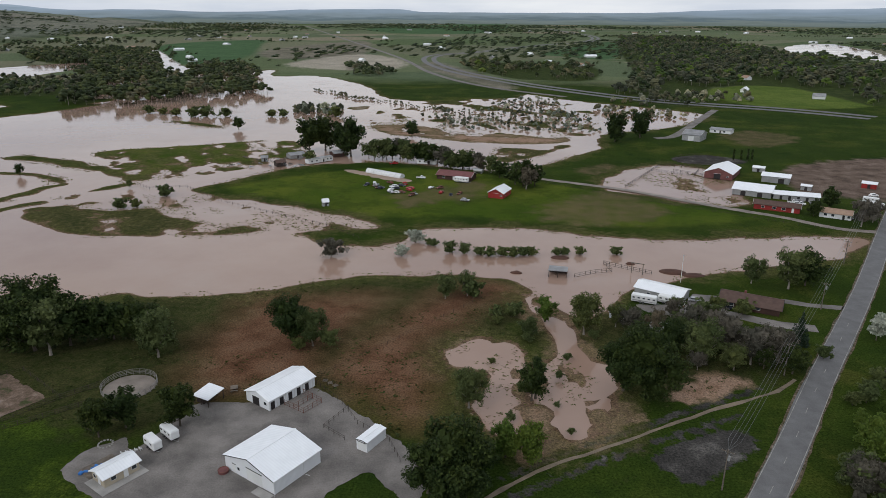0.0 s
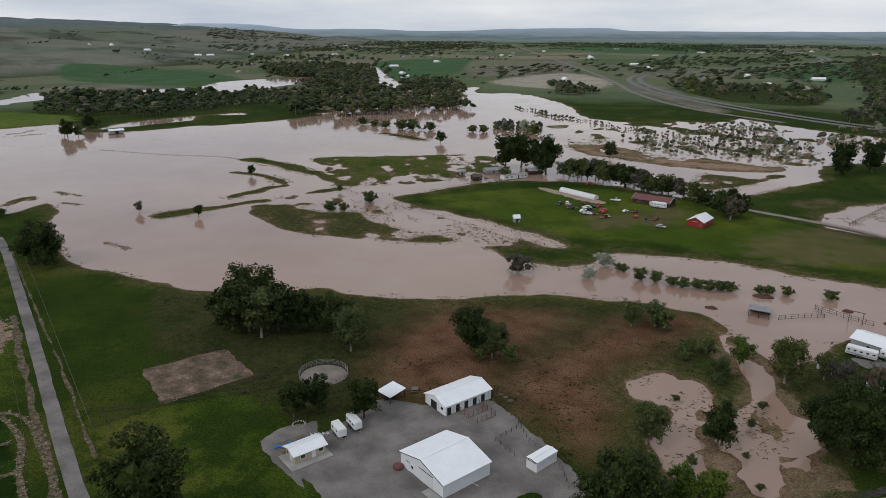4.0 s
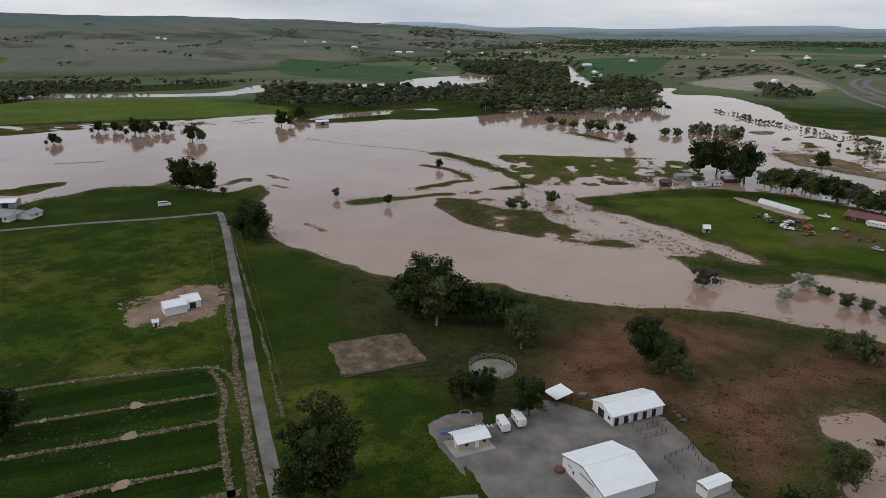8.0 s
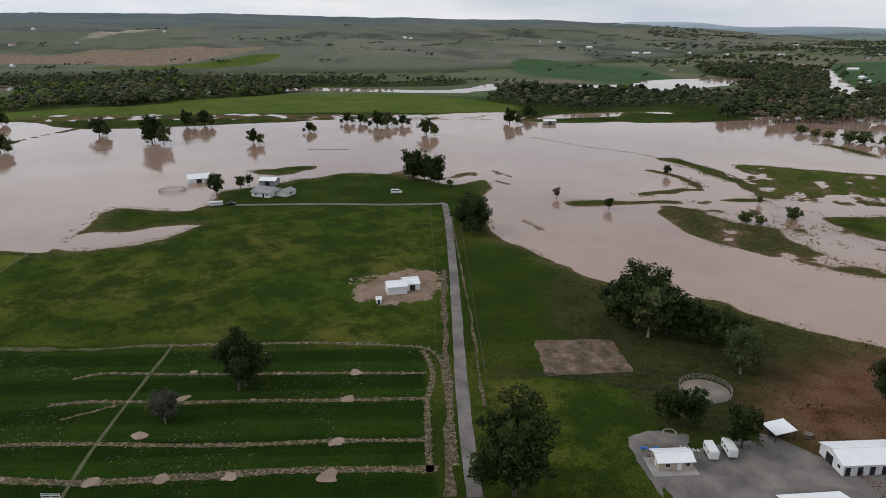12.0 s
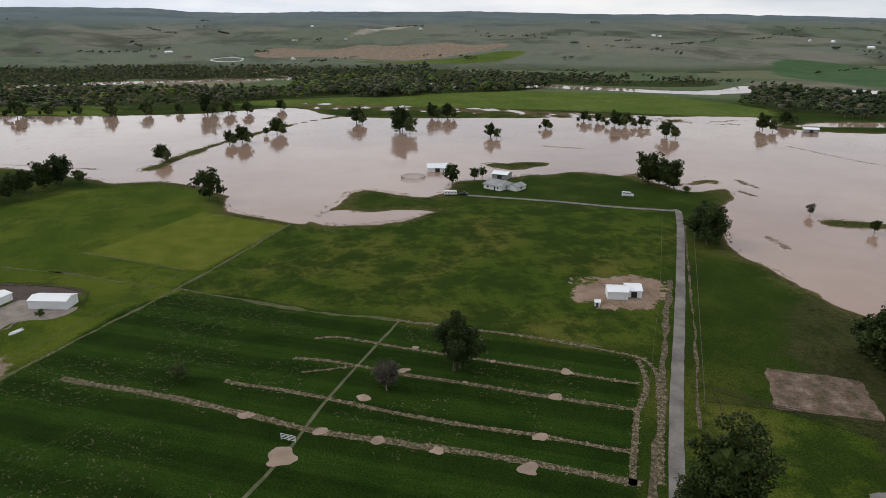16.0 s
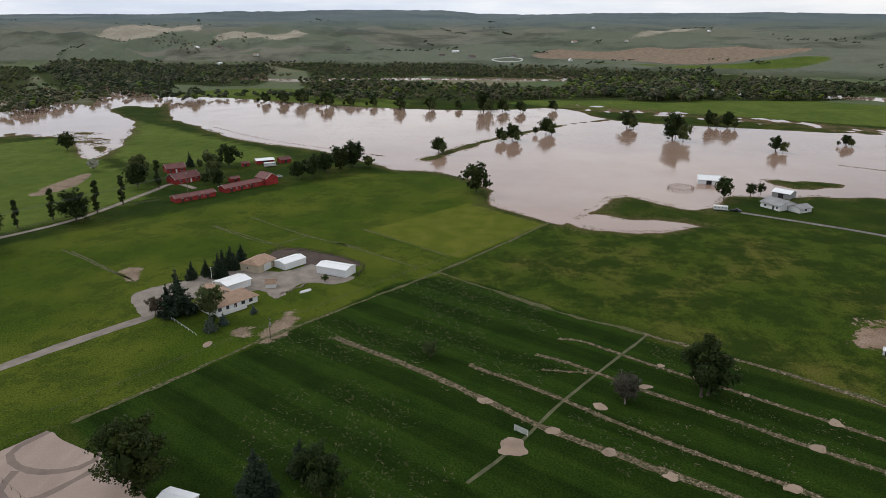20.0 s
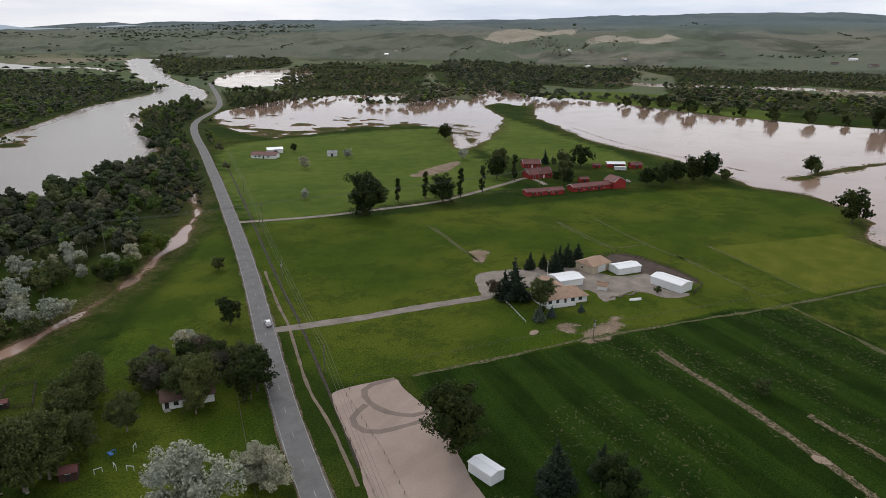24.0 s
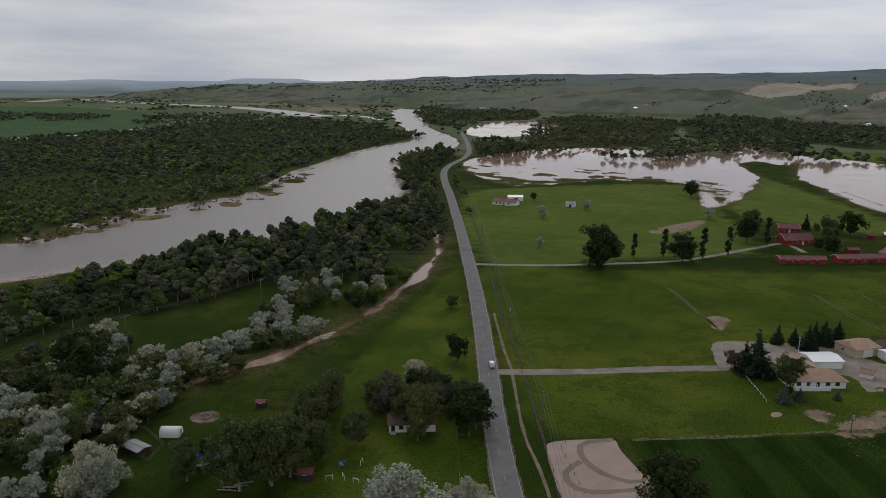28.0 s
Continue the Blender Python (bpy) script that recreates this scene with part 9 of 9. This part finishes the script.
gable("red_hut", "small reddish kennel hut in a pole pen", "hut", -56.4, -184.0, 146.1, 2.2, 2.8, 1.6, 2.1, M_WALL_BROWN, M_ROOF_RED, doors=(("f", 0, 0.8, 1.3, M_DARK),), over=0.15)
gable("grey_hut", "low grey-roofed animal shed by the fence", "hut", -20.9, -176.9, 113.5, 3.6, 6.4, 1.7, 2.2, M_WOOD_DARK, M_ROOF_GREY, doors=(("f", 0, 1.2, 1.5, HD),), over=0.3)
tent = thing("white_tent", "domed white canvas tent on the grass", "tent", -30.4, -181.1, 0, 146)
bm = bmesh.new()
rows = [[bm.verts.new((u, 1.7 * math.cos(math.pi * k / 10), 2.4 * math.sin(math.pi * k / 10) ** 0.7)) for k in range(11)] for u in (-2.6, -1.3, 0, 1.3, 2.6)]
for a, b2 in zip(rows, rows[1:]):
    for k in range(10):
        bm.faces.new((a[k], a[k + 1], b2[k + 1], b2[k]))
bm.faces.new(rows[0])
bm.faces.new(rows[-1][::-1])
bmesh.ops.recalc_face_normals(bm, faces=bm.faces)
part("canvas", bm, M_WHITE, tent, smooth=True)
part("door_flap", box(2.58, 2.66, -0.6, 0.6, 0, 1.8), M_WALL_GREY, tent)
cn = thing("blue_canopy", "blue tarpaulin canopy over a white-framed stand", "canopy", -33.5, -161.9, 0, 149)
bm = bmesh.new()
g = [[bm.verts.new((-4.6 + 2.3 * i, -2.4 + 2.4 * j, 2.5 + (0.7 if j == 1 else 0) + 0.08 * math.sin(i * 2 + j))) for j in range(3)] for i in range(5)]
for i in range(4):
    for j in range(2):
        bm.faces.new((g[i][j], g[i + 1][j], g[i + 1][j + 1], g[i][j + 1]))
bmesh.ops.solidify(bm, geom=bm.faces[:], thickness=0.05)
part("tarpaulin", bm, M_BLUE, cn)
for sx in (-4.4, 0, 4.4):
    for sy in (-2.2, 2.2):
        part("pole", tube([(sx, sy, 0), (sx, sy, 2.5)], 0.05, 6), M_WHITE, cn)
part("counter", box(-2.6, 2.6, -1.5, -0.7, 0, 0.95), M_WHITE, cn)
fence("pole_fence", "pole pen round the kennel", [(-55, -184), (-61, -178), (-67.4, -190), (-61.4, -194), (-55, -184)], M_WOOD_DARK, 2.4, 1.2, 3, 0.06)
fence("pole_fence", "weathered pole fence below the creek", [(-14.7, -189.8), (-24.1, -187.2), (-30.4, -192.7), (-40.0, -196.8), (-49.8, -196.2), (-73.5, -201.4)], M_WOOD_DARK, 3, 1.2, 2, 0.05)
fence("pole_fence", "weathered corral poles by the animal shed", [(-15.3, -189.4), (-22.3, -170.1), (-27.3, -176.0), (-25.0, -188.4), (-21.5, -192.7)], M_WOOD, 2.4, 1.2, 3, 0.05)
fp = thing("fire_pit", "ring of stones round a camp fire place", "fire pit", -40.9, -186.5)
for i in range(12):
    a = 2 * math.pi * i / 12
    part("stone", box(-0.3, 0.3, -0.25, 0.25, 0, 0.3, bevel=0.09, m=pose(1.6 * math.cos(a), 1.6 * math.sin(a), 0.05, 0, 0, i * 50)), M_ROCK, fp)
part("ash", tube([(0, 0, 0.02), (0, 0, 0.1)], 1.4, 14), M_DARK, fp)
sheet("bare_ground", [(-40.9 + 4.2 * math.cos(a * 0.785), -186.5 + 4.2 * math.sin(a * 0.785)) for a in range(8)], 0.02, M_TRODDEN, "trodden earth round the fire pit", "soil", 0.7)
for i in range(4):
    lg = thing("log", "pale barkless log lying under the trees", "log", -34.5 - 1.4 * i, -146.6 - 0.5 * (i % 2), 0.2, 140 + 9 * i, "logs under the trees")
    part("trunk", tube([(-2.2, 0, 0), (0, 0.1, 0.05), (2.2, 0, 0)], [0.2, 0.18, 0.13], 8), M_BARK_PALE, lg)
    part("stub", tube([(0.4, 0, 0.1), (0.7, 0.5, 0.3)], [0.08, 0.04], 5), M_BARK_PALE, lg)
for i, (x, y, m, lab) in enumerate(((-61.6, -141.4, M_BLUE, "blue play slide on the lawn"), (-65.9, -139.5, M_WHITE, "white play frame on the lawn"), (-59.2, -136.1, M_WHITE, "white hurdle on the lawn"), (-60.8, -132.7, M_WHITE, "white hurdle on the lawn"), (-56.2, -137.5, M_WHITE, "white goal frame on the lawn"))):
    pf = thing("play_frame", lab, "play frame", x, y, 0, 40 * i, "play things on the lawn")
    for s in (-0.8, 0.8):
        part("upright", tube([(s, 0, 0), (s, 0, 1.3)], 0.06, 6), m, pf)
    part("crossbar", tube([(-0.85, 0, 1.25), (0.85, 0, 1.25)], 0.06, 6), m, pf)
    if m is M_BLUE:
        part("slide", box(-0.4, 0.4, -1.8, 0.0, 0.1, 0.2), m, pf)
fence("rope_fence", "thin post fence round the riding arena", [(-77, -60), (-98, -92), (-112, -117), (-121, -122), (-128, -111)], M_WOOD, 4, 1.1, 1, 0.025, 0.06)
fence("wire_fence", "roadside wire fence on the pasture side", [(-70, -60), (-119, -135), (-165, -205), (-203, -262), (-262, -352)], M_WOOD, 5, 1.2, 3, 0.018, 0.06)
fence("wire_fence", "roadside wire fence by the cabin", [(-70, -102), (-95, -140), (-112, -165)], M_WOOD, 5, 1.2, 3, 0.018, 0.06)
car("silver sport utility car driving on the road", -130.5, -169.5, 238, M_SILVER, 4.7, 1.85, 1.7, z=0.09)


# ---------------------------------------------------------------- power lines
def utility_pole(x, y, turn, h=9.5, arm=2.4, label="weathered timber utility pole with a crossarm", drum=False):
    p = thing("utility_pole", label, "utility pole", x, y, 0, turn, "poles of the power line")
    part("pole", tube([(0, 0, -0.5), (0, 0, h * 0.5), (0, 0, h)], [0.17, 0.14, 0.11], 8), M_WOOD, p)
    a = part("crossarm", box(-arm / 2, arm / 2, 0.1, 0.22, h - 0.7, h - 0.55), M_WOOD, p)
    for s in (-0.46, -0.16, 0.16, 0.46):
        part("insulator", tube([(s * arm, 0.16, h - 0.55), (s * arm, 0.16, h - 0.3)], [0.05, 0.03], 6), M_STEEL, a)
    part("brace", tube([(-arm * 0.3, 0.16, h - 0.6), (0, 0.14, h - 1.3), (arm * 0.3, 0.16, h - 0.6)], 0.03, 4), M_STEEL, p)
    if drum:
        part("transformer", tube([(0.35, 0, h - 2.4), (0.35, 0, h - 1.4)], 0.26, 10), M_WALL_GREY, p)
    return p


def wires(poles, turn_right, heights, offs, label):
    for off in offs:
        pts = []
        for (x0, y0), (x1, y1) in zip(poles, poles[1:]):
            dx, dy = x1 - x0, y1 - y0
            n = math.hypot(dx, dy)
            for k in range(12):
                t = k / 12
                pts.append((x0 + dx * t + off * dy / n, y0 + dy * t - off * dx / n, heights - 4 * 0.9 * t * (1 - t)))
        pts.append((poles[-1][0], poles[-1][1], heights))
        w = thing("power_wire", label, "wire", 0, 0, 0, 0, "wires of the power line")
        part("conductor", tube(pts, 0.032, 4), M_WIRE, w)


ROADSIDE = [(162, 322), (126, 258), (100, 213), (73, 168), (44, 119)]
for i, (x, y) in enumerate(ROADSIDE):
    utility_pole(x, y, -32, 9.5, 2.6, drum=i % 2 == 0)
wires(ROADSIDE, 0, 9.2, (-1.2, -0.4, 0.4, 1.2), "thin grey power line along the road")
SOUTH = [(-72, -66), (-118, -131), (-160, -196), (-202, -259), (-250, -331), (-300, -408)]
for i, (x, y) in enumerate(SOUTH):
    utility_pole(x, y, 57, 9.0, 2.2, drum=i == 2)
wires(SOUTH, 0, 8.7, (-0.9, 0.0, 0.9), "thin grey power line along the road")
CROSS = [(60, -215), (-31.8, -246.6), (-86, -265), (-139.3, -283.9), (-200.6, -255.0), (-352, -190)]
for i, (x, y) in enumerate(CROSS):
    utility_pole(x, y, 15, 15.0, 3.4, "tall timber transmission pole above the thicket")
wires(CROSS, 0, 14.7, (-1.5, 0.0, 1.5), "transmission line crossing the road")
utility_pole(-96.1, -135.7, 57, 7.5, 1.4, "short service pole with a lamp by the cabin", True)
utility_pole(-182.8, -79.3, 57, 7.0, 1.4, "service pole with a transformer by the house", True)
for x, y, h in ((60.6, 232.3, 10), (-224, -117, 7)):
    lp = thing("yard_lamp", "slim pale yard lamp pole", "lamp", x, y, 0)
    part("pole", tube([(0, 0, 0), (0, 0, h)], [0.1, 0.06], 8), M_WHITE, lp)
    part("lamp_head", box(-0.3, 0.5, -0.15, 0.15, h, h + 0.15), M_STEEL, lp)

# ---------------------------------------------------------------- far homes
M_FARWHITE = M_WHITE
rng = np.random.default_rng(12)
FAR_HOMES = ((-1660, -760, 14), (-1720, -690, 14), (-2180, 120, 16), (-2080, 260, 16), (-2420, 560, 18), (-1560, 1960, 18), (-1400, 2050, 18), (-1290, 2180, 18), (-980, 2300, 18), (-700, 2350, 18),
             (-420, 2300, 18), (-250, 2600, 20), (60, 1290, 14), (110, 1230, 14), (240, 1000, 14), (320, 1020, 14), (270, 860, 12), (330, 800, 12), (-280, 1290, 14), (-180, 1750, 16),
             (480, 3000, 20), (620, 3200, 20), (800, 3300, 20), (980, 3200, 20), (300, 3300, 20), (-120, 3000, 20), (-1800, -1500, 16), (-1450, -1900, 18), (-2100, -950, 16), (-2500, 200, 16))
for x, y, l in FAR_HOMES:
    zz = float(hills(np.array([x], float), np.array([y], float))[0])
    red = rng.random() < 0.25
    gable("distant_house", "distant red-roofed farmhouse in the valley" if red else "distant white farm building in the valley", "house", x, y, rng.uniform(0, 180), l * 0.55, l, 3.4, 6.2, M_WHITE, M_ROOF_TAN if red else (M_ROOF_WHITE if rng.random() < 0.6 else M_ROOF_GREY), doors=(("f", 0, 1.2, 2.2),), windows=(("f", l * 0.28, 1, 1.6, 1.2), ("f", -l * 0.28, 1, 1.6, 1.2)), over=0.5, z=zz - 0.2)

fence("corral_fence", "dark pole fence along the trodden corral", [(-130.6, 100.7), (-122.7, 115.2), (-115.3, 125.6), (-107.4, 137.1), (-100.8, 144.3)], M_WOOD_DARK, 3.5, 1.3, 3, 0.05)
fence("wire_fence", "post and wire fence between the pasture and the stable lawn", [(-107.4, 137.1), (-125.6, 149.2), (-136.9, 139.6), (-142.2, 129.0)], M_WOOD_DARK, 4, 1.2, 3, 0.02, 0.07)

# homes on the bench above the old channel and along its northern foot
BENCH_HOMES = ((-1822, -233, 15), (-1906, -207, 18), (-1766, -152, 20), (-1744, -48, 22), (-1666, 85, 14), (-1897, -500, 20), (-1863, -913, 16), (-1856, -843, 16), (-1950, 1173, 12), (-1945, 1192, 14), (-1770, 1583, 16), (-1700, 1600, 14), (-1521, 1554, 18), (-1413, 1631, 18), (-1416, 1686, 20), (-1679, -1436, 18))
for i, (x, y, l) in enumerate(BENCH_HOMES):
    zz = float(hills(np.array([x], float), np.array([y], float)).item())
    dark = i in (0, 2, 3, 5, 7)
    gable("bench_house", "dark-roofed house on the open bench" if dark else "white house on the open bench", "house", x, y, 95 + 23 * i, l * 0.55, l, 3.4, 6.2, M_WALL_GREY if dark else M_WHITE, M_ROOF_BROWN if dark else M_ROOF_WHITE, doors=(("f", 0, 1.2, 2.2),), windows=(("f", l * 0.28, 1, 1.6, 1.2), ("f", -l * 0.28, 1, 1.6, 1.2)), over=0.5, group="homes on the bench", z=zz - 0.3)
loop = curved([(-1706, -98), (-1727, -81), (-1732, -48), (-1712, -27), (-1672, -33), (-1667, -72)], True, 6)
drive = thing("looped_drive", "white looped drive edging on the grassy bench", "driveway", -1700, -60)
lz = hills(loop[:, 0], loop[:, 1])
part("edging", tube([(x + 1700, y + 60, z + 0.5) for (x, y), z in zip(np.vstack([loop, loop[:1]]).tolist(), [*lz.tolist(), float(lz[0])])], 1.1, 6), M_WHITE, drive)

# white and grey houses and sheds of the far town, half hidden by trees
rng = np.random.default_rng(77)
placed = 0
while placed < 46:
    a, r = radians(rng.uniform(64, 128)), rng.uniform(1250, 3700)
    hx, hy = r * math.cos(a), r * math.sin(a)
    at = np.array([hx]), np.array([hy])
    if wetness(*at)[0] < 6 or hills(*at)[0] > 30 or min(line_dist(*at, curved(pts, False, 3), False)[0] for pts in (HIGHWAY, OLD_ROAD)) < 40:
        continue
    placed += 1
    l = rng.uniform(12, 24)
    roof = (M_ROOF_WHITE, M_ROOF_GREY, M_ROOF_WHITE, M_ROOF_TAN)[placed % 4]
    gable("town_house", "distant house with a tan roof in the valley town" if roof is M_ROOF_TAN else "distant pale-roofed building in the valley town", "house", hx, hy, rng.uniform(0, 180), l * 0.5, l, 3.2, 5.6, (M_WHITE, M_WALL_GREY)[placed % 2], roof, over=0.4, group="houses of the valley town", z=float(hills(*at)[0]) - 0.2)
